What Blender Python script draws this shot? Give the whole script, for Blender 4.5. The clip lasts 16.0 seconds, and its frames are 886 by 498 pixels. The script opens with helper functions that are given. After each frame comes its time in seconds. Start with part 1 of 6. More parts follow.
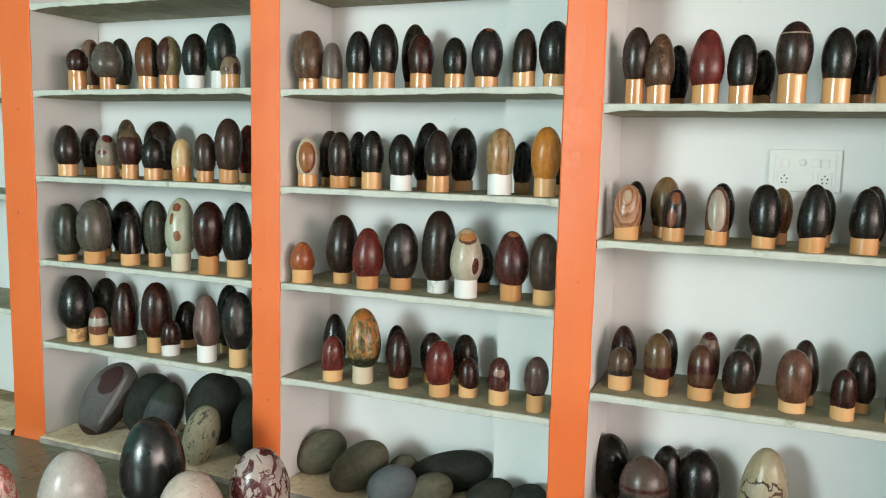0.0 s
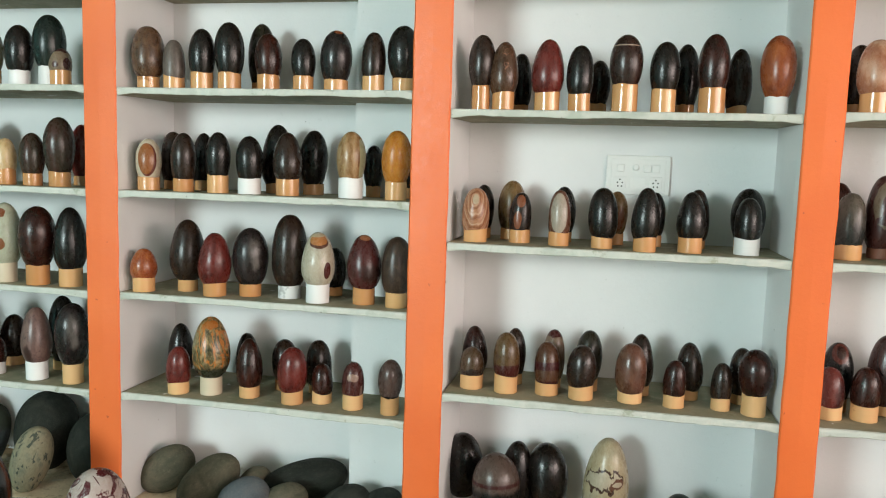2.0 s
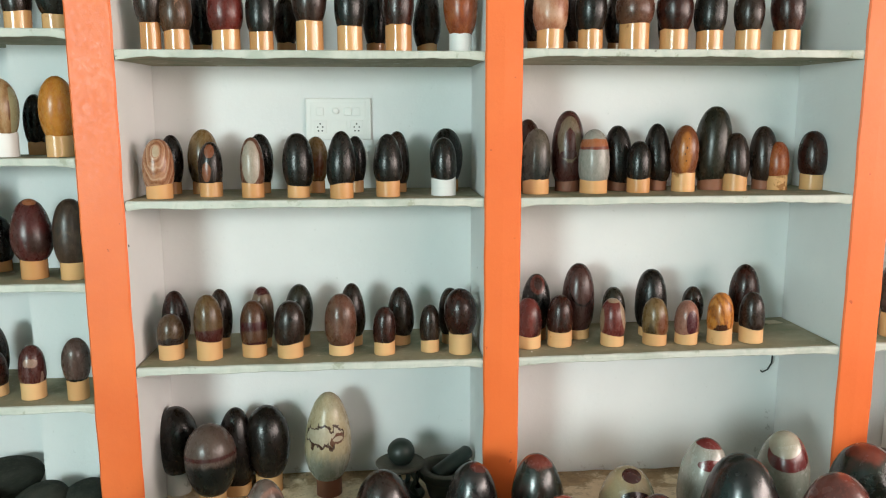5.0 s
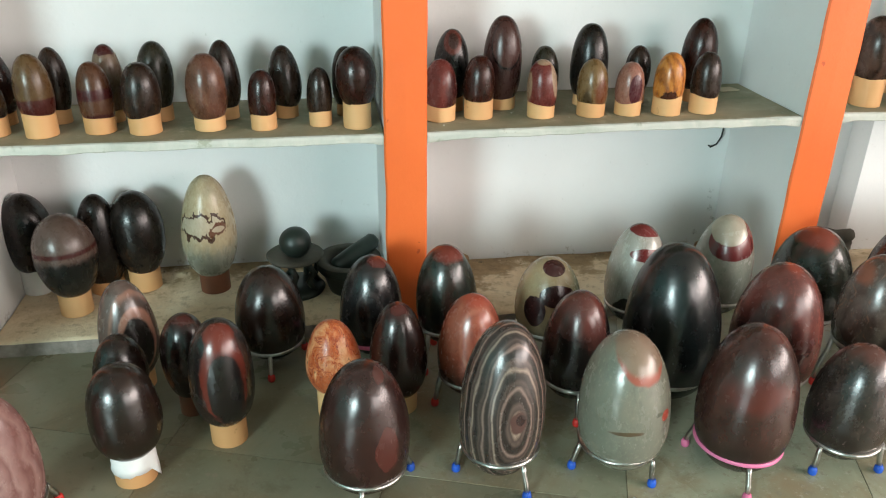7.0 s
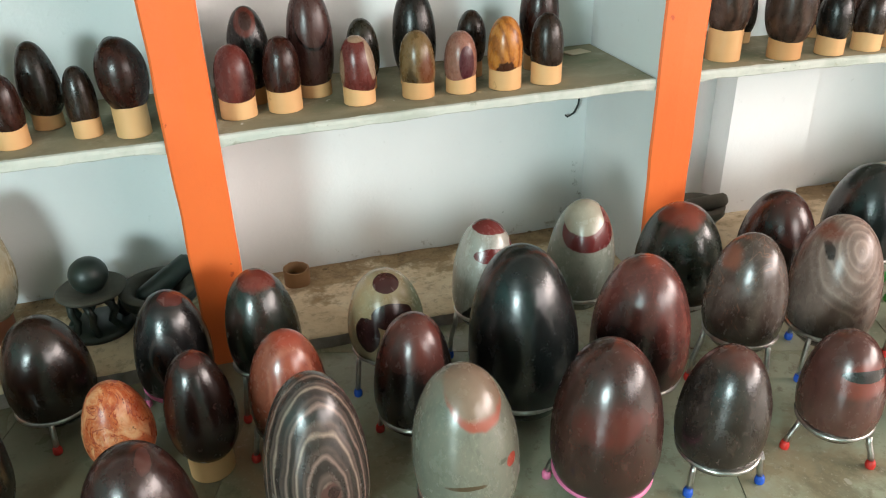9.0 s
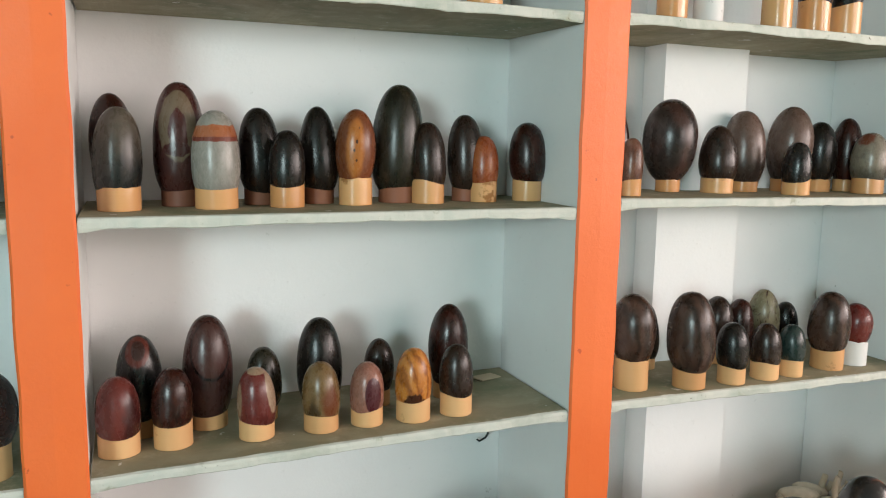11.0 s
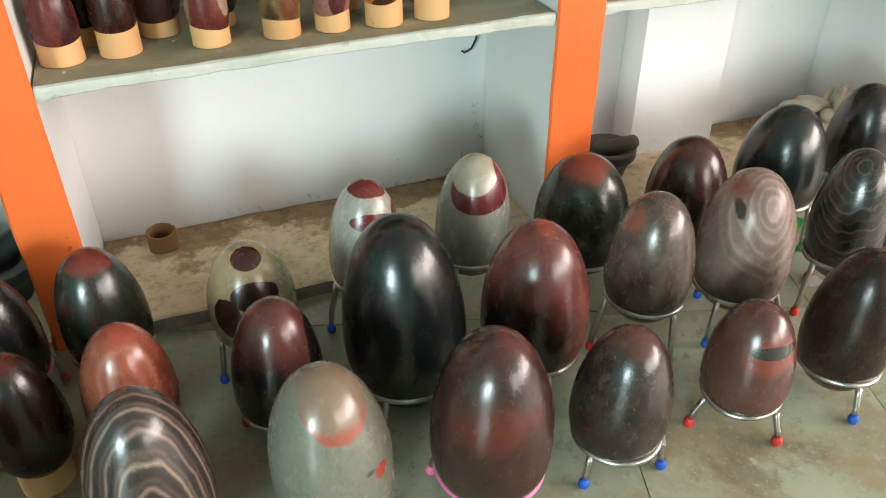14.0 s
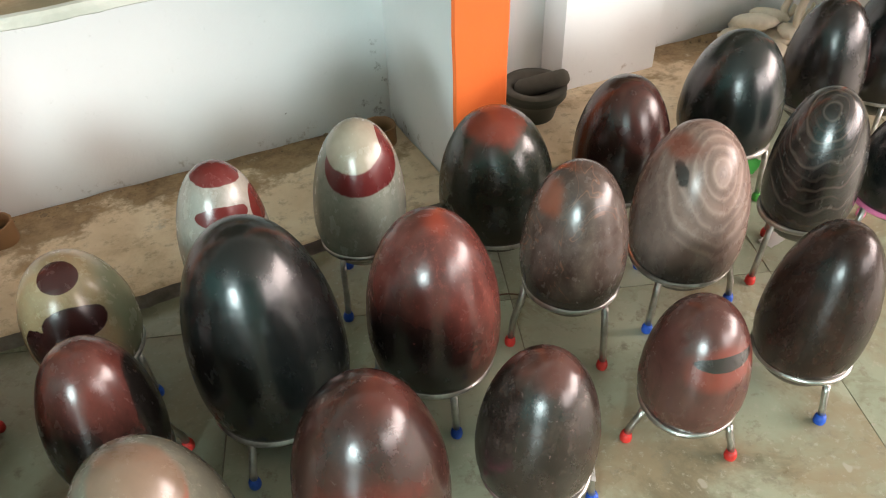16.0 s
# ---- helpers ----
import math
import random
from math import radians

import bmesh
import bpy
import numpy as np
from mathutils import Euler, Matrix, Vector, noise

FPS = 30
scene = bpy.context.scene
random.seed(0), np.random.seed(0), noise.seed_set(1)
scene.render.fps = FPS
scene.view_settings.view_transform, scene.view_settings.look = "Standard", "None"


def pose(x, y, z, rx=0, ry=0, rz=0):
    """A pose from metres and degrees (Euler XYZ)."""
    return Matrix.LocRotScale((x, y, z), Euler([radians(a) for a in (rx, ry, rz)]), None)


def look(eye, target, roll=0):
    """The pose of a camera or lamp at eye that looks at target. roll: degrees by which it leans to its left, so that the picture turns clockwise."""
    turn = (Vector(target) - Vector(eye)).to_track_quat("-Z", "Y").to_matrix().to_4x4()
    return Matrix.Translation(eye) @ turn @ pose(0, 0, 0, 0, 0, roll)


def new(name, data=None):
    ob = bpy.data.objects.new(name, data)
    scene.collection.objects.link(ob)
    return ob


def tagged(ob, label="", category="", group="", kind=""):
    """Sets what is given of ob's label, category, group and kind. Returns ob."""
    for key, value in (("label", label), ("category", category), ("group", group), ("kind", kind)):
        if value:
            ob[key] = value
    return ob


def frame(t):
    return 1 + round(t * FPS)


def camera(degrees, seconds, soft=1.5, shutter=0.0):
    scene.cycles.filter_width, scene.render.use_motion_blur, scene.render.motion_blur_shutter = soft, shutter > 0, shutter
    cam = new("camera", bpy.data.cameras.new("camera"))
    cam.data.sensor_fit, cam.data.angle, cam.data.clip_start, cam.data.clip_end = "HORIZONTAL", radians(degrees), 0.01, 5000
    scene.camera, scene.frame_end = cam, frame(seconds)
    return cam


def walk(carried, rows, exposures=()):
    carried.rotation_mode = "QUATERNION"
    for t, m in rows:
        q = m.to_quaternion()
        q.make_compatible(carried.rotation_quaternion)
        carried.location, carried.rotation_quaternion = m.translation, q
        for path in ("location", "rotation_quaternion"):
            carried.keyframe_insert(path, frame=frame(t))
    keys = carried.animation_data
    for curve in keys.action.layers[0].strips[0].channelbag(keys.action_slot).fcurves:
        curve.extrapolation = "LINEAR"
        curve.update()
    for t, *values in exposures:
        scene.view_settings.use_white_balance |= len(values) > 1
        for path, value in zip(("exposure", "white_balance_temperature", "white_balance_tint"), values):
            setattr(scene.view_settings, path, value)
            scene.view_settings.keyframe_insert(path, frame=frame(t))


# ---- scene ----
cam = camera(59.4, 16.0, soft=1.1)
PATH = [
    (0, (0.291, 0.031, 1.27), (-0.463, 1.868, 1.029), 1.4),
    (0.5, (0.295, 0.021, 1.268), (-0.324, 1.908, 1.031), 2.1),
    (1, (0.306, 0.031, 1.257), (-0.234, 1.944, 1.037), 2.2),
    (1.5, (0.307, 0.034, 1.257), (-0.169, 1.965, 1.042), 2.2),
    (2, (0.315, 0.042, 1.264), (-0.097, 1.987, 1.047), 1.8),
    (2.5, (0.326, 0.054, 1.253), (0.001, 2.017, 1.047), 1.7),
    (3, (0.342, 0.075, 1.259), (0.142, 2.054, 1.052), 2.0),
    (3.2, (0.35, 0.076, 1.239), (0.201, 2.061, 1.052), 2.2),
    (5.3, (0.562, 0.225, 1.248), (0.746, 2.172, 0.831), -0.6),
    (5.5, (0.58, 0.258, 1.234), (0.774, 2.186, 0.74), -0.8),
    (6, (0.622, 0.381, 1.175), (0.842, 2.255, 0.513), 0.0),
    (6.5, (0.656, 0.472, 1.159), (0.916, 2.285, 0.354), 0.8),
    (7, (0.697, 0.554, 1.127), (0.972, 2.33, 0.251), 0.8),
    (7.5, (0.785, 0.634, 1.093), (1.05, 2.366, 0.128), 0.2),
    (8, (0.862, 0.671, 1.075), (1.127, 2.381, 0.072), -1.8),
    (8.5, (0.921, 0.731, 1.074), (1.258, 2.421, 0.058), -2.3),
    (9, (0.967, 0.809, 1.092), (1.436, 2.499, 0.132), -1.7),
    (9.5, (0.991, 0.88, 1.154), (1.605, 2.649, 0.45), -0.5),
    (9.7, (0.998, 0.896, 1.167), (1.684, 2.679, 0.573), 0.1),
    (11.8, (1.069, 0.913, 1.177), (1.81, 2.751, 0.91), 1.2),
    (12, (1.102, 0.904, 1.181), (1.812, 2.713, 0.709), 1.2),
    (12.5, (1.101, 0.879, 1.147), (1.798, 2.6, 0.404), 2.0),
    (13, (1.056, 0.874, 1.102), (1.733, 2.49, 0.137), 1.9),
    (13.5, (1.053, 0.895, 1.084), (1.711, 2.452, 0.014), 1.5),
    (14, (1.138, 0.979, 1.067), (1.731, 2.514, -0.07), -0.2),
    (14.5, (1.213, 1.023, 1.043), (1.754, 2.547, -0.134), -1.8),
    (15, (1.275, 1.086, 1.024), (1.812, 2.581, -0.191), -3.2),
    (15.5, (1.331, 1.167, 1.013), (1.91, 2.635, -0.216), -2.5),
    (16, (1.379, 1.212, 0.994), (1.997, 2.587, -0.32), -1.7),
]
walk(cam, [(t, look(eye, target, roll)) for t, eye, target, roll in PATH], [(0.0, 0.0, 6750, 16), (1.0, 0.0, 6750, 16), (2.5, -0.07, 6750, 17), (3.2, -0.07, 6750, 17), (5.5, 0.06, 6650, 14), (7.0, 0.16, 6500, 13), (8.0, 0.26, 6500, 13), (9.0, 0.22, 6500, 13), (9.7, 0.04, 6500, 14), (12.0, -0.20, 6550, 15), (12.5, 0.10, 6550, 14), (13.0, 0.20, 6550, 12), (14.0, 0.30, 6550, 12), (15.0, 0.36, 6600, 15), (16.0, 0.48, 6650, 17)])

# ---- light ----
world = bpy.data.worlds.new("sky")
scene.world = world
world.use_nodes = True
wn = world.node_tree
sky = wn.nodes.new("ShaderNodeTexSky")
sky.sky_type, sky.sun_disc = "NISHITA", False
sky.sun_elevation, sky.sun_rotation = radians(42), radians(35)
wn.links.new(sky.outputs[0], wn.nodes["Background"].inputs[0])
wn.nodes["Background"].inputs[1].default_value = 0.05


def area(name, m, w, h, power, colour):
    lamp = bpy.data.lights.new(name, "AREA")
    lamp.shape, lamp.size, lamp.size_y, lamp.energy, lamp.color = "RECTANGLE", w, h, power, colour
    ob = new(name, lamp)
    ob.matrix_world = m
    return ob


# the shop front, open round the south-east corner, and a small window on the south side
area("east_front_light", look((6.58, -1.15, 1.78), (2.0, -0.6, 0.6)), 3.9, 1.7, 300, (1.0, 0.872, 0.80))
area("south_front_light", look((4.70, -3.10, 1.78), (4.3, 1.5, 0.6)), 3.5, 1.6, 132, (1.0, 0.91, 0.85))
area("window_light", look((-2.5, -3.12, 1.70), (0.2, 2.5, 0.8)), 1.3, 1.2, 245, (0.755, 1.0, 0.99))

# ---- materials ----


class Net:
    """A node material under construction."""

    def __init__(self, name, rough=0.5, metal=0.0, spec=0.5):
        self.mat = bpy.data.materials.new(name)
        self.mat.use_nodes = True
        self.t = self.mat.node_tree
        self.p = self.t.nodes["Principled BSDF"]
        self.p.inputs["Roughness"].default_value = rough
        self.p.inputs["Metallic"].default_value = metal
        self.p.inputs["Specular IOR Level"].default_value = spec

    def node(self, kind, **values):
        n = self.t.nodes.new(kind)
        for k, v in values.items():
            n.inputs[k.replace("_", " ")].default_value = v
        return n

    def link(self, a, b):
        self.t.links.new(a, b)

    def coords(self, shuffle=0.0):
        c = self.node("ShaderNodeTexCoord").outputs["Object"]
        if not shuffle:
            return c
        info = self.node("ShaderNodeObjectInfo")
        mul = self.math("MULTIPLY", info.outputs["Random"], shuffle)
        add = self.t.nodes.new("ShaderNodeVectorMath")
        self.link(c, add.inputs[0])
        self.link(mul, add.inputs[1])
        return add.outputs[0]

    def math(self, op, a, b=None, clamp=False):
        n = self.t.nodes.new("ShaderNodeMath")
        n.operation, n.use_clamp = op, clamp
        for i, v in enumerate((a, b)):
            if v is None:
                continue
            if isinstance(v, (int, float)):
                n.inputs[i].default_value = v
            else:
                self.link(v, n.inputs[i])
        return n.outputs[0]

    def noise(self, co, scale, detail=4.0, rough=0.55, distort=0.0):
        n = self.node("ShaderNodeTexNoise", Scale=scale, Detail=detail, Roughness=rough, Distortion=distort)
        self.link(co, n.inputs["Vector"])
        return n.outputs["Fac"]

    def ramp(self, fac, stops):
        n = self.t.nodes.new("ShaderNodeValToRGB")
        while len(n.color_ramp.elements) < len(stops):
            n.color_ramp.elements.new(0.5)
        for e, (pos, col) in zip(n.color_ramp.elements, stops):
            e.position = pos
            e.color = (*col, 1) if len(col) == 3 else col
        self.link(fac, n.inputs[0])
        return n.outputs[0]

    def mix(self, fac, a, b):
        n = self.t.nodes.new("ShaderNodeMix")
        n.data_type = "RGBA"
        for sock, v in ((n.inputs[0], fac), (n.inputs[6], a), (n.inputs[7], b)):
            if isinstance(v, tuple):
                sock.default_value = (*v, 1)
            elif isinstance(v, (int, float)):
                sock.default_value = v
            else:
                self.link(v, sock)
        return n.outputs[2]

    def step(self, value, low, high):
        n = self.node("ShaderNodeMapRange", From_Min=low, From_Max=high)
        n.interpolation_type = "SMOOTHSTEP"
        self.link(value, n.inputs[0])
        return n.outputs[0]

    def bump(self, height, strength, distance=0.01):
        n = self.node("ShaderNodeBump", Strength=strength, Distance=distance)
        self.link(height, n.inputs["Height"])
        self.link(n.outputs[0], self.p.inputs["Normal"])

    def colour(self, c):
        if isinstance(c, tuple):
            self.p.inputs["Base Color"].default_value = (*c, 1)
        else:
            self.link(c, self.p.inputs["Base Color"])

    def rough(self, r):
        self.link(r, self.p.inputs["Roughness"])


def three(n, co, scale, cols, detail=4.0, distort=0.6):
    f = n.noise(co, scale, detail, 0.6, distort)
    k = len(cols)
    return n.ramp(f, [(0.32 + 0.36 * i / max(1, k - 1), c) for i, c in enumerate(cols)])


def make_plaster():
    n = Net("limewashed_plaster", 0.75, spec=0.25)
    co = n.coords()
    a = n.noise(co, 2.3, 5)
    c = n.ramp(a, [(0.3, (0.74, 0.74, 0.733)), (0.7, (0.81, 0.803, 0.793))])
    fine = n.noise(co, 55, 6, 0.7)
    c = n.mix(n.step(fine, 0.62, 0.8), c, (0.64, 0.64, 0.62))
    specks = n.noise(co, 31, 1)
    c = n.mix(n.step(specks, 0.82, 0.83), c, (0.16, 0.14, 0.12))
    # mud splashed along the foot of the walls, and a dirty nest in one corner
    xyz = n.t.nodes.new("ShaderNodeSeparateXYZ")
    n.link(co, xyz.inputs[0])
    up = n.math("MAXIMUM", n.math("SUBTRACT", xyz.outputs[2], 0.05), 0.0)
    mud = n.math("SUBTRACT", n.noise(co, 20, 6, 0.7), n.math("MULTIPLY", up, 2.6))
    c = n.mix(n.math("MULTIPLY", n.step(mud, 0.58, 0.70), 0.55), c, (0.27, 0.20, 0.135))
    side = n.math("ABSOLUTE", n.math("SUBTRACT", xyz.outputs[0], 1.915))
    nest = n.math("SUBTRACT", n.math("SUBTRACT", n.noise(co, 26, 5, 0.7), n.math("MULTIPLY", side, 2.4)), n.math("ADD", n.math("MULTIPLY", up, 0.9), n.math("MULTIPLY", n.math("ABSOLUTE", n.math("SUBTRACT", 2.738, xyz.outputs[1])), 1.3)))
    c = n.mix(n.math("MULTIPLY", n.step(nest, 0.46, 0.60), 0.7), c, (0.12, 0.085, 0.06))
    n.colour(c)
    n.bump(n.math("ADD", n.math("MULTIPLY", a, 1.4), n.math("MULTIPLY", fine, 0.35)), 0.35, 0.008)
    return n.mat


def make_orange():
    n = Net("orange_gloss_paint", 0.42)
    co = n.coords()
    f = n.noise(co, 3, 4)
    g = n.noise(co, 90, 5, 0.7)
    c = n.ramp(f, [(0.3, (0.78, 0.138, 0.026)), (0.7, (0.85, 0.172, 0.038))])
    c = n.mix(n.step(n.noise(co, 30, 3), 0.71, 0.75), c, (0.55, 0.08, 0.02))
    n.colour(c)
    n.rough(n.ramp(g, [(0.3, (0.36, 0.36, 0.36)), (0.7, (0.55, 0.55, 0.55))]))
    n.bump(g, 0.18, 0.004)
    return n.mat


def make_shelf_stone():
    n = Net("dusty_grey_shelf_stone", 0.7, spec=0.3)
    co = n.coords(5)
    c = three(n, co, 5, [(0.18, 0.195, 0.115), (0.28, 0.25, 0.165), (0.36, 0.32, 0.215)], 6)
    dust = n.noise(co, 24, 6, 0.7)
    c = n.mix(n.step(dust, 0.5, 0.75), c, (0.42, 0.37, 0.27))
    c = n.mix(n.step(n.noise(co, 19, 3), 0.70, 0.73), c, (0.62, 0.60, 0.55))
    n.colour(c)
    n.bump(dust, 0.25, 0.004)
    return n.mat


def make_shelf_edge():
    n = Net("whitewashed_shelf_edge", 0.65, spec=0.3)
    co = n.coords(5)
    c = three(n, co, 9, [(0.42, 0.445, 0.385), (0.56, 0.56, 0.50), (0.48, 0.505, 0.45)], 5)
    c = n.mix(n.step(n.noise(co, 13, 5, 0.7), 0.60, 0.68), c, (0.36, 0.37, 0.29))
    c = n.mix(n.step(n.noise(co, 40, 4, 0.7), 0.68, 0.72), c, (0.16, 0.14, 0.11))
    n.colour(c)
    n.bump(n.noise(co, 60, 5, 0.7), 0.3, 0.004)
    return n.mat


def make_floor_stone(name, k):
    """k: how bright the slab is; lower k mixes in brown dirt and painted shade."""
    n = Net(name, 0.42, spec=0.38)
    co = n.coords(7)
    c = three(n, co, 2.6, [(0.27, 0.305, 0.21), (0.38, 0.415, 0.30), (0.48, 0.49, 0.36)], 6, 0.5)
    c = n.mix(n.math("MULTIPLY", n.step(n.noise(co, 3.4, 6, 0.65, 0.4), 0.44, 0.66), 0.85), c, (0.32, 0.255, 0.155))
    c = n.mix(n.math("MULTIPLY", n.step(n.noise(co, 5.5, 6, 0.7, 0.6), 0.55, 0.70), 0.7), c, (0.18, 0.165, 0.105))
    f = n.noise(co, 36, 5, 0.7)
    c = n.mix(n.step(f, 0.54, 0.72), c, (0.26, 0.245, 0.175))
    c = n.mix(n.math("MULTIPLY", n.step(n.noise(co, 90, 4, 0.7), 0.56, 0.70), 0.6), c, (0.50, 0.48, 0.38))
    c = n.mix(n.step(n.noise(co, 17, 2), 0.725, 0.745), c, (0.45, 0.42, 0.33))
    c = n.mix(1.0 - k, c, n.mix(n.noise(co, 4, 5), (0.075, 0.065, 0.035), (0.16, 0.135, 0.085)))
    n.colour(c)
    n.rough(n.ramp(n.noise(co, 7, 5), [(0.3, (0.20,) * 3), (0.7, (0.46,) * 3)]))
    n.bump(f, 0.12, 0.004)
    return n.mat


def make_cement():
    n = Net("dusty_tan_cement", 0.85, spec=0.2)
    co = n.coords()
    c = three(n, co, 4.0, [(0.58, 0.42, 0.26), (0.76, 0.60, 0.41), (0.84, 0.71, 0.52)], 6, 0.9)
    f = n.noise(co, 34, 6, 0.72)
    c = n.mix(n.math("MULTIPLY", n.step(f, 0.50, 0.66), 0.55), c, (0.36, 0.25, 0.15))
    c = n.mix(n.step(n.noise(co, 15, 5, 0.7), 0.64, 0.72), c, (0.62, 0.53, 0.40))
    # brown earth gathered at the back
    xyz = n.t.nodes.new("ShaderNodeSeparateXYZ")
    n.link(co, xyz.inputs[0])
    far = n.math("ADD", xyz.outputs[1], n.math("MULTIPLY", n.math("SUBTRACT", n.noise(co, 6.5, 7, 0.68), 0.5), 0.85))
    earth = n.ramp(n.noise(co, 26, 6, 0.7), [(0.35, (0.16, 0.095, 0.045)), (0.65, (0.38, 0.25, 0.13))])
    c = n.mix(n.math("MULTIPLY", n.step(far, 2.585, 2.68), 0.88), c, earth)
    n.colour(c)
    n.bump(n.math("ADD", f, n.math("MULTIPLY", n.noise(co, 9, 5, 0.65), 1.5)), 0.6, 0.010)
    return n.mat


def make_plain(name, col, rough=0.5, metal=0.0, scale=20.0, spread=0.25, bump=0.1):
    n = Net(name, rough, metal)
    co = n.coords(3)
    f = n.noise(co, scale, 5, 0.65)
    lo, hi = tuple(v * (1 - spread) for v in col), tuple(min(1, v * (1 + spread)) for v in col)
    n.colour(n.ramp(f, [(0.3, lo), (0.7, hi)]))
    n.bump(f, bump, 0.003)
    return n.mat


def make_tube(name, lo, hi, taped=False):
    """Cardboard; taped: wrapped in clear shiny tape."""
    n = Net(name, 0.45, spec=0.6 if taped else 0.4)
    info = n.node("ShaderNodeObjectInfo").outputs["Random"]
    co = n.coords(9)
    f = n.noise(co, 2.2, 4)
    c = n.ramp(n.math("ADD", n.math("MULTIPLY", f, 0.55), n.math("MULTIPLY", info, 0.45)), [(0.2, lo), (0.8, hi)])
    c = n.mix(n.step(n.noise(co, 7, 5, 0.7), 0.63, 0.68), c, tuple(v * 0.72 for v in lo))
    n.colour(c)
    wrap = (0.10, 0.26) if taped else (0.40, 0.68)
    n.rough(n.ramp(n.noise(co, 3, 2), [(0.42, (wrap[0],) * 3), (0.58, (wrap[1],) * 3)]))
    n.bump(n.noise(co, 14, 4), 0.10 if taped else 0.15, 0.01)
    return n.mat


PLASTER, ORANGE, SHELF, EDGE = make_plaster(), make_orange(), make_shelf_stone(), make_shelf_edge()
SLAB, DIMDIRTY, CEMENT = make_floor_stone("green_grey_limestone_slab", 1.0), make_floor_stone("dimmed_dirty_limestone_slab", 0.32), make_cement()
HALFDIM = make_floor_stone("half_dimmed_limestone_slab", 0.60)
RISER = make_plain("darker_cement_riser", (0.29, 0.24, 0.21), 0.85, 0, 16, 0.5, 0.3)
GROUT = make_plain("floor_joint", (0.22, 0.20, 0.145), 0.9)
STEEL = make_plain("bare_steel_rod", (0.50, 0.49, 0.46), 0.32, 1.0, 40, 0.3)
PINKROD = make_plain("pink_plastic_coated_rod", (0.80, 0.20, 0.38), 0.4, 0.0, 30, 0.12)
RUBBER = {
    "blue": make_plain("blue_rubber", (0.012, 0.09, 0.50), 0.5),
    "red": make_plain("red_rubber", (0.62, 0.03, 0.022), 0.5),
    "pink": make_plain("pink_rubber", (0.70, 0.16, 0.30), 0.5),
    "green": make_plain("green_rubber", (0.10, 0.52, 0.08), 0.4),
    "plain": make_plain("black_rubber", (0.03, 0.03, 0.03), 0.6),
}
KRAFT = make_tube("kraft_cardboard", (0.51, 0.245, 0.092), (0.73, 0.43, 0.20))
KRAFTTAPE = make_tube("taped_kraft_cardboard", (0.50, 0.215, 0.075), (0.72, 0.39, 0.17), True)
WHITECARD = make_tube("white_card", (0.62, 0.60, 0.58), (0.80, 0.78, 0.76))
CREAMCARD = make_tube("cream_card", (0.56, 0.45, 0.31), (0.62, 0.52, 0.38))
DARKCARD = make_tube("red_brown_card", (0.16, 0.055, 0.03), (0.24, 0.09, 0.045))
PVC = make_plain("white_switch_plastic", (0.80, 0.79, 0.76), 0.35, 0, 8, 0.03, 0.02)
DARK = make_plain("black_socket_hole", (0.02, 0.02, 0.02), 0.6)
MORTAR = make_plain("dull_dark_green_stone", (0.017, 0.024, 0.019), 0.42, 0, 9, 0.4)
MORTARRIM = make_plain("dusty_stone_rim", (0.075, 0.066, 0.05), 0.8, 0, 14, 0.35)
SHELL = make_plain("cream_shell", (0.72, 0.64, 0.51), 0.6, 0, 12, 0.15)
DIRT = make_plain("dry_dirt_crumbs", (0.26, 0.185, 0.11), 0.95, 0, 50, 0.4)
# unseen ceiling and east wall: grey chosen to hold down bounce and reflections
CEILING = make_plain("grey_ceiling_paint", (0.36, 0.37, 0.36), 0.8, 0, 3, 0.05)
EARTH = make_plain("pale_dry_earth", (0.42, 0.36, 0.28), 0.9, 0, 0.8, 0.25)
# unseen south and west walls: turquoise chosen to tint the fill light
TURQUOISE = make_plain("turquoise_wall_paint", (0.20, 0.47, 0.46), 0.7, 0, 2.0, 0.08)
WOOD = make_plain("brown_door_wood", (0.16, 0.08, 0.04), 0.5, 0, 6, 0.3)


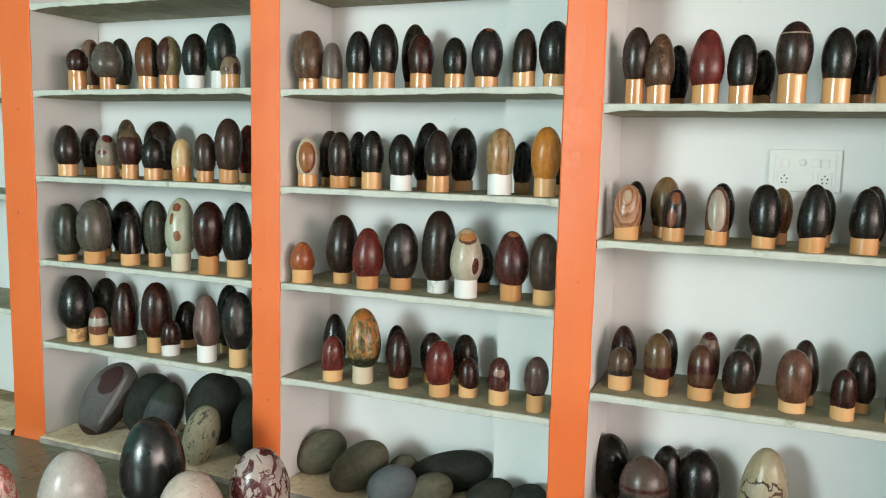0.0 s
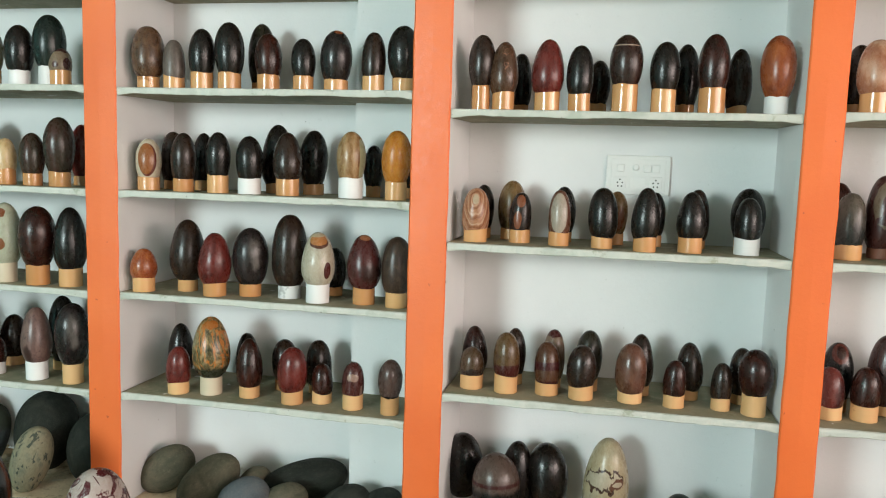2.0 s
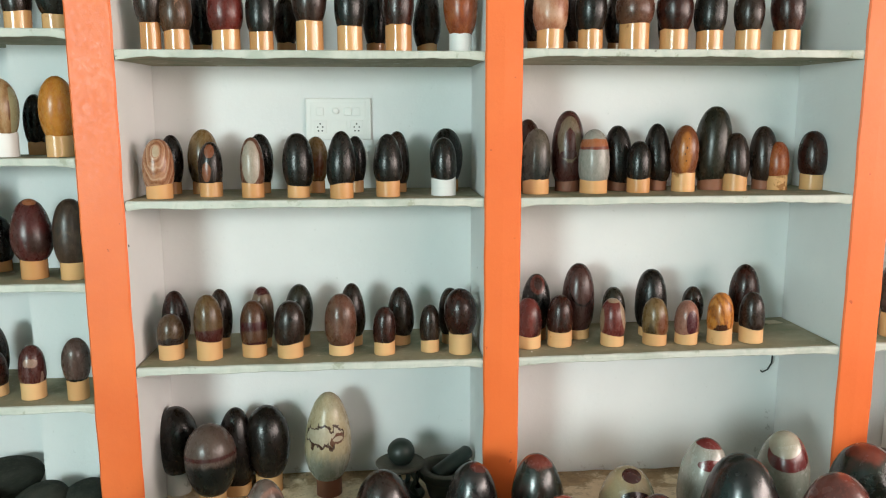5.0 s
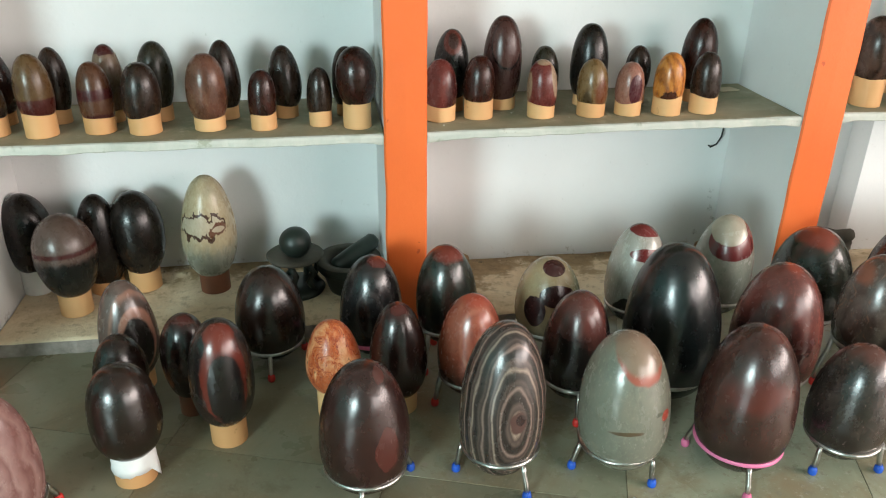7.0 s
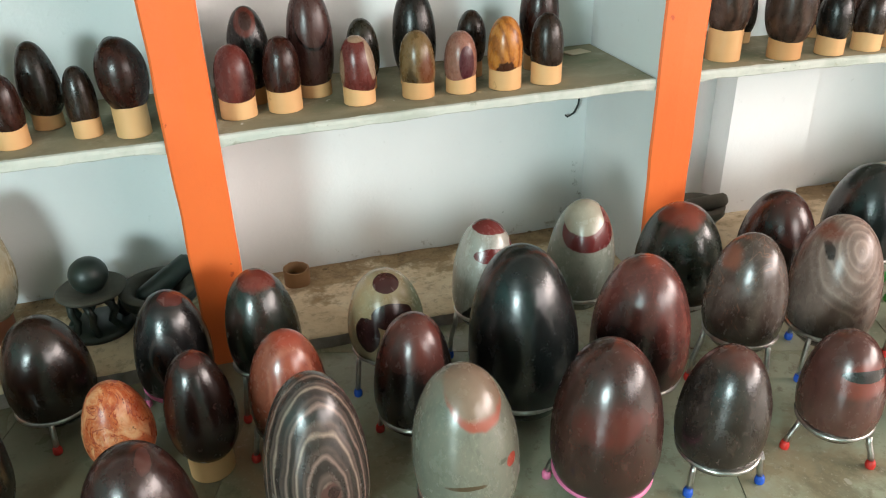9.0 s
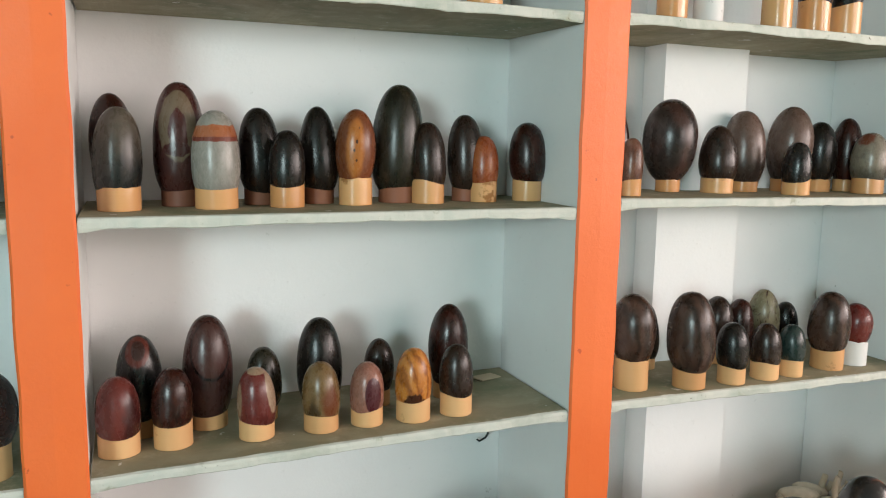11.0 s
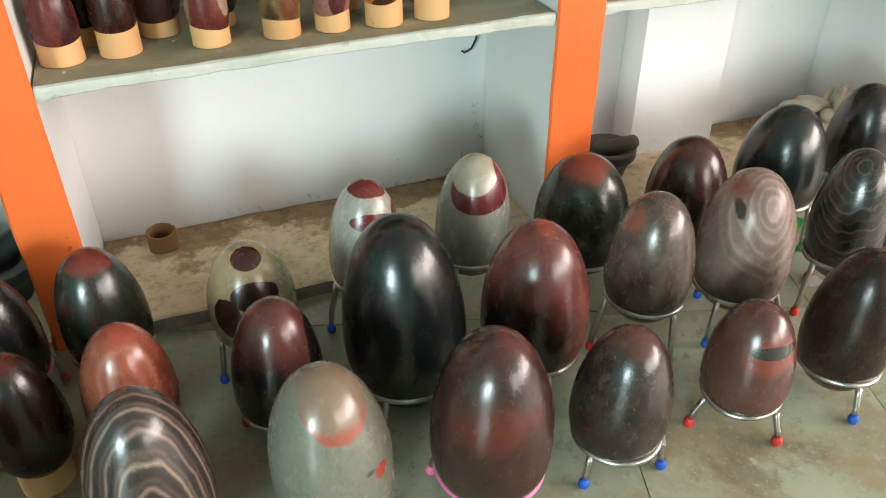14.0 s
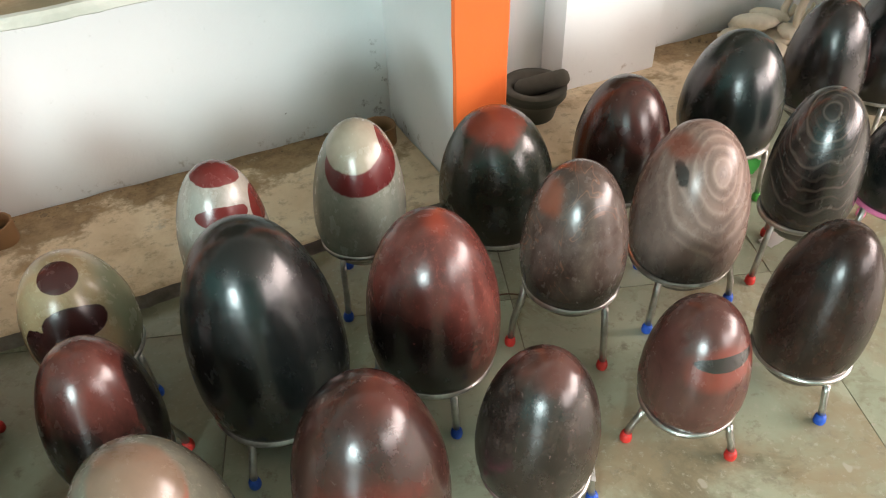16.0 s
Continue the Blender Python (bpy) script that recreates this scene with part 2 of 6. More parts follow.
def stone(name, cols, scale=2.2, rough=0.265, bands=None, rings=None, patches=(), vein=None, specks=None, matte=False, distort=0.6, gain=None):
    """Polished stone. bands: (direction, frequency, colours, share); rings: (centre, frequency, colours, wobble, reach, grain, fray, height);
    patches: (centre, radii, colour, ragged, softness); vein: (scale, width, colour); specks: (scale, level, colour). All in the unit egg."""
    n = Net(name, rough, spec=0.15 if matte else (0.75 if rough < 0.25 else 0.38))
    if not matte:
        gain = gain or ((1.08, 0.97, 0.92) if max(cols[1]) < 0.15 else (1.0, 1.0, 1.0))
        if max(cols[1]) < 0.06:
            gain = tuple(v * (0.78 if rough < 0.25 else 0.88) for v in gain)
    fixed = n.coords()
    co = n.coords(11)
    c = three(n, co, scale, cols, 5, distort)
    if bands:
        way, freq, bcols, share = bands
        dot = n.t.nodes.new("ShaderNodeVectorMath")
        dot.operation = "DOT_PRODUCT"
        n.link(fixed, dot.inputs[0])
        dot.inputs[1].default_value = way
        wob = n.math("MULTIPLY", n.noise(co, 1.3, 3), 1.1)
        v = n.math("SINE", n.math("MULTIPLY", n.math("ADD", dot.outputs["Value"], wob), freq))
        v = n.math("ADD", n.math("MULTIPLY", v, 0.5), 0.5)
        c = n.mix(share, c, n.ramp(v, [(i / (len(bcols) - 1), b) for i, b in enumerate(bcols)]))
    if rings:
        centre, freq, rcols, wobble, reach, *fine = rings
        wscale, wfine, tall = (tuple(fine) + (1.0,))[:3] if fine else (1.7, 0.22, 1.0)
        squash = n.t.nodes.new("ShaderNodeVectorMath")
        squash.operation = "MULTIPLY"
        n.link(fixed, squash.inputs[0])
        squash.inputs[1].default_value = (1, 1, 1 / tall)
        d = n.t.nodes.new("ShaderNodeVectorMath")
        d.operation = "DISTANCE"
        n.link(squash.outputs[0], d.inputs[0])
        d.inputs[1].default_value = (centre[0], centre[1], centre[2] / tall)
        r = n.math("ADD", d.outputs["Value"], n.math("MULTIPLY", n.noise(fixed, wscale, 2), wobble))
        fr = n.math("MULTIPLY", r, freq)
        wave = n.math("FRACT", n.math("ADD", fr, n.math("MULTIPLY", n.noise(fixed, 5, 3), wfine)))
        rc = n.ramp(wave, [(i / len(rcols), b) for i, b in enumerate(list(rcols) + [rcols[0]])])
        c = n.mix(n.math("SUBTRACT", 1.0, n.step(d.outputs["Value"], reach * 0.75, reach)), c, rc)
    if vein:
        vs, width, vcol = vein
        v = n.math("ABSOLUTE", n.math("SUBTRACT", n.noise(co, vs, 3, 0.6, 1.0), 0.5))
        c = n.mix(n.math("SUBTRACT", 1.0, n.step(v, width * 0.4, width)), c, vcol)
    # fine flecks and uneven polish
    fleck = n.step(n.noise(co, 12, 7, 0.78), 0.50, 0.72)
    c = n.mix(n.math("MULTIPLY", fleck, 0.42), c, tuple(min(0.5, v * 1.9 + 0.003) for v in cols[-1]))
    dark = n.step(n.noise(co, 6.5, 6, 0.72, 0.8), 0.52, 0.70)
    c = n.mix(n.math("MULTIPLY", dark, 0.35), c, tuple(v * 0.55 for v in cols[0]))
    for centre, radii, pcol, ragged, *soft in patches:
        blur = soft[0] if soft else 0.03
        s = n.t.nodes.new("ShaderNodeVectorMath")
        s.operation = "SUBTRACT"
        n.link(fixed, s.inputs[0])
        s.inputs[1].default_value = centre
        q = n.t.nodes.new("ShaderNodeVectorMath")
        q.operation = "DIVIDE"
        n.link(s.outputs[0], q.inputs[0])
        q.inputs[1].default_value = radii
        ln = n.t.nodes.new("ShaderNodeVectorMath")
        ln.operation = "LENGTH"
        n.link(q.outputs[0], ln.inputs[0])
        v = n.math("ADD", ln.outputs["Value"], n.math("MULTIPLY", n.math("SUBTRACT", n.noise(fixed, 3.2, 4), 0.5), ragged))
        tone = n.mix(n.noise(fixed, 7, 4), pcol, tuple(x * 0.75 for x in pcol))
        c = n.mix(n.math("SUBTRACT", 1.0, n.step(v, 1 - blur, 1 + blur)), c, tone)
    if specks:
        ss, level, scol = specks
        c = n.mix(n.step(n.noise(co, ss, 3, 0.6), level, level + 0.04), c, scol)
    # small pale nicks and a film of dust
    nick = n.step(n.noise(co, 21, 2), 0.775, 0.79)
    c = n.mix(n.math("MULTIPLY", nick, 0.7), c, tuple(min(0.5, v * 2.2 + 0.06) for v in cols[-1]))
    if not matte:
        toned = n.t.nodes.new("ShaderNodeVectorMath")
        toned.operation = "MULTIPLY"
        toned.inputs[1].default_value = gain
        n.link(c, toned.inputs[0])
        c = toned.outputs[0]
    n.colour(c)
    base = rough
    n.rough(n.ramp(n.noise(co, 3.5, 5, 0.65), [(0.3, (base * 0.9,) * 3), (0.7, (min(1, base * (1.5 if matte else 1.2)),) * 3)]))
    n.bump(n.noise(co, 26 if matte else 7, 4, 0.6), 0.35 if matte else 0.032, 0.02)
    return n.mat


def spot(u, v, turn=0):
    """A point of the unit egg: u to the side, v up, on the face that is turned by so many degrees."""
    k, a = math.sqrt(max(0.0, 1 - u * u - v * v)), radians(turn)
    return (u * math.cos(a) + k * math.sin(a), u * math.sin(a) - k * math.cos(a), v)


STEELY, DEEP = (1.12, 1.12, 1.08), (0.95, 0.82, 0.80)
K, U, M = (0.0090, 0.0086, 0.0080), (0.0240, 0.0145, 0.0110), (0.1050, 0.0185, 0.0150)
STYLES = {}


def style(key, words, *args, **kw):
    STYLES[key] = (stone("stone_" + key, *args, **kw), words)


style("coal", "glossy near-black", [K, (0.0080, 0.0069, 0.0055), (0.0151, 0.0108, 0.0079)])
style("umber", "glossy dark brown", [(0.0080, 0.0060, 0.0036), U, (0.0268, 0.0144, 0.0075)])
style("maroon", "glossy deep maroon", [(0.0486, 0.0093, 0.0077), M, (0.1350, 0.0265, 0.0209)], 1.6)
style("maroondark", "glossy dark maroon-brown", [(0.0125, 0.0063, 0.0039), (0.0257, 0.0077, 0.0051), (0.0477, 0.0124, 0.0069)], 1.6)
style("moss", "glossy dark moss-green", [(0.0106, 0.0115, 0.0082), (0.0202, 0.0198, 0.0128), (0.0303, 0.0249, 0.0160)])
style("mossblue", "glossy dark blue-green", [(0.0083, 0.0228, 0.0212), (0.0156, 0.0357, 0.0331), (0.0256, 0.0313, 0.0290)])
style("mossgrey", "grey-green with a brown line", [(0.0296, 0.0343, 0.0242), (0.0452, 0.0491, 0.0359), (0.0585, 0.0585, 0.0437)], patches=[((0, 0, 0.38), (2, 2, 0.055), (0.07, 0.034, 0.026), 0.35)])
style("mossmaroon", "dark moss-green and maroon", [(0.022, 0.023, 0.015), (0.035, 0.027, 0.018), (0.060, 0.018, 0.014)], 1.0, bands=((1, 0.4, 0.1), 5, [(0.024, 0.025, 0.016), (0.062, 0.020, 0.015)], 0.4))
style("slate", "dull slate-grey", [(0.0701, 0.0599, 0.0540), (0.1053, 0.0890, 0.0783), (0.13, 0.12, 0.11)], rough=0.35)
style("tanbrown", "mottled tan-brown", [(0.0390, 0.0238, 0.0162), (0.0814, 0.0456, 0.0276), (0.13, 0.078, 0.045)], 3.0)
style("rust", "glossy rust-red", [(0.17, 0.035, 0.014), (0.26, 0.060, 0.020), (0.33, 0.095, 0.03)], 1.5)
style("amber", "glossy amber-orange", [(0.32, 0.095, 0.014), (0.44, 0.15, 0.022), (0.52, 0.20, 0.035)], 1.5, bands=((1, 0.1, 0.05), 9, [(0.38, 0.11, 0.015), (0.50, 0.18, 0.03)], 0.5))
style("amberspot", "red-brown with an orange streak", [(0.13, 0.038, 0.016), (0.17, 0.052, 0.020), (0.10, 0.028, 0.013)], 1.6, patches=[(spot(-0.05, 0.15, -13), (0.44, 0.44, 0.85), (0.42, 0.145, 0.032), 0.45, 0.25), (spot(0.02, 0.25, -13), (0.06, 0.06, 0.05), (0.05, 0.018, 0.01), 1.2), (spot(-0.10, 0.05, -13), (0.05, 0.05, 0.035), (0.05, 0.018, 0.01), 1.2), (spot(0.02, -0.18, -13), (0.055, 0.055, 0.04), (0.06, 0.02, 0.01), 1.3), (spot(0.12, 0.55, -13), (0.05, 0.05, 0.04), (0.06, 0.02, 0.01), 1.3)])
style("tiger", "tiger-striped orange", [(0.34, 0.11, 0.018), (0.48, 0.17, 0.03), (0.30, 0.08, 0.014)], 2.2, bands=((0.8, 0.2, 0.5), 14, [(0.14, 0.035, 0.012), (0.46, 0.16, 0.03), (0.52, 0.21, 0.05)], 0.6), patches=[(spot(-0.15, -0.55, -5), (0.5, 0.5, 0.28), (0.06, 0.018, 0.008), 1.8, 0.12)])
style("cream", "speckled cream", [(0.42, 0.27, 0.12), (0.55, 0.37, 0.18), (0.58, 0.42, 0.24)], 2.0, specks=(8, 0.70, (0.20, 0.11, 0.05)))
style("streaked", "black with a pink streak", [K, (0.018, 0.0134, 0.0124), (0.030, 0.020, 0.018)], patches=[(spot(0.18, 0.3, 43), (0.11, 0.11, 0.75), (0.30, 0.21, 0.18), 0.9, 0.5), (spot(0.32, -0.45, 43), (0.10, 0.10, 0.35), (0.20, 0.15, 0.13), 0.9, 0.5)])
style("veined", "brown, finely veined", [(0.0367, 0.0192, 0.0117), (0.0611, 0.0331, 0.0189), (0.0837, 0.0439, 0.0250)], vein=(0.9, 0.009, (0.25, 0.13, 0.09)))
style("ringline", "dark brown, pale-ringed", [(0.0147, 0.0089, 0.0074), (0.0257, 0.0141, 0.0108), (0.0410, 0.0210, 0.0158)], patches=[((0, 0, 0.60), (2, 2, 0.022), (0.42, 0.34, 0.28), 0.35)])
style("olive", "olive-tan with a brown patch", [(0.095, 0.062, 0.026), (0.14, 0.090, 0.038), (0.17, 0.115, 0.055)], 1.8, patches=[(spot(0.40, -0.15, -5), (0.5, 0.5, 0.5), (0.13, 0.045, 0.018), 0.8, 0.3), (spot(-0.5, -0.5, -5), (0.4, 0.4, 0.4), (0.055, 0.036, 0.016), 0.8, 0.3)])
style("olivemaroon", "olive-topped maroon", [(0.0790, 0.0521, 0.0220), (0.0934, 0.0561, 0.0238), (0.0611, 0.0344, 0.0168)], 1.8, patches=[((0, -0.4, -0.45), (2, 2, 0.26), (0.0540, 0.0132, 0.0107), 0.4)])
style("maroonband", "maroon-brown banded", [(0.0611, 0.0287, 0.0161), (0.0744, 0.0342, 0.0185), (0.0526, 0.0245, 0.0131)], 1.8, patches=[((0, 0, 0.1), (2, 2, 0.18), (0.0489, 0.0098, 0.0098), 0.3), ((0, 0, -0.75), (2, 2, 0.3), (0.0439, 0.0120, 0.0112), 0.3)])
style("rosebrown", "rose-brown polished", [(0.0540, 0.0252, 0.0139), (0.0992, 0.0445, 0.0234), (0.1500, 0.0819, 0.0453)], 1.5, bands=((0.5, 0.2, 0.8), 7, [(0.0439, 0.0177, 0.0149), (0.14, 0.065, 0.055)], 0.4))
style("grainbrown", "brown, wood-grained", [(0.0124, 0.0076, 0.0047), (0.0228, 0.0131, 0.0083), (0.0343, 0.0213, 0.0133)], 1.6, bands=((1, 0.3, 0.05), 11, [(0.0214, 0.0128, 0.0105), (0.0992, 0.0563, 0.0421)], 0.55))
style("grainwood", "tan, wood-grained", [(0.24, 0.13, 0.055), (0.32, 0.19, 0.09), (0.30, 0.17, 0.08)], 1.6, bands=((1, 0.35, 0.08), 10, [(0.20, 0.095, 0.036), (0.31, 0.17, 0.075), (0.36, 0.23, 0.12)], 0.75), patches=[(spot(0.78, 0.1, 24), (0.34, 0.34, 1.3), (0.33, 0.31, 0.18), 0.25), (spot(0.46, 0.1, 24), (0.05, 0.05, 1.0), (0.15, 0.06, 0.025), 0.25)])
style("capped", "maroon with a tan patch", [(0.050, 0.014, 0.013), (0.070, 0.021, 0.018), (0.038, 0.013, 0.012)], patches=[(spot(-0.15, 0.35, 24), (0.55, 0.55, 0.20), (0.27, 0.18, 0.14), 1.4), (spot(0.6, -0.5, 24), (0.20, 0.20, 0.55), (0.24, 0.16, 0.13), 1.0)])
style("heart", "cream with a rust-brown oval", [(0.46, 0.38, 0.27), (0.50, 0.42, 0.31), (0.43, 0.34, 0.24)], patches=[(spot(0.02, 0.14, 24), (0.74, 0.74, 0.74), (0.13, 0.030, 0.018), 0.15), (spot(-0.10, 0.20, 24), (0.66, 0.66, 0.70), (0.29, 0.10, 0.034), 0.15)])
style("heartgrey", "brown with a grey-beige oval", [(0.0872, 0.0399, 0.0247), (0.1245, 0.0569, 0.0352), (0.0646, 0.0296, 0.0196)], patches=[((0, -0.9, 0.18), (0.80, 0.9, 0.78), (0.33, 0.30, 0.25), 0.15)])
style("heartmaroon", "pinkish-tan with a maroon oval", [(0.22, 0.095, 0.065), (0.27, 0.12, 0.085), (0.20, 0.08, 0.06)], patches=[(spot(0.22, 0.0, -5), (0.52, 0.52, 0.62), (0.075, 0.016, 0.020), 0.12)])
style("sandpatch", "grey-sand, orange-capped", [(0.38, 0.32, 0.24), (0.43, 0.37, 0.28), (0.36, 0.31, 0.24)], patches=[(spot(0.02, 0.70, 24), (0.62, 0.62, 0.24), (0.10, 0.035, 0.02), 0.3), (spot(0.0, 0.76, 24), (0.58, 0.58, 0.20), (0.42, 0.17, 0.06), 0.3), (spot(-0.1, 0.9, 24), (0.5, 0.5, 0.06), (0.46, 0.35, 0.23), 0.4), (spot(0.5, -0.28, 24), (0.24, 0.24, 0.30), (0.085, 0.020, 0.017), 0.3)])
style("sandvein", "sand and sage, dark-veined", [(0.352, 0.272, 0.160), (0.405, 0.325, 0.205), (0.334, 0.280, 0.186)], 1.1, patches=[((0, 0, -0.75), (2, 2, 0.52), (0.25, 0.26, 0.21), 0.9, 0.4), ((-0.10, -0.9, 0.20), (0.98, 0.6, 0.24), (0.070, 0.036, 0.024), 2.4, 0.02), ((-0.10, -0.9, 0.20), (0.86, 0.6, 0.165), (0.46, 0.39, 0.28), 2.4, 0.02), ((0.45, -0.85, 0.14), (0.40, 0.6, 0.12), (0.13, 0.055, 0.032), 2.6, 0.02), ((0.45, -0.85, 0.14), (0.30, 0.6, 0.06), (0.44, 0.36, 0.26), 2.6, 0.02)])
style("ornate", "orange, cream and green swirled", [(0.022, 0.027, 0.015), (0.110, 0.085, 0.038), (0.38, 0.26, 0.12)], 1.7, vein=(1.0, 0.035, (0.40, 0.15, 0.035)), distort=1.7, patches=[((0.3, -0.6, 0.80), (0.40, 0.5, 0.14), (0.36, 0.13, 0.032), 1.6, 0.15), ((-0.7, -0.4, 0.35), (0.30, 0.6, 0.5), (0.25, 0.22, 0.13), 1.2, 0.2), ((0, 0, -0.85), (2, 2, 0.36), (0.025, 0.030, 0.018), 0.9, 0.15)])
style("peachswirl", "peach and brown ringed", [(0.30, 0.13, 0.065), (0.36, 0.17, 0.09), (0.27, 0.11, 0.06)], rings=(spot(0.08, 0.55), 3.0, [(0.22, 0.08, 0.038), (0.36, 0.17, 0.09), (0.33, 0.15, 0.08), (0.46, 0.28, 0.18), (0.27, 0.11, 0.055)], 0.5, 3, 1.0, 0.06), patches=[(spot(0.08, 0.58), (0.22, 0.22, 0.24), (0.46, 0.34, 0.23), 0.2)])
style("peachband", "peach and rust banded", [(0.36, 0.18, 0.11), (0.42, 0.23, 0.15), (0.33, 0.15, 0.09)], bands=((0.35, 0.1, 1), 6, [(0.26, 0.085, 0.04), (0.40, 0.19, 0.11), (0.46, 0.27, 0.18)], 0.8))
style("patchorange", "black with rust-orange patches", [K, (0.018, 0.0134, 0.0117), U], patches=[(spot(0.05, 0.68), (0.42, 0.42, 0.30), (0.22, 0.080, 0.040), 0.25), (spot(-0.15, -0.12), (0.38, 0.38, 0.38), (0.22, 0.078, 0.038), 0.25)])
style("halfdark", "dark brown over tan-grey", [(0.0421, 0.0260, 0.0149), (0.0611, 0.0380, 0.0210), (0.0744, 0.0471, 0.0272)], patches=[((0.3, 0, -0.55), (1.4, 2, 0.5), (0.0232, 0.0151, 0.0126), 0.7)])
style("greytop", "grey-brown fading to blue-black", [(0.0638, 0.0561, 0.0442), (0.0850, 0.0748, 0.0595), (0.0723, 0.0663, 0.0544)], 1.4, patches=[((0.5, 0, -0.55), (2, 2, 0.85), (0.013, 0.0165, 0.0165), 0.9, 0.6)])
style("greyband", "pale grey, orange-banded", [(0.2160, 0.2000, 0.1760), (0.2640, 0.2480, 0.2160), (0.1920, 0.1800, 0.1600)], 1.6, patches=[((0.1, -0.5, 0.52), (2, 2, 0.17), (0.34, 0.11, 0.045), 0.6), ((0.1, -0.6, 0.40), (2, 2, 0.05), (0.17, 0.04, 0.025), 0.9)])
style("tanpattern", "maroon with a tan oval", [(0.038, 0.015, 0.013), (0.055, 0.020, 0.017), (0.045, 0.018, 0.016)], 1.6, patches=[(spot(0.08, 0.32, -13), (0.74, 0.74, 0.62), (0.16, 0.125, 0.085), 0.25), (spot(0.12, 0.22, -13), (0.36, 0.36, 0.36), (0.075, 0.022, 0.018), 0.8), (spot(0.05, -0.1, -13), (0.5, 0.5, 0.12), (0.06, 0.02, 0.017), 0.8)])
style("redtip", "black with ringed red top", [K, (0.0110, 0.0125, 0.0120), (0.0190, 0.0160, 0.0145)], patches=[((-0.05, -0.58, 0.72), (0.52, 0.6, 0.36), (0.135, 0.040, 0.030), 0.3, 0.08), ((-0.02, -0.62, 0.74), (0.30, 0.5, 0.20), (0.050, 0.026, 0.022), 0.3, 0.12)])
style("maroonpink", "glossy red-maroon", [(0.085, 0.020, 0.017), (0.12, 0.028, 0.023), (0.14, 0.040, 0.033)], 1.4, 0.255, patches=[((0.6, -0.6, -0.3), (0.5, 0.6, 0.9), (0.045, 0.012, 0.011), 0.8, 0.4)])
style("maroonpatch", "maroon with a cream edge", [(0.085, 0.018, 0.016), (0.115, 0.024, 0.020), (0.065, 0.015, 0.013)], 1.4, patches=[((0.72, -0.52, 0.42), (0.34, 0.60, 0.75), (0.33, 0.25, 0.18), 0.35, 0.06), ((0.05, -0.30, 0.97), (0.55, 0.42, 0.16), (0.30, 0.22, 0.15), 0.5, 0.08), ((-0.95, -0.20, 0.30), (0.16, 0.6, 0.7), (0.26, 0.18, 0.12), 0.4, 0.1)])
style("maroonring", "dark maroon, finely ringed", [(0.038, 0.018, 0.016), (0.052, 0.023, 0.020), (0.032, 0.015, 0.014)], 1.4, patches=[((0.05, -0.75, 0.42), (0.80, 0.8, 0.56), (0.012, 0.008, 0.008), 0.12, 0.03), ((0.05, -0.75, 0.44), (0.75, 0.75, 0.52), (0.062, 0.028, 0.024), 0.12, 0.03)])
style("stripedark", "dark brown with reddish stripes", [(0.016, 0.013, 0.012), (0.026, 0.019, 0.017), (0.040, 0.030, 0.027)], 1.4, bands=((1, 0.3, 0.08), 8, [(0.015, 0.012, 0.011), (0.030, 0.020, 0.017), (0.070, 0.032, 0.024)], 0.55))
# large floor stones
style("greyolive", "glossy grey-olive", [(0.050, 0.046, 0.038), (0.075, 0.068, 0.055), (0.090, 0.080, 0.066)])
style("tanhalf", "half tan and half maroon", [(0.14, 0.085, 0.055), (0.17, 0.11, 0.07), (0.12, 0.075, 0.05)], patches=[(spot(0.55, 0.2, 43), (0.6, 0.6, 1.1), (0.055, 0.018, 0.015), 0.4)])
style("rusthalf", "half rust-brown and half black", [(0.075, 0.030, 0.013), (0.105, 0.046, 0.018), (0.09, 0.035, 0.018)], patches=[(spot(0.8, 0, 43), (0.62, 0.62, 1.3), (0.013, 0.012, 0.010), 0.3)])
style("maroonolive", "half maroon and half olive", [(0.12, 0.105, 0.05), (0.16, 0.135, 0.07), (0.10, 0.09, 0.045)], patches=[(spot(-0.72, 0.25, 43), (0.78, 0.78, 1.1), (0.055, 0.019, 0.015), 0.4)])
style("coalgreen", "glossy green-black", [(0.006, 0.012, 0.010), (0.010, 0.018, 0.015), (0.016, 0.022, 0.018)])
style("camotan", "tan, maroon-capped", [(0.15, 0.10, 0.06), (0.19, 0.13, 0.085), (0.16, 0.11, 0.07)], patches=[((0, 0, 0.9), (0.9, 0.9, 0.42), (0.055, 0.018, 0.016), 0.9), (spot(0.5, -0.1, 43), (0.4, 0.4, 0.4), (0.06, 0.022, 0.018), 0.9), (spot(-0.5, -0.2, 43), (0.3, 0.3, 0.2), (0.08, 0.03, 0.022), 0.9)])
style("maroontop", "grey-tan with a maroon cap", [(0.11, 0.08, 0.055), (0.14, 0.105, 0.075), (0.12, 0.085, 0.06)], patches=[((0, 0, 0.95), (0.8, 0.8, 0.35), (0.055, 0.016, 0.015), 0.4)])
style("greypatch", "tan-grey with maroon patches", [(0.19, 0.155, 0.115), (0.24, 0.20, 0.15), (0.21, 0.17, 0.13)], patches=[(spot(0.15, 0.78, 43), (0.48, 0.48, 0.26), (0.10, 0.020, 0.018), 0.3), (spot(-0.4, 0.02, 43), (0.5, 0.5, 0.14), (0.12, 0.03, 0.024), 0.5)])
style("camo", "brown and tan camouflage-patterned", [(0.018, 0.014, 0.009), (0.060, 0.042, 0.022), (0.20, 0.15, 0.08)], 1.8, distort=1.8)
style("tancap", "tan-topped dark maroon", [(0.030, 0.011, 0.010), (0.050, 0.015, 0.014), (0.042, 0.014, 0.012)], patches=[((0, 0, 0.9), (2, 2, 0.35), (0.13, 0.095, 0.055), 0.5)])
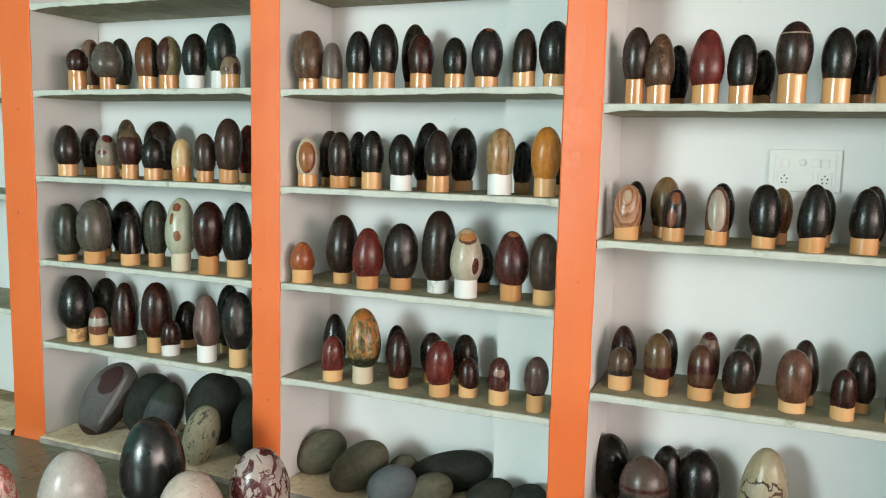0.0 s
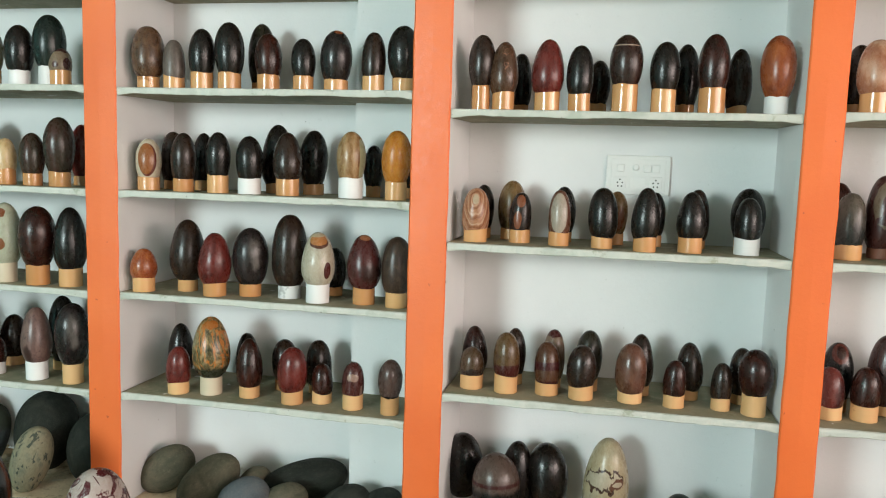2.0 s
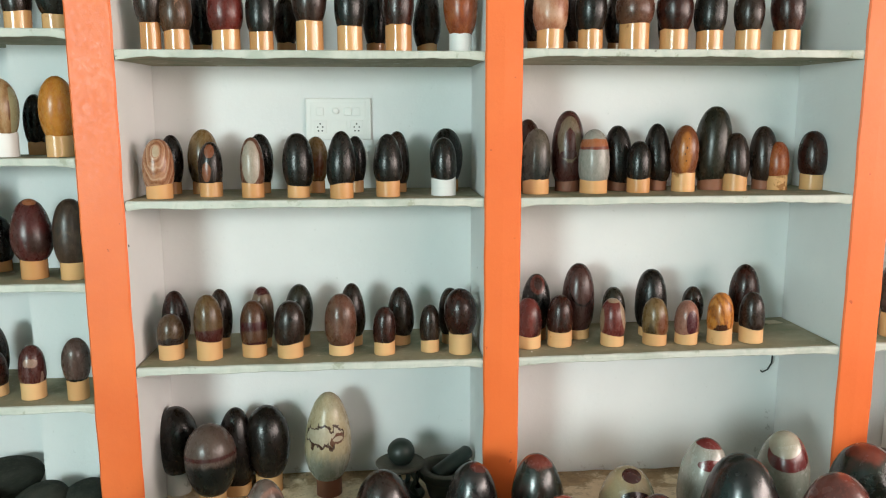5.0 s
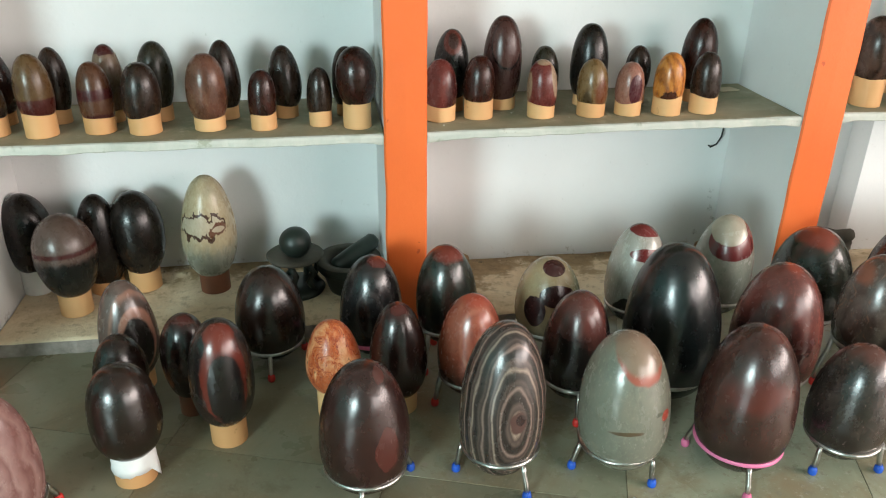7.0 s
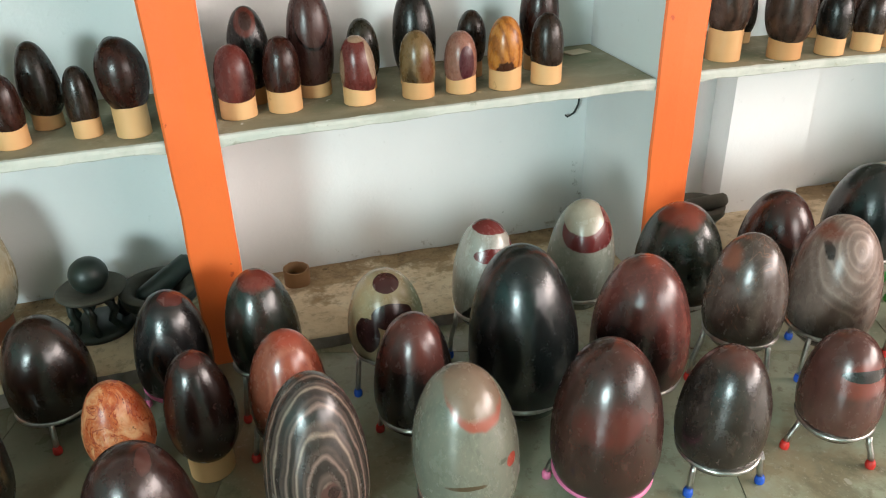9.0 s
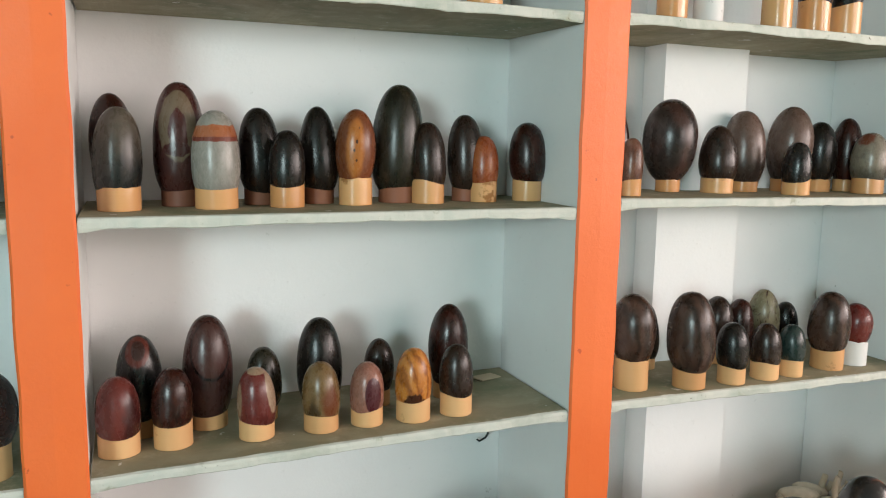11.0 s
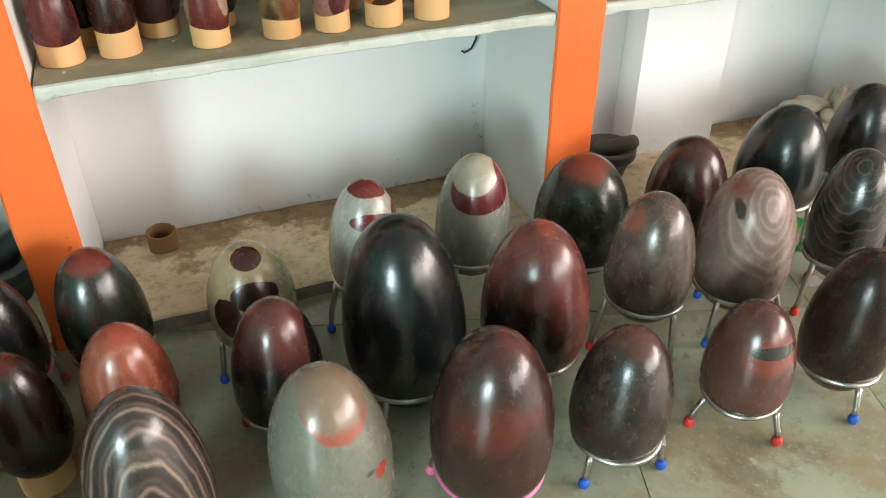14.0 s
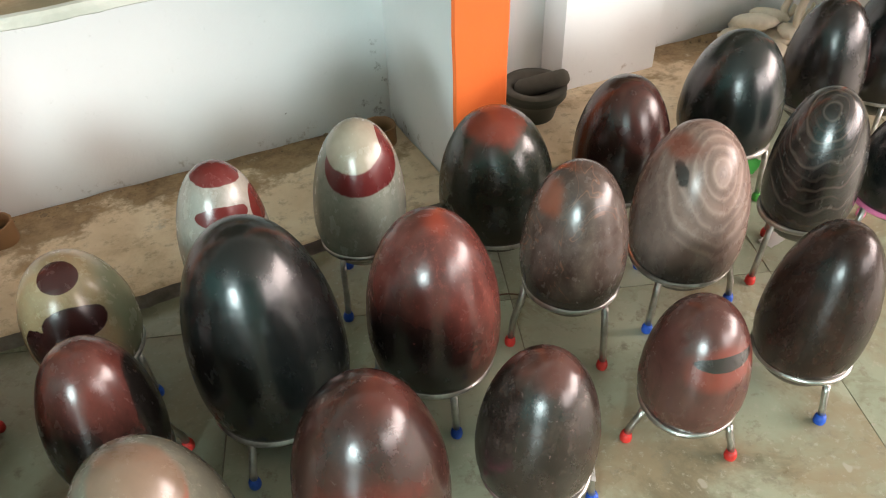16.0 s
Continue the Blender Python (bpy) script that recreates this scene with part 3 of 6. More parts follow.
style("greenstripe", "dark green, finely striped", [(0.024, 0.026, 0.019), (0.038, 0.040, 0.029), (0.03, 0.032, 0.024)], bands=((0.2, 0.1, 1), 16, [(0.020, 0.022, 0.016), (0.055, 0.055, 0.040)], 0.5))
style("greysmear", "black with a grey smear", [K, (0.018, 0.014, 0.0135), (0.030, 0.021, 0.021)], patches=[(spot(0.22, 0.35, 24), (0.34, 0.34, 0.42), (0.10, 0.092, 0.085), 1.6, 0.6), (spot(0.35, -0.1, 24), (0.2, 0.2, 0.2), (0.13, 0.12, 0.11), 1.5, 0.6)])
style("sagerust", "sage-white with rusty patches", [(0.34, 0.35, 0.25), (0.40, 0.40, 0.29), (0.37, 0.36, 0.27)], patches=[(spot(-0.28, 0.72, 43), (0.30, 0.30, 0.16), (0.20, 0.062, 0.024), 1.0), (spot(-0.62, 0.40, 43), (0.16, 0.16, 0.30), (0.22, 0.075, 0.028), 0.9), (spot(-0.28, -0.2, 43), (0.24, 0.24, 0.17), (0.22, 0.080, 0.030), 0.8)])
style("stripeband", "white and maroon striped", [(0.13, 0.045, 0.028), (0.17, 0.06, 0.035), (0.10, 0.03, 0.02)], patches=[((0, 0, 0.15), (2, 2, 0.26), (0.40, 0.36, 0.30), 0.3), ((0, 0, -0.80), (2, 2, 0.25), (0.30, 0.25, 0.20), 0.3)])
style("pinkmauve", "dull mauve-brown", [(0.095, 0.062, 0.056), (0.14, 0.088, 0.078), (0.17, 0.11, 0.098)], 2.6, 0.3, vein=(1.2, 0.008, (0.05, 0.03, 0.025)), patches=[(spot(-0.6, -0.5, 43), (0.3, 0.3, 0.3), (0.05, 0.028, 0.024), 1.2, 0.3)])
style("coaltip", "near-black, orange-tipped", [K, (0.016, 0.0133, 0.013), (0.030, 0.021, 0.0187)], patches=[(spot(0.05, 0.93, 24), (0.26, 0.26, 0.10), (0.26, 0.085, 0.035), 0.6)])
style("maroontip", "maroon, orange-tipped", [(0.045, 0.012, 0.012), (0.070, 0.017, 0.016), (0.050, 0.018, 0.015)], patches=[(spot(0.05, 0.93, 24), (0.34, 0.34, 0.13), (0.34, 0.14, 0.07), 0.4), (spot(0.3, -0.3, 24), (0.6, 0.6, 0.35), (0.035, 0.016, 0.013), 1.2, 0.4)])
style("roughumber", "dull brown, mottled", [(0.030, 0.018, 0.013), (0.050, 0.030, 0.021), (0.085, 0.055, 0.038)], 3.0, 0.32)
style("grainend", "rose-brown with a dark end", [(0.050, 0.030, 0.026), (0.085, 0.055, 0.047), (0.070, 0.043, 0.037)], bands=((1, 0.4, 0.1), 8, [(0.040, 0.024, 0.021), (0.10, 0.066, 0.057)], 0.4), patches=[((0, 0, -0.72), (2, 2, 0.13), K, 0.3)])
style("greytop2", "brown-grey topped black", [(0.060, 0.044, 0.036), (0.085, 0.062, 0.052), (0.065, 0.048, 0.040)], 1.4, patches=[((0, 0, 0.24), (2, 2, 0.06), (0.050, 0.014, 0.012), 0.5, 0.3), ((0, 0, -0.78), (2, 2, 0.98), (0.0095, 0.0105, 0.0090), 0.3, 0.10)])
style("tanmark", "tan-green with dark marks", [(0.13, 0.115, 0.065), (0.19, 0.165, 0.10), (0.22, 0.185, 0.12)], 1.6, vein=(0.9, 0.012, (0.05, 0.025, 0.018)), patches=[((0, 0, -0.8), (2, 2, 0.5), (0.06, 0.062, 0.045), 0.6, 0.3)])
style("greytan", "grey-tan with a rusty top", [(0.17, 0.145, 0.11), (0.22, 0.185, 0.14), (0.15, 0.125, 0.095)], patches=[(spot(-0.35, 0.78, -45), (0.5, 0.5, 0.24), (0.17, 0.055, 0.032), 0.7, 0.2), ((0, 0, -0.75), (2, 2, 0.5), (0.09, 0.08, 0.06), 0.6, 0.4)])
style("taupe", "polished taupe", [(0.075, 0.050, 0.041), (0.105, 0.072, 0.060), (0.13, 0.092, 0.077)], 1.4, bands=((0.4, 0.3, 0.8), 4, [(0.060, 0.040, 0.032), (0.13, 0.092, 0.077)], 0.3), patches=[((0, 0, -0.7), (2, 2, 0.5), (0.035, 0.025, 0.021), 0.6, 0.4)])
style("riverslate", "dark blue-grey, green-topped", [(0.040, 0.048, 0.050), (0.060, 0.070, 0.072), (0.075, 0.080, 0.082)], 1.4, 0.5, patches=[((0, 0, 0.85), (2, 2, 0.42), (0.030, 0.040, 0.028), 0.6, 0.2)], matte=True)
# soft dark patches at negative z below paint the stones' underside shade into their colour
style("blackbig", "big glossy black", [(0.0050, 0.0080, 0.0082), (0.0080, 0.0112, 0.0115), (0.0150, 0.0150, 0.0155)], 1.2, 0.245)
style("agate", "black with fine pale agate rings", [(0.017, 0.017, 0.017), (0.031, 0.029, 0.028), (0.050, 0.044, 0.042)], 2, 0.245, rings=((0.13, -1.0, 0.02), 2.2, [(0.038, 0.032, 0.030), (0.050, 0.041, 0.037), (0.288, 0.216, 0.190), (0.060, 0.048, 0.043), (0.102, 0.079, 0.070), (0.043, 0.036, 0.034), (0.041, 0.035, 0.032), (0.060, 0.048, 0.043), (0.360, 0.294, 0.240), (0.084, 0.065, 0.058), (0.132, 0.102, 0.090), (0.041, 0.035, 0.032)], 0.30, 4, 1.1, 0.10, 1.25), patches=[((0.14, -0.98, 0.03), (0.20, 0.4, 0.15), (0.120, 0.066, 0.058), 1.3, 0.15), ((0.20, -0.97, 0.05), (0.12, 0.4, 0.07), (0.050, 0.030, 0.028), 1.3, 0.15)])
style("jade", "sage-green, red-smudged", [(0.160, 0.162, 0.125), (0.182, 0.182, 0.142), (0.205, 0.190, 0.145)], 1.3, 0.245, patches=[((0.12, -0.45, 0.88), (0.53, 0.53, 0.53), (0.36, 0.095, 0.06), 0.25, 0.05), ((0.13, -0.33, 0.97), (0.545, 0.545, 0.545), (0.26, 0.18, 0.125), 0.3, 0.10), ((0.64, -0.77, 0.02), (0.12, 0.3, 0.085), (0.40, 0.07, 0.045), 0.6), ((0.45, -0.88, 0.08), (0.10, 0.3, 0.03), (0.08, 0.09, 0.06), 0.8, 0.2), ((-0.27, -0.95, -0.12), (0.34, 0.3, 0.03), (0.10, 0.068, 0.038), 1.0, 0.1)])
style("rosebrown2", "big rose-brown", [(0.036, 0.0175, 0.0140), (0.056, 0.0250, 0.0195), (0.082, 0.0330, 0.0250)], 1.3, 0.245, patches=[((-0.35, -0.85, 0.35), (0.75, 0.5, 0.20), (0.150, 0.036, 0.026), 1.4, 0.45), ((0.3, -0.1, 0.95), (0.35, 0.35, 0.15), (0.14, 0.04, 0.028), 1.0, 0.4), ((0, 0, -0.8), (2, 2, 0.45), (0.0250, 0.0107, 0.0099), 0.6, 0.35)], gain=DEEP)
style("greymottle", "grey-brown mottled", [(0.0180, 0.0125, 0.0105), (0.0360, 0.0245, 0.0205), (0.0600, 0.0420, 0.0350)], 3.2, 0.245, patches=[((0, 0, 0.95), (0.5, 0.5, 0.2), (0.13, 0.05, 0.04), 1.2, 0.4), ((-0.7, -0.3, -0.6), (0.7, 0.9, 0.6), (0.0214, 0.0143, 0.0133), 0.8, 0.35)], specks=(11, 0.66, (0.15, 0.10, 0.095)), gain=STEELY)
style("umberspeck", "dark brown, red-patched", [(0.0220, 0.0098, 0.0080), (0.0360, 0.0150, 0.0120), (0.0520, 0.0210, 0.0165)], 1.8, 0.245, patches=[((0.46, -0.88, -0.02), (0.27, 0.4, 0.34), (0.110, 0.030, 0.022), 0.6), ((0.30, -0.2, 0.93), (0.12, 0.3, 0.10), (0.12, 0.045, 0.036), 1.5, 0.3)], specks=(17, 0.72, (0.20, 0.12, 0.09)), gain=DEEP)
style("speckorange", "orange-red and cream, pitted", [(0.29, 0.048, 0.018), (0.46, 0.135, 0.048), (0.62, 0.37, 0.20)], 1.5, 0.28, distort=1.3, vein=(1.5, 0.02, (0.26, 0.045, 0.02)), specks=(5.5, 0.665, (0.06, 0.022, 0.012)), gain=(1.15, 0.98, 0.88))
style("maroondark2", "dark maroon-brown", [(0.0134, 0.0070, 0.0053), (0.0228, 0.0091, 0.0069), (0.0367, 0.0114, 0.0077)], 1.4, 0.245, patches=[((0.1, -0.2, 0.95), (0.32, 0.32, 0.1), (0.12, 0.026, 0.02), 1.2, 0.6)], gain=DEEP)
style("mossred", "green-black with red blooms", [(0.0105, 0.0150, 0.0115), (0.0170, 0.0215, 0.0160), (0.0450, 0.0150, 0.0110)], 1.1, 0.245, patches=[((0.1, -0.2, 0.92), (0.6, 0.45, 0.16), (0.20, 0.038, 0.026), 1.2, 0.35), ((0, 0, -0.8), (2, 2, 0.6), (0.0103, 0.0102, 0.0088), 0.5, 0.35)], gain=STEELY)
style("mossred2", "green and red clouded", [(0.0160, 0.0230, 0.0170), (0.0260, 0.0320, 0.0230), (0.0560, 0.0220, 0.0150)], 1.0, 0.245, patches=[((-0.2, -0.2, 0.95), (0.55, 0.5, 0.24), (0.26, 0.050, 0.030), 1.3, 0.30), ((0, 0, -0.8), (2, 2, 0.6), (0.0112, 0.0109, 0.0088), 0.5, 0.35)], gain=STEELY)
style("coalred", "blue-black with a red top", [(0.0084, 0.0077, 0.0082), (0.0134, 0.0112, 0.0114), (0.0228, 0.0174, 0.0167)], 1.5, 0.245, patches=[((0.25, -0.05, 0.95), (0.4, 0.5, 0.09), (0.13, 0.03, 0.025), 1.0, 0.25)], rings=((-0.1, -0.9, 0.1), 2.4, [(0.0112, 0.0102, 0.0109), (0.0162, 0.0141, 0.0145), (0.0489, 0.0390, 0.0377), (0.0128, 0.0110, 0.0116)], 0.4, 0.9, 1.2, 0.1), gain=STEELY)
style("coalred2", "blue-black with a reddish flank", [(0.0091, 0.0089, 0.0092), (0.0154, 0.0130, 0.0130), (0.0256, 0.0188, 0.0174)], 1.3, 0.245, patches=[((0.8, -0.6, 0.1), (0.4, 0.5, 0.5), (0.0992, 0.0200, 0.0185), 1.2)], gain=STEELY)
style("coalblue", "blue-black", [(0.0080, 0.0165, 0.0165), (0.0120, 0.0220, 0.0220), (0.0220, 0.0270, 0.0260)], 1.3, 0.245)
style("coal2", "black", [(0.0050, 0.0085, 0.0085), (0.0080, 0.0115, 0.0110), (0.0150, 0.0150, 0.0145)], 1.3, 0.245)
style("umber2", "dark brown", [(0.0109, 0.0076, 0.0053), (0.0174, 0.0107, 0.0072), (0.0292, 0.0149, 0.0100)], 1.4, 0.245, gain=DEEP)
style("umberred", "dark brown with a red crescent", [(0.0100, 0.0090, 0.0085), (0.0150, 0.0120, 0.0110), (0.0240, 0.0150, 0.0130)], 1.2, 0.245, patches=[((0.18, -0.93, 0.10), (0.70, 1.3, 0.82), (0.170, 0.034, 0.022), 0.35, 0.10), ((0.22, -0.95, -0.06), (0.54, 1.3, 0.70), (0.013, 0.0105, 0.0098), 0.30, 0.10), ((0.12, -0.50, 0.86), (0.48, 0.50, 0.20), (0.19, 0.036, 0.022), 0.5, 0.2)])
style("umberpink", "dark rose-brown", [(0.0151, 0.0097, 0.0074), (0.0254, 0.0153, 0.0113), (0.0494, 0.0251, 0.0182)], 1.5, 0.25, gain=DEEP)
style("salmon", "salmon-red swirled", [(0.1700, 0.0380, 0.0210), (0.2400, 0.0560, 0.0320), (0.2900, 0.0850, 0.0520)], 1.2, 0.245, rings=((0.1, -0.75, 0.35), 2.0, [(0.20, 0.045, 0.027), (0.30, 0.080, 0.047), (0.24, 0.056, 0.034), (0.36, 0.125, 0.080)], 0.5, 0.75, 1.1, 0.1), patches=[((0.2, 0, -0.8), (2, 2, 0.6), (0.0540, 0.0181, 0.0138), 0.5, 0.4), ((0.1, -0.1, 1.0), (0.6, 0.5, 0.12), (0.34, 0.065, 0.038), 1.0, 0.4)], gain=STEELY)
style("twospot", "tan and olive with maroon spots", [(0.38, 0.27, 0.145), (0.34, 0.265, 0.16), (0.42, 0.29, 0.155)], 1.0, 0.245, patches=[((1.05, -0.25, 0.1), (0.60, 0.8, 1.1), (0.24, 0.26, 0.165), 0.4, 0.4), ((-0.01, -0.36, 0.92), (0.34, 0.30, 0.25), (0.060, 0.0145, 0.0135), 0.12), ((0.02, -0.88, 0.38), (0.58, 0.48, 0.24), (0.038, 0.011, 0.010), 0.3), ((-0.66, -0.78, 0.02), (0.34, 0.40, 0.36), (0.038, 0.011, 0.010), 0.4), ((0, 0, -0.85), (2, 2, 0.35), (0.13, 0.12, 0.075), 0.5, 0.3)])
style("maroonglow", "red-brown, black-flanked", [(0.055, 0.018, 0.015), (0.085, 0.025, 0.020), (0.12, 0.034, 0.027)], 1.0, 0.245, patches=[((0.95, -0.25, 0.0), (0.42, 0.75, 1.2), (0.010, 0.0085, 0.0075), 0.3, 0.10), ((-0.35, -0.55, -0.42), (1.3, 1.2, 0.85), (0.011, 0.008, 0.007), 0.4, 0.2)], gain=STEELY)
style("greymaroon", "pale grey with maroon bands", [(0.32, 0.30, 0.26), (0.37, 0.35, 0.305), (0.28, 0.27, 0.235)], 1.4, 0.245, patches=[((0.10, -0.10, 0.98), (0.62, 0.46, 0.20), (0.16, 0.022, 0.020), 0.35), ((-0.05, -0.78, 0.56), (0.62, 0.45, 0.115), (0.15, 0.022, 0.020), 0.4), ((0.85, -0.35, 0.50), (0.34, 0.5, 0.24), (0.16, 0.025, 0.02), 0.35), ((-0.2, -0.8, -0.65), (0.8, 0.7, 0.38), (0.0179, 0.0134, 0.0124), 0.5)])
style("tanmaroon", "sage-grey, cream-capped, maroon-banded", [(0.24, 0.245, 0.20), (0.28, 0.28, 0.23), (0.22, 0.23, 0.19)], 1.4, 0.245, patches=[((-0.15, -0.58, 0.66), (0.88, 0.62, 0.40), (0.14, 0.020, 0.019), 0.14), ((-0.2, -0.30, 0.95), (0.62, 0.64, 0.51), (0.42, 0.37, 0.285), 0.10), ((0.42, -0.35, 0.86), (0.10, 0.35, 0.25), (0.15, 0.022, 0.02), 0.3)])
style("maroonbig", "big maroon", [(0.0668, 0.0198, 0.0175), (0.1114, 0.0324, 0.0266), (0.1914, 0.0493, 0.0397)], 1.0, 0.245, bands=((0.2, 0.1, 1), 9, [(0.0439, 0.0136, 0.0119), (0.1116, 0.0297, 0.0233)], 0.3), patches=[((-0.65, -0.6, -0.35), (0.95, 0.95, 0.75), (0.0128, 0.0081, 0.0075), 0.5, 0.38), ((0.05, -0.1, 1.0), (0.16, 0.3, 0.08), (0.26, 0.05, 0.032), 1.6, 0.6)], gain=STEELY)
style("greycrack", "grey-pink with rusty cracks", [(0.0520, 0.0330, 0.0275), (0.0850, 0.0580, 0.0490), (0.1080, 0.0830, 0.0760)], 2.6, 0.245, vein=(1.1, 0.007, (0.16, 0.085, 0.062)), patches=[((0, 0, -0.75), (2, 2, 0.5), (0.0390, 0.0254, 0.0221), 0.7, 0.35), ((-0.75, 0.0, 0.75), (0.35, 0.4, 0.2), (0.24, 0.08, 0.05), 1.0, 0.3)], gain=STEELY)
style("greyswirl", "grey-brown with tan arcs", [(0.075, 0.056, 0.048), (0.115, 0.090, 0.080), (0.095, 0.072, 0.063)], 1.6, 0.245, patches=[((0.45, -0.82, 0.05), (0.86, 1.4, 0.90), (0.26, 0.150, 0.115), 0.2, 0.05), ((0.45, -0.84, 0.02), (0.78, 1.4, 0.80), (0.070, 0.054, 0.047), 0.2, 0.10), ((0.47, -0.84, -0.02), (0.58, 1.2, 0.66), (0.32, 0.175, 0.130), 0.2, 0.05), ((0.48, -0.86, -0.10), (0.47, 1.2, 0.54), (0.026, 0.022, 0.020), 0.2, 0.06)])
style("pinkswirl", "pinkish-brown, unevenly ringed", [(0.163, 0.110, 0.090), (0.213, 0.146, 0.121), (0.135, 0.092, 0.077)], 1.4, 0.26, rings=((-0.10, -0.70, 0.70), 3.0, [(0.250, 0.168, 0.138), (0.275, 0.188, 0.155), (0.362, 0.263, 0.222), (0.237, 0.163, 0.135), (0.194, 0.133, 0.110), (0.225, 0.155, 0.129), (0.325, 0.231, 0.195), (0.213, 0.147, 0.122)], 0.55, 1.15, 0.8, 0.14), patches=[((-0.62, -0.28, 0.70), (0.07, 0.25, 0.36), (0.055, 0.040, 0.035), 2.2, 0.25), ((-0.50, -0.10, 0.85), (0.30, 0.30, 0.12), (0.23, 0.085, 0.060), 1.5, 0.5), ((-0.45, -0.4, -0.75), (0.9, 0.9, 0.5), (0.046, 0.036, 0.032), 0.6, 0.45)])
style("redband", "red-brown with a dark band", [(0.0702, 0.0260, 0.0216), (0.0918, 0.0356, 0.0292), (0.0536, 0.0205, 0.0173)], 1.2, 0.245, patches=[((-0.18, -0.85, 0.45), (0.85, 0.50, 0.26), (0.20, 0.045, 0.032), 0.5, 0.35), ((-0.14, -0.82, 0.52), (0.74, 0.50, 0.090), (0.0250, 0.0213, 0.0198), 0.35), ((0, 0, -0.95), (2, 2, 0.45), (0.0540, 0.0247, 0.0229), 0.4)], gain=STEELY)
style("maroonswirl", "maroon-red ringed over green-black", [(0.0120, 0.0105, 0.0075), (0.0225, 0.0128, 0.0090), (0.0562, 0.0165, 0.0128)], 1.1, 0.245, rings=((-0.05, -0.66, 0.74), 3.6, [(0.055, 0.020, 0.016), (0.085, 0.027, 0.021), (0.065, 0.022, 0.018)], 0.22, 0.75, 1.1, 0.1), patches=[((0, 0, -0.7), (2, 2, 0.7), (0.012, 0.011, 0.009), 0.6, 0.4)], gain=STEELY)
style("stripedark2", "charcoal, pale-lined", [(0.0230, 0.0230, 0.0210), (0.0330, 0.0320, 0.0290), (0.0460, 0.0430, 0.0390)], 2.0, 0.24, rings=((-0.45, -0.30, 0.95), 3.4, [(0.018, 0.018, 0.016), (0.022, 0.022, 0.020), (0.024, 0.023, 0.021), (0.095, 0.086, 0.076), (0.022, 0.021, 0.019), (0.020, 0.020, 0.018), (0.026, 0.025, 0.023), (0.022, 0.022, 0.020), (0.055, 0.050, 0.045), (0.020, 0.020, 0.018)], 0.40, 4, 1.2, 0.10))
style("palegrey", "pale grey, pink-clouded", [(0.34, 0.30, 0.28), (0.43, 0.38, 0.35), (0.40, 0.33, 0.29)], 0.9, 0.25, vein=(0.6, 0.006, (0.36, 0.28, 0.24)), patches=[((0, 0, -0.7), (2, 2, 0.6), (0.25, 0.25, 0.245), 0.8, 0.4)])
style("palepink", "pale pink", [(0.46, 0.36, 0.30), (0.54, 0.44, 0.37), (0.42, 0.31, 0.25)], 0.9, 0.25, vein=(0.6, 0.006, (0.36, 0.28, 0.24)))
style("breccia", "white and maroon brecciated", [(0.44, 0.37, 0.33), (0.40, 0.32, 0.285), (0.37, 0.29, 0.26)], 1.8, 0.255, vein=(1.3, 0.06, (0.075, 0.014, 0.016)), specks=(1.9, 0.535, (0.080, 0.015, 0.017)))
style("redbreccia", "red and cream brecciated", [(0.50, 0.38, 0.32), (0.45, 0.30, 0.24), (0.36, 0.1, 0.07)], 2.4, 0.24, vein=(2.2, 0.05, (0.30, 0.04, 0.03)), specks=(3.6, 0.56, (0.34, 0.05, 0.03)))
style("pinkbreccia", "pink-brown, swirl-ringed", [(0.24, 0.12, 0.105), (0.30, 0.17, 0.155), (0.17, 0.075, 0.065)], 1.4, 0.25, rings=((0.25, -0.95, 0.1), 2.2, [(0.20, 0.095, 0.085), (0.32, 0.19, 0.17), (0.26, 0.14, 0.125)], 0.9, 3))
# matte river stones
style("rivergreen", "matte grey-green", [(0.0684, 0.0678, 0.0465), (0.1018, 0.0931, 0.0630), (0.1395, 0.1160, 0.0796)], 1.6, 0.62, matte=True)
style("riverdark", "matte dark grey-green", [(0.0181, 0.0204, 0.0168), (0.0272, 0.0296, 0.0238), (0.0395, 0.0401, 0.0313)], 1.6, 0.6, matte=True)
style("riverblue", "matte blue-grey", [(0.0880, 0.1000, 0.1080), (0.1120, 0.1240, 0.1320), (0.1280, 0.1280, 0.1280)], 1.4, 0.5, matte=True)
style("rivertan", "speckled tan-green", [(0.20, 0.19, 0.12), (0.28, 0.24, 0.155), (0.17, 0.17, 0.12)], 2.4, 0.5, specks=(3.2, 0.57, (0.0670, 0.0745, 0.0569)), matte=True)
style("riverband", "grey with a maroon band", [(0.085, 0.078, 0.075), (0.12, 0.112, 0.11), (0.10, 0.092, 0.09)], 1.5, 0.42, patches=[((0.75, -0.45, -0.2), (0.5, 0.6, 1.0), (0.045, 0.035, 0.033), 0.6, 0.1), ((-0.35, -0.75, 0.62), (0.42, 0.6, 0.42), (0.055, 0.027, 0.026), 0.6), ((0.2, -0.9, 0.2), (0.09, 0.5, 0.75), (0.26, 0.25, 0.25), 1.2, 0.2), ((-0.1, -0.4, -0.85), (0.5, 0.5, 0.13), (0.05, 0.024, 0.022), 0.5)], matte=True)

# ---- building helpers ----


def mesh_of(name, bm, *mats, smooth=False):
    bmesh.ops.recalc_face_normals(bm, faces=bm.faces)
    me = bpy.data.meshes.new(name)
    bm.to_mesh(me)
    bm.free()
    for m in mats:
        me.materials.append(m)
    if smooth:
        me.polygons.foreach_set("use_smooth", [True] * len(me.polygons))
    return me


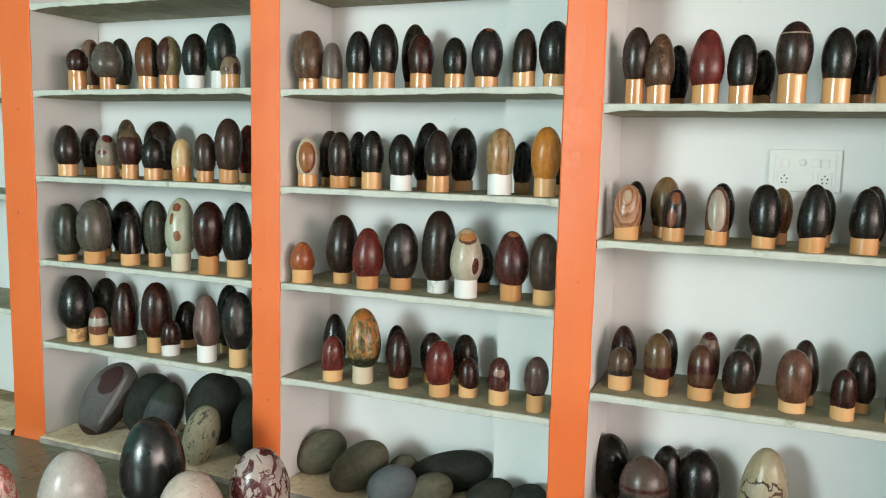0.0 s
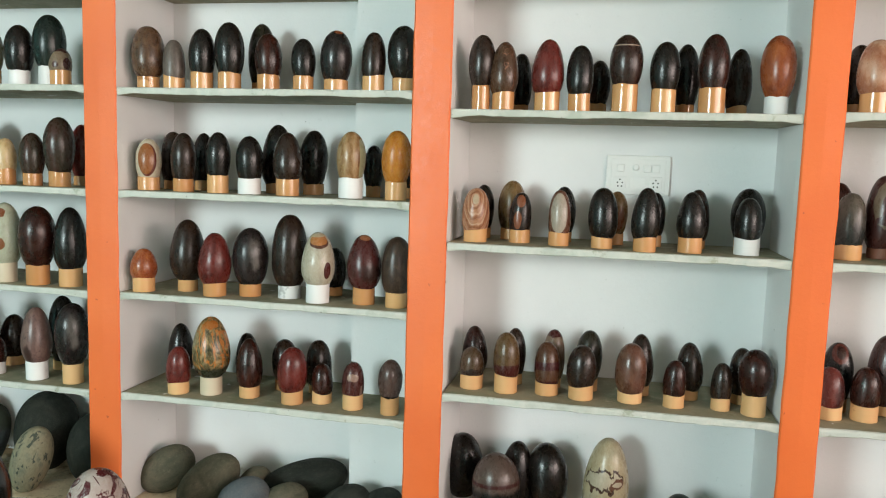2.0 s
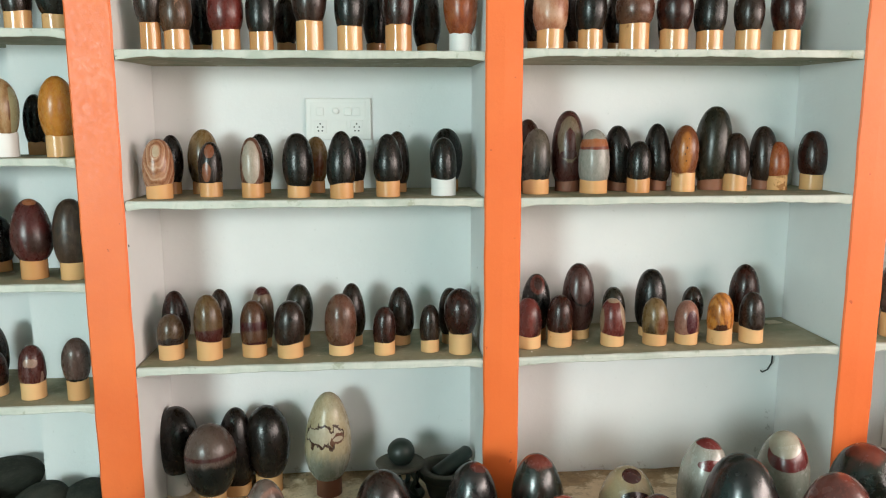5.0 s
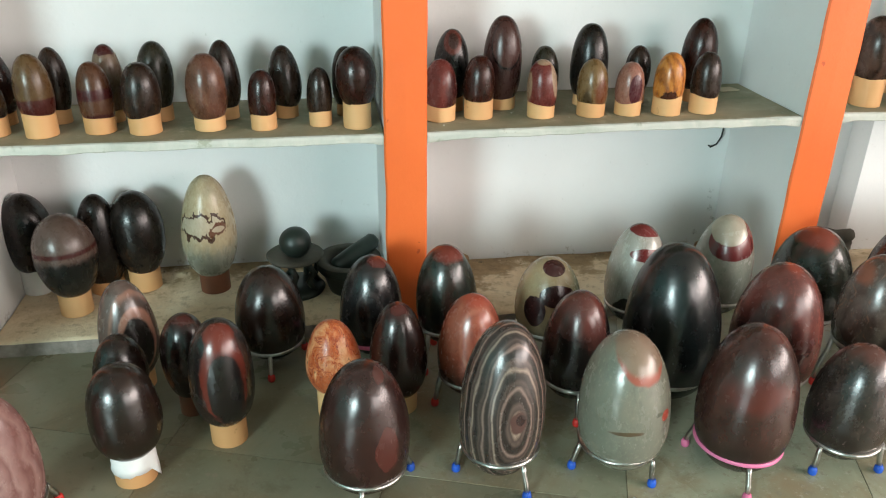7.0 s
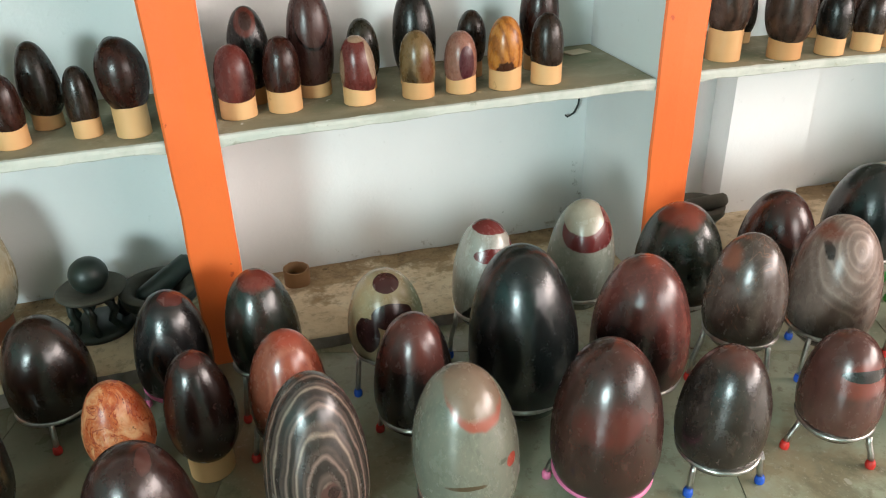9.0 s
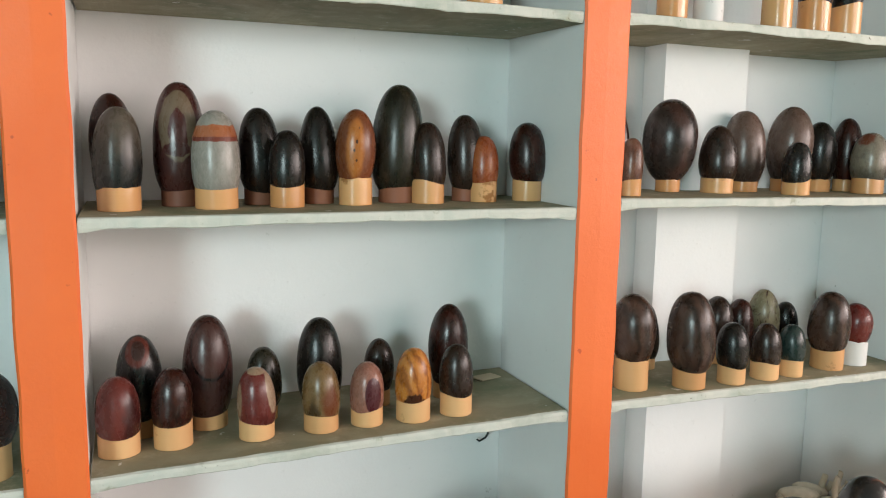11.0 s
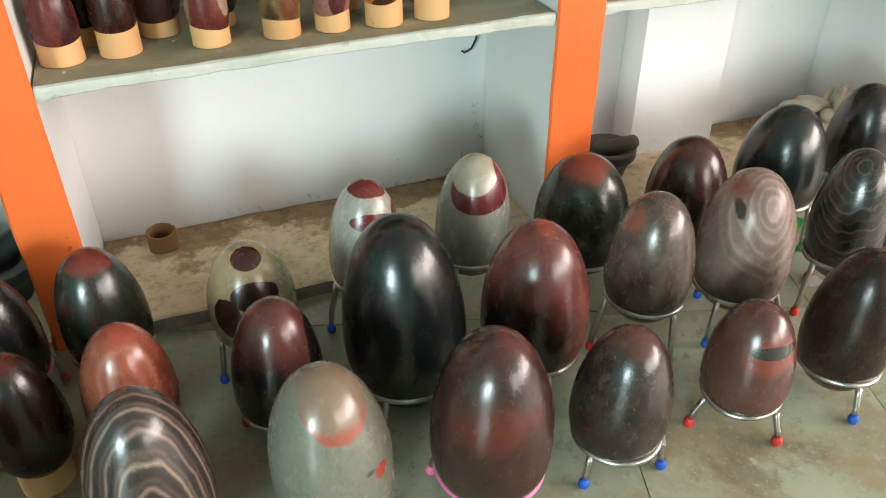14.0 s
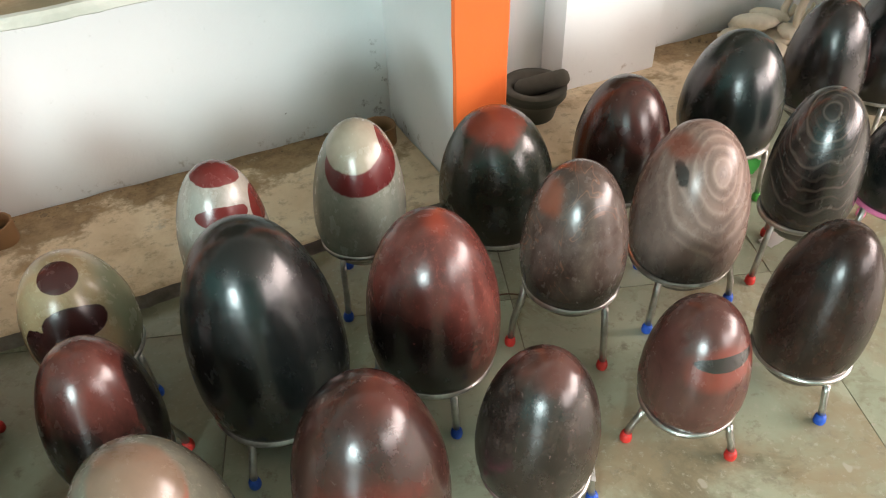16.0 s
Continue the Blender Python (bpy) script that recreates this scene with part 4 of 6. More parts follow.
def part(name, bm, material, parent, label="", smooth=False):
    mats = material if isinstance(material, (list, tuple)) else [material]
    ob = new(name, mesh_of(name, bm, *mats, smooth=smooth))
    ob.parent = parent
    return tagged(ob, label)


def holder(name, m, label, category, group="", kind=""):
    ob = new(name)
    ob.matrix_world = m
    ob.empty_display_size = 0.05
    return tagged(ob, label, category, group, kind)


def box(bm, x0, x1, y0, y1, z0, z1, bevel=0.0, index=0):
    geo = bmesh.ops.create_cube(bm, size=1)
    vs = geo["verts"]
    bmesh.ops.scale(bm, verts=vs, vec=(x1 - x0, y1 - y0, z1 - z0))
    bmesh.ops.translate(bm, verts=vs, vec=((x0 + x1) / 2, (y0 + y1) / 2, (z0 + z1) / 2))
    fs = {f for v in vs for f in v.link_faces}
    for f in fs:
        f.material_index = index
    if bevel:
        bmesh.ops.bevel(bm, geom=list({e for v in vs for e in v.link_edges}), offset=bevel, segments=2, affect="EDGES", profile=0.5)
    return vs


def lathe(bm, profile, seg=32, closed=False):
    """Turns (r, z) pairs about z."""
    rings = []
    for r, z in profile:
        if r < 1e-6:
            rings.append([bm.verts.new((0, 0, z))])
        else:
            rings.append([bm.verts.new((r * math.cos(2 * math.pi * i / seg), r * math.sin(2 * math.pi * i / seg), z)) for i in range(seg)])
    pairs = list(zip(rings, rings[1:]))
    if closed:
        pairs.append((rings[-1], rings[0]))
    for a, b in pairs:
        for i in range(seg):
            j = (i + 1) % seg
            if len(a) == 1 and len(b) == 1:
                continue
            if len(a) == 1:
                bm.faces.new((a[0], b[i], b[j]))
            elif len(b) == 1:
                bm.faces.new((a[i], a[j], b[0]))
            else:
                bm.faces.new((a[i], a[j], b[j], b[i]))


def rod(bm, points, radius, seg=8):
    """A round rod through the points, with capped ends."""
    pts = [Vector(p) for p in points]
    rings = []
    side = None
    for i, p in enumerate(pts):
        d = (pts[min(i + 1, len(pts) - 1)] - pts[max(i - 1, 0)]).normalized()
        side = d.orthogonal().normalized() if side is None else (side - d * side.dot(d)).normalized()
        up = d.cross(side)
        rings.append([bm.verts.new(p + radius * (math.cos(2 * math.pi * k / seg) * side + math.sin(2 * math.pi * k / seg) * up)) for k in range(seg)])
    for a, b in zip(rings, rings[1:]):
        for k in range(seg):
            bm.faces.new((a[k], a[(k + 1) % seg], b[(k + 1) % seg], b[k]))
    bm.faces.new(rings[0][::-1])
    bm.faces.new(rings[-1])


# ---- the room ----
FRONT, BACK, BED, LIP = 2.376, 2.738, 0.040, 2.352
POSTS = [(-2.688, -2.512), (-1.430, -1.308), (-0.290, -0.170), (0.831, 0.935), (1.934, 2.048), (3.058, 3.168)]
BAYS = [(-3.6, -2.688), (-2.512, -1.430), (-1.308, -0.290), (-0.170, 0.831), (0.935, 1.934), (2.048, 3.058), (3.168, 6.648)]
TOP = 2.25


def wall(name, *boxes, paint=None):
    bm = bmesh.new()
    for b in boxes:
        box(bm, *b)
    ob = new(name, mesh_of(name, bm, paint or PLASTER))
    return tagged(ob, "plain painted wall" if paint else "limewashed plaster wall", "wall", kind="structure")


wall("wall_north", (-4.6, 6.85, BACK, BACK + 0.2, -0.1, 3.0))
wall("wall_above_shelves", (-4.6, 6.648, FRONT + 0.004, BACK - 0.002, TOP, 2.998))
# west, east and south walls are unseen, added to close the room and shape bounce
wall("wall_west", (-4.8, -4.602, -3.4, BACK + 0.2, -0.1, 3.0), paint=TURQUOISE)
wall("wall_east", (6.65, 6.85, -3.4, -3.17, -0.1, 3.0), (6.65, 6.85, 0.98, BACK - 0.002, -0.1, 3.0), (6.65, 6.85, -3.17, 0.98, 2.62, 3.0), paint=CEILING)
wall("wall_south", (-4.6, -3.3, -3.4, -3.2, -0.1, 3.0), (-1.7, 2.85, -3.4, -3.2, -0.1, 3.0), (6.55, 6.648, -3.4, -3.2, -0.1, 3.0), (2.85, 6.55, -3.4, -3.2, 2.62, 3.0), (-3.3, -1.7, -3.4, -3.2, -0.1, 1.05), (-3.3, -1.7, -3.4, -3.2, 2.45, 3.0), paint=TURQUOISE)
wall("wall_pier_left", (-0.556, -0.292, BACK - 0.105, BACK - 0.002, BED + 0.002, TOP - 0.002))
wall("wall_pier_right", (2.352, 2.632, BACK - 0.095, BACK - 0.002, 0.002, TOP - 0.002))
bm = bmesh.new()
box(bm, -4.8, 6.85, -3.4, BACK + 0.2, 3.002, 3.15)
tagged(new("ceiling", mesh_of("ceiling", bm, CEILING)), "grey painted ceiling", "ceiling", kind="structure")
bm = bmesh.new()
box(bm, -60, 60, -60, 60, -0.3, -0.12)
tagged(new("ground", mesh_of("ground", bm, EARTH)), "pale dry earth outside", "ground", kind="structure")

# window frame on the south side, door frame on the east side
win = holder("window_1", pose(-2.5, -3.3, 1.75), "brown wooden window frame", "window", kind="structure")
for nm, b in (("window_frame", (-0.798, -0.75, -0.04, 0.04, -0.698, 0.698)), ("window_frame", (0.75, 0.798, -0.04, 0.04, -0.698, 0.698)), ("window_frame", (-0.748, 0.748, -0.04, 0.04, 0.65, 0.698)), ("window_sill", (-0.748, 0.748, -0.06, 0.06, -0.698, -0.65))):
    bm = bmesh.new()
    box(bm, *b, bevel=0.004)
    part(nm, bm, WOOD, win)
door = holder("door_1", pose(6.75, -1.095, 0), "brown wooden frame of the open shop front", "door frame", kind="structure")
for b in ((-0.06, 0.06, -2.072, -2.03, -0.02, 2.615), (-0.06, 0.06, 2.03, 2.072, -0.02, 2.615), (-0.06, 0.06, -2.028, 2.028, 2.57, 2.615)):
    bm = bmesh.new()
    box(bm, *b, bevel=0.004)
    part("door_frame", bm, WOOD, door)

side_front = holder("door_2", pose(4.70, -3.3, 0), "brown wooden frame of the open shop front", "door frame", kind="structure")
for b in ((-1.847, -1.805, -0.06, 0.06, -0.02, 2.615), (1.805, 1.847, -0.06, 0.06, -0.02, 2.615), (-1.803, 1.803, -0.06, 0.06, 2.57, 2.615)):
    bm = bmesh.new()
    box(bm, *b, bevel=0.004)
    part("door_frame", bm, WOOD, side_front)

# the partitions with their orange fronts
for i, (a, b) in enumerate(POSTS):
    ob = wall("wall_partition_%d" % i, (a + 0.003, b - 0.003, FRONT + 0.006, BACK - 0.002, 0.0, TOP - 0.002))
    tagged(ob, "white plaster partition with an orange-painted front", "partition")
    bm = bmesh.new()
    rows = []
    steps = 90
    for k in range(steps + 1):
        z = 0.001 + (TOP - 0.004) * k / steps
        wl = 0.0026 * noise.noise((i * 7.0, 3.0, z * 9)) + 0.0016 * noise.noise((i * 7.0, 9.0, z * 40))
        wr = 0.0026 * noise.noise((i * 5.0, 20.0, z * 9)) + 0.0016 * noise.noise((i * 5.0, 30.0, z * 40))
        dl, dr = 0.006 + 0.004 * noise.noise((i * 3.0, 50.0, z * 7)), 0.006 + 0.004 * noise.noise((i * 3.0, 60.0, z * 7))
        flare = 0.012 * max(0.0, 1 - z / 0.06) ** 2
        rows.append([bm.verts.new(p) for p in ((a - flare + 0.001 + wl, FRONT + dl, z), (a - flare - 0.001 + wl, FRONT + 0.003, z), (a + 0.004 + wl, FRONT - 0.002 - flare, z), ((a + b) / 2, FRONT - 0.003 - flare + 0.002 * noise.noise((i, z * 4, 1)), z), (b - 0.004 + wr, FRONT - 0.002 - flare, z), (b + flare + 0.001 + wr, FRONT + 0.003, z), (b + flare - 0.001 + wr, FRONT + dr, z))])
    for r0, r1 in zip(rows, rows[1:]):
        for k in range(6):
            bm.faces.new((r0[k], r0[k + 1], r1[k + 1], r1[k]))
    part("painted_front", bm, ORANGE, ob, "bright orange gloss paint with ragged edges")

# the low cement ledge that closes each bay at the bottom
for i, (a, b) in enumerate(BAYS):
    bm = bmesh.new()
    nx, ny = 60, 24
    grid = []
    for k in range(nx + 1):
        x = a + (b - a) * k / nx
        col = []
        for j in range(ny + 1):
            y = LIP + (BACK - 0.004 - LIP) * j / ny
            edge = 0.006 * noise.noise((x * 12, 4, i)) + 0.003 * noise.noise((x * 45, 2, i)) if j == 0 else 0
            heap = 0.004 * max(0.0, (j / ny - 0.82) / 0.18) ** 1.5 * (0.7 + noise.noise((x * 9, 7, i))) - (0.006 + 0.027 * j / ny if i in (4, 5) else 0.014 if i < 3 else 0.0)
            col.append(bm.verts.new((x, y + edge, BED + heap + 0.0025 * noise.noise((x * 14, y * 14, i)) - (0.004 if j == 0 else 0))))
        grid.append(col)
    for k in range(nx):
        for j in range(ny):
            bm.faces.new((grid[k][j], grid[k + 1][j], grid[k + 1][j + 1], grid[k][j + 1]))
    # the upright front face takes a darker cement than the top
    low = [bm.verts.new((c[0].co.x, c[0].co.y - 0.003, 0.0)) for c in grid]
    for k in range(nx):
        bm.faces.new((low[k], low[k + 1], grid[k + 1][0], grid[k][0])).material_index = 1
    ob = new("ledge", mesh_of("ledge", bm, CEMENT, RISER, smooth=True))
    for p in ob.data.polygons:
        p.use_smooth = p.material_index == 0
    tagged(ob, "low dusty tan cement ledge at the foot of the shelves", "ledge", kind="structure")

# ---- the stone shelves ----


def shelf(a, b, zl, zr, seed):
    """A stone slab let into both partitions, its front edge whitewashed and chipped."""
    bm = bmesh.new()
    nx = 70
    cols = []
    for k in range(nx + 1):
        u = k / nx
        x, z = a + (b - a) * u, zl + (zr - zl) * u
        y = FRONT + 0.005 + 0.0035 * noise.noise((x * 10, seed, 1)) + 0.003 * max(0, noise.noise((x * 38, seed, 2)))
        bite = 0.006 * max(0.0, noise.noise((x * 26, seed, 5)) - 0.25)
        th = 0.022 + 0.004 * noise.noise((x * 7, seed, 3)) + 0.002 * noise.noise((x * 33, seed, 4))
        end = 0.006 * max(0.0, 1 - min(u, 1 - u) / 0.05)
        cols.append([bm.verts.new(p) for p in ((x, BACK - 0.003, z), (x, y + 0.007 + bite, z), (x, y + 0.001 + bite, z - 0.002 - bite), (x, y - end * 0.3, z - 0.009), (x, y, z - th + 0.002), (x, y + 0.002, z - th - end), (x, BACK - 0.003, z - 0.022))])
    edge = bmesh.new()
    strip = [[edge.verts.new(v.co) for v in c[1:6]] for c in cols]
    for c0, c1 in zip(cols, cols[1:]):
        for p, q in ((0, 1), (1, 5), (5, 6)):
            bm.faces.new((c0[p], c1[p], c1[q], c0[q]))
    for c0, c1 in zip(strip, strip[1:]):
        for k in range(4):
            edge.faces.new((c0[k], c1[k], c1[k + 1], c0[k + 1]))
    for m, c in ((bm, cols), (edge, strip)):
        m.faces.new([v for v in c[0] if v.link_faces])
        m.faces.new([v for v in c[-1] if v.link_faces][::-1])
    bmesh.ops.delete(bm, geom=[v for v in bm.verts if not v.link_faces], context="VERTS")
    ob = new("shelf", mesh_of("shelf", bm, SHELF))
    part("front_edge", edge, EDGE, ob, "chipped whitewashed front edge")
    return tagged(ob, "grey stone wall shelf with a chipped whitewashed edge", "shelf", "wall shelves")


# heights of the shelves, bay by bay, at their west and east ends
LEVELS = [
    ((0.558, 0.558), (1.058, 1.058), (1.488, 1.488)),
    ((0.438, 0.438), (0.791, 0.791), (1.143, 1.143), (1.493, 1.493), (1.838, 1.838)),
    ((0.442, 0.440), (0.795, 0.795), (1.144, 1.144), (1.486, 1.486), (1.848, 1.848)),
    ((0.545, 0.546), (1.024, 1.024), (1.433, 1.433), (1.848, 1.848)),
    ((0.547, 0.557), (1.023, 1.023), (1.441, 1.441), (1.848, 1.848)),
    ((0.563, 0.543), (1.040, 1.030), (1.447, 1.443), (1.850, 1.850)),
    ((0.548, 0.548), (1.028, 1.028), (1.438, 1.438), (1.850, 1.850)),
]
n_shelf = 0
for (a, b), zs in zip(BAYS, LEVELS):
    for zl, zr in zs:
        n_shelf += 1
        shelf(a - 0.002 + 0.004, b - 0.002, zl, zr, n_shelf * 1.7)

# ---- polished stones ----


def egg_mesh(name, mat, kind, seg, rings, seed):
    """A unit egg. kind: 0 oval, 1 egg with the narrow end up, 2 blunt barrel, 3 floor stone with a blunt foot."""
    lo, hi, taper = ((2.1, 2.1, 0.03), (2.2, 1.95, -0.08), (2.5, 2.2, -0.03), (2.55, 2.0, -0.06))[kind]
    bm = bmesh.new()
    prof = []
    for k in range(rings + 1):
        a = -math.pi / 2 + math.pi * k / rings
        z = math.sin(a)
        p = lo if z < 0 else hi
        r = max(0.0, 1 - abs(z) ** p) ** (1 / p) * (1 + taper * z * (1 - z * z) * 2)
        prof.append((0.0 if k in (0, rings) else r, z))
    lathe(bm, prof, seg)
    for v in bm.verts:
        d = 1 + 0.022 * noise.noise(v.co * 0.9 + Vector((seed, 3, 1))) + 0.004 * noise.noise(v.co * 3 + Vector((seed, 9, 1)))
        v.co.x *= d
        v.co.y *= d
    return mesh_of(name, bm, mat, smooth=True)


EGGS = {}


def stone_egg(x, y, zb, w, h, key, kind, fine, label, group):
    """One polished stone, its lowest point at zb."""
    mat, words = STYLES[key]
    variant = int(abs(x * 131 + y * 57)) % 3
    tag = (key, kind, fine, variant)
    if tag not in EGGS:
        EGGS[tag] = egg_mesh("stone_egg", mat, kind, 64 if fine else 40, 44 if fine else 28, variant * 4.7 + kind)
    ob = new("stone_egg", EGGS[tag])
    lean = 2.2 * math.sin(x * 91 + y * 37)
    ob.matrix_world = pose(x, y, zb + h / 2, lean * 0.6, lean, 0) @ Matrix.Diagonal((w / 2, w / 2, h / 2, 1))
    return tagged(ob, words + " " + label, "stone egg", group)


OLDKRAFT = make_tube("old_brown_cardboard", (0.22, 0.115, 0.05), (0.34, 0.19, 0.09))
TUBES = {"old": (OLDKRAFT, "old brown cardboard tube"), "kraft": (KRAFT, "short kraft cardboard tube"), "taped": (KRAFTTAPE, "shiny taped kraft tube"), "white": (WHITECARD, "short white card tube"), "cream": (CREAMCARD, "short cream card tube"), "dark": (DARKCARD, "short red-brown card tube"), "whitekraft": (KRAFT, "paper-wrapped cardboard tube")}
tube_count = 0


def tube_ring(x, y, z, w, h, key, label):
    """A hollow ring cut from a cardboard tube, its rims a little uneven."""
    global tube_count
    tube_count += 1
    mat, words = TUBES[key]
    R, r, seg = w / 2, w / 2 - min(0.004, w * 0.06), 32
    bm = bmesh.new()
    lathe(bm, [(R, 0.0005), (R, 0.0022), (R, h - 0.0018), (R, h), (R - 0.0012, h + 0.0006), (r, h), (r, 0.0005)], seg, closed=True)
    for v in bm.verts:
        ang = math.atan2(v.co.y, v.co.x)
        if v.co.z > h * 0.5:
            v.co.z += 0.0036 * noise.noise((math.cos(ang) * 1.6, math.sin(ang) * 1.6, tube_count)) + 0.0018 * noise.noise((ang * 7, tube_count, 2))
        s = 1 + 0.018 * math.cos(2 * ang + tube_count)
        v.co.x *= s
        v.co.y *= s
    ob = new("cardboard_ring", mesh_of("cardboard_ring", bm, mat, smooth=False))
    for p in ob.data.polygons:
        p.use_smooth = abs(p.normal.z) < 0.5
    ob.matrix_world = pose(x, y, z, 0, 0, (tube_count * 47) % 360)
    return tagged(ob, words + " " + label, "ring stand", "cardboard rings")


def perch(x, y, z, w, h, lift, th, tw, key, tube):
    """A stone egg standing in a cardboard ring on a shelf."""
    place = "on the floor" if z < 0.02 else ("on the cement ledge" if z < 0.1 else "on a stone shelf")
    tw = min(tw, w * 0.93)
    shiny = tube == "kraft" and (z > 0.9 or (x < -0.2 and z > 0.7))
    tube_ring(x, y, z, tw, th, "taped" if shiny else tube, "used as a stand " + place)
    kind = (0, 1, 2, 0)[int(abs(x * 977 + y * 313 + z * 71)) % 4]
    if tw / w > 0.88:
        kind = 2
    stone_egg(x, y, z + lift, w, h, key, kind, z < 0.1, "stone egg in a %s ring" % {"kraft": "card", "white": "white", "cream": "cream", "dark": "brown", "whitekraft": "paper"}[tube], "stone eggs")


def wire_stand(x, y, ring_r, ring_z, key, turn):
    """A steel wire ring on three splayed legs with rubber feet."""
    metal = PINKROD if key == "pink" else STEEL
    words = {"blue": "bare steel wire ring stand with blue rubber feet", "red": "bare steel wire ring stand with red rubber feet", "pink": "wire stand with a pink-coated ring and pink feet", "green": "bare steel wire ring stand with green feet", "plain": "bare steel wire ring stand with black feet"}[key]
    top = holder("wire_stand", pose(x, y, 0, 0, 0, turn), words, "wire stand", "wire stands")
    wire = 0.0056
    bm = bmesh.new()
    seg, sec = 48, 8
    loops = []
    for i in range(seg):
        a = 2 * math.pi * i / seg
        rr = ring_r * (1 + 0.012 * math.sin(3 * a + x * 9))
        zz = ring_z + 0.002 * math.sin(2 * a + y * 7)
        loops.append([bm.verts.new(((rr + wire * math.cos(b)) * math.cos(a), (rr + wire * math.cos(b)) * math.sin(a), zz + wire * math.sin(b))) for b in (2 * math.pi * k / sec for k in range(sec))])
    for i in range(seg):
        for k in range(sec):
            bm.faces.new((loops[i][k], loops[(i + 1) % seg][k], loops[(i + 1) % seg][(k + 1) % sec], loops[i][(k + 1) % sec]))
    part("ring", bm, metal, top, smooth=True)
    for i in range(3):
        a = 2 * math.pi * i / 3
        ca, sa = math.cos(a), math.sin(a)
        splay = ring_r + 0.016 + 0.006 * math.sin(i * 5 + x * 11)
        pts = [((ring_r + 0.003) * ca, (ring_r + 0.003) * sa, ring_z - 0.003), ((ring_r + 0.006) * ca, (ring_r + 0.006) * sa, ring_z * 0.78), ((splay - 0.004) * ca, (splay - 0.004) * sa, ring_z * 0.45), (splay * ca, splay * sa, 0.012)]
        bm = bmesh.new()
        rod(bm, pts, wire, 8)
        leg = part("leg", bm, STEEL, top, smooth=True)
        bm = bmesh.new()
        lathe(bm, [(0, 0.0), (0.0058, 0.0), (0.0086, 0.003), (0.0094, 0.008), (0.0087, 0.0145), (0.0066, 0.0195), (0, 0.020)], 14)
        bmesh.ops.translate(bm, verts=bm.verts, vec=(splay * ca, splay * sa, 0))
        foot = RUBBER[key]
        if key == "plain":
            foot = STEEL
        part("rubber_foot", bm, foot, leg, {"blue": "blue rubber foot", "red": "red rubber foot", "pink": "pink foot", "green": "green foot", "plain": "bare end"}[key], smooth=True)


def ground_stone(x, y, w, h, zb, key, stand, turn=None):
    """A large stone on the floor, in a wire stand or a cardboard ring."""
    if stand in TUBES:
        th = zb + h * 0.16
        tube_ring(x, y, 0.0, w * 0.66, max(0.03, th), stand, "used as a stand on the floor")
        stone_egg(x, y, max(zb, 0.012), w, h, key, 1, True, "stone egg on a card ring", "floor stones")
        return
    top = zb + h
    zb = max(zb, 0.008)
    h = top - zb
    ring_z = zb + 0.18 * h
    u = 1 - 2 * 0.18
    ring_r = w / 2 * (1 - u ** 2.55) ** (1 / 2.55) + 0.003
    wire_stand(x, y, ring_r, ring_z, stand, turn if turn is not None else (x * 613 + y * 271) % 120)
    words = {"pink": "pink wire stand", "plain": "steel wire stand"}.get(stand, "%s-footed stand" % stand)
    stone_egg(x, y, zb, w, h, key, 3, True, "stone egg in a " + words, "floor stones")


def river_stone(x, y, z, a, b, c, rx, ry, rz, key):
    """A large matte stone lying or leaning on the ledge."""
    mat, words = STYLES[key]
    ob = new("river_stone", egg_mesh("river_stone", mat, 0, 48, 32, x * 13))
    ob.matrix_world = pose(x, y, z, rx, ry, rz) @ Matrix.Diagonal((a, b, c, 1))
    return tagged(ob, words + " egg-shaped stone on the ledge", "stone egg", "ledge stones")


# bay 1, top shelf
perch(-2.334, 2.448, 1.494, 0.084, 0.108, 0.059, 0.078, 0.070, "maroondark", "kraft")
perch(-2.422, 2.600, 1.494, 0.093, 0.224, 0.005, 0.036, 0.069, "tanhalf", "kraft")
perch(-2.171, 2.446, 1.494, 0.120, 0.150, 0.042, 0.051, 0.059, "greyolive", "kraft")
perch(-2.252, 2.600, 1.494, 0.091, 0.223, 0.005, 0.036, 0.068, "moss", "kraft")
perch(-1.967, 2.452, 1.494, 0.098, 0.182, 0.021, 0.050, 0.075, "rusthalf", "kraft")
perch(-1.864, 2.453, 1.494, 0.093, 0.179, 0.023, 0.054, 0.074, "maroonolive", "kraft")
perch(-1.741, 2.453, 1.494, 0.096, 0.187, 0.021, 0.050, 0.073, "coal", "white")
perch(-1.619, 2.455, 1.494, 0.108, 0.203, 0.039, 0.064, 0.076, "coalgreen", "white")
perch(-1.577, 2.453, 1.494, 0.077, 0.100, 0.029, 0.055, 0.072, "camotan", "kraft")
# bay 1, third shelf
perch(-2.405, 2.450, 1.143, 0.106, 0.182, 0.030, 0.054, 0.076, "umber", "kraft")
perch(-2.431, 2.600, 1.143, 0.089, 0.195, 0.009, 0.036, 0.066, "umber", "kraft")
perch(-2.193, 2.451, 1.143, 0.084, 0.147, 0.027, 0.060, 0.074, "greypatch", "kraft")
perch(-2.229, 2.600, 1.143, 0.087, 0.237, 0.006, 0.036, 0.065, "camo", "kraft")
perch(-2.066, 2.448, 1.143, 0.096, 0.157, 0.041, 0.058, 0.064, "tancap", "kraft")
perch(-2.047, 2.600, 1.143, 0.133, 0.231, 0.006, 0.036, 0.098, "umber", "kraft")
perch(-1.950, 2.451, 1.143, 0.091, 0.144, 0.021, 0.046, 0.072, "coal", "kraft")
perch(-1.811, 2.453, 1.143, 0.076, 0.150, 0.015, 0.062, 0.075, "cream", "kraft")
perch(-1.696, 2.450, 1.143, 0.084, 0.170, 0.016, 0.044, 0.065, "mossmaroon", "kraft")
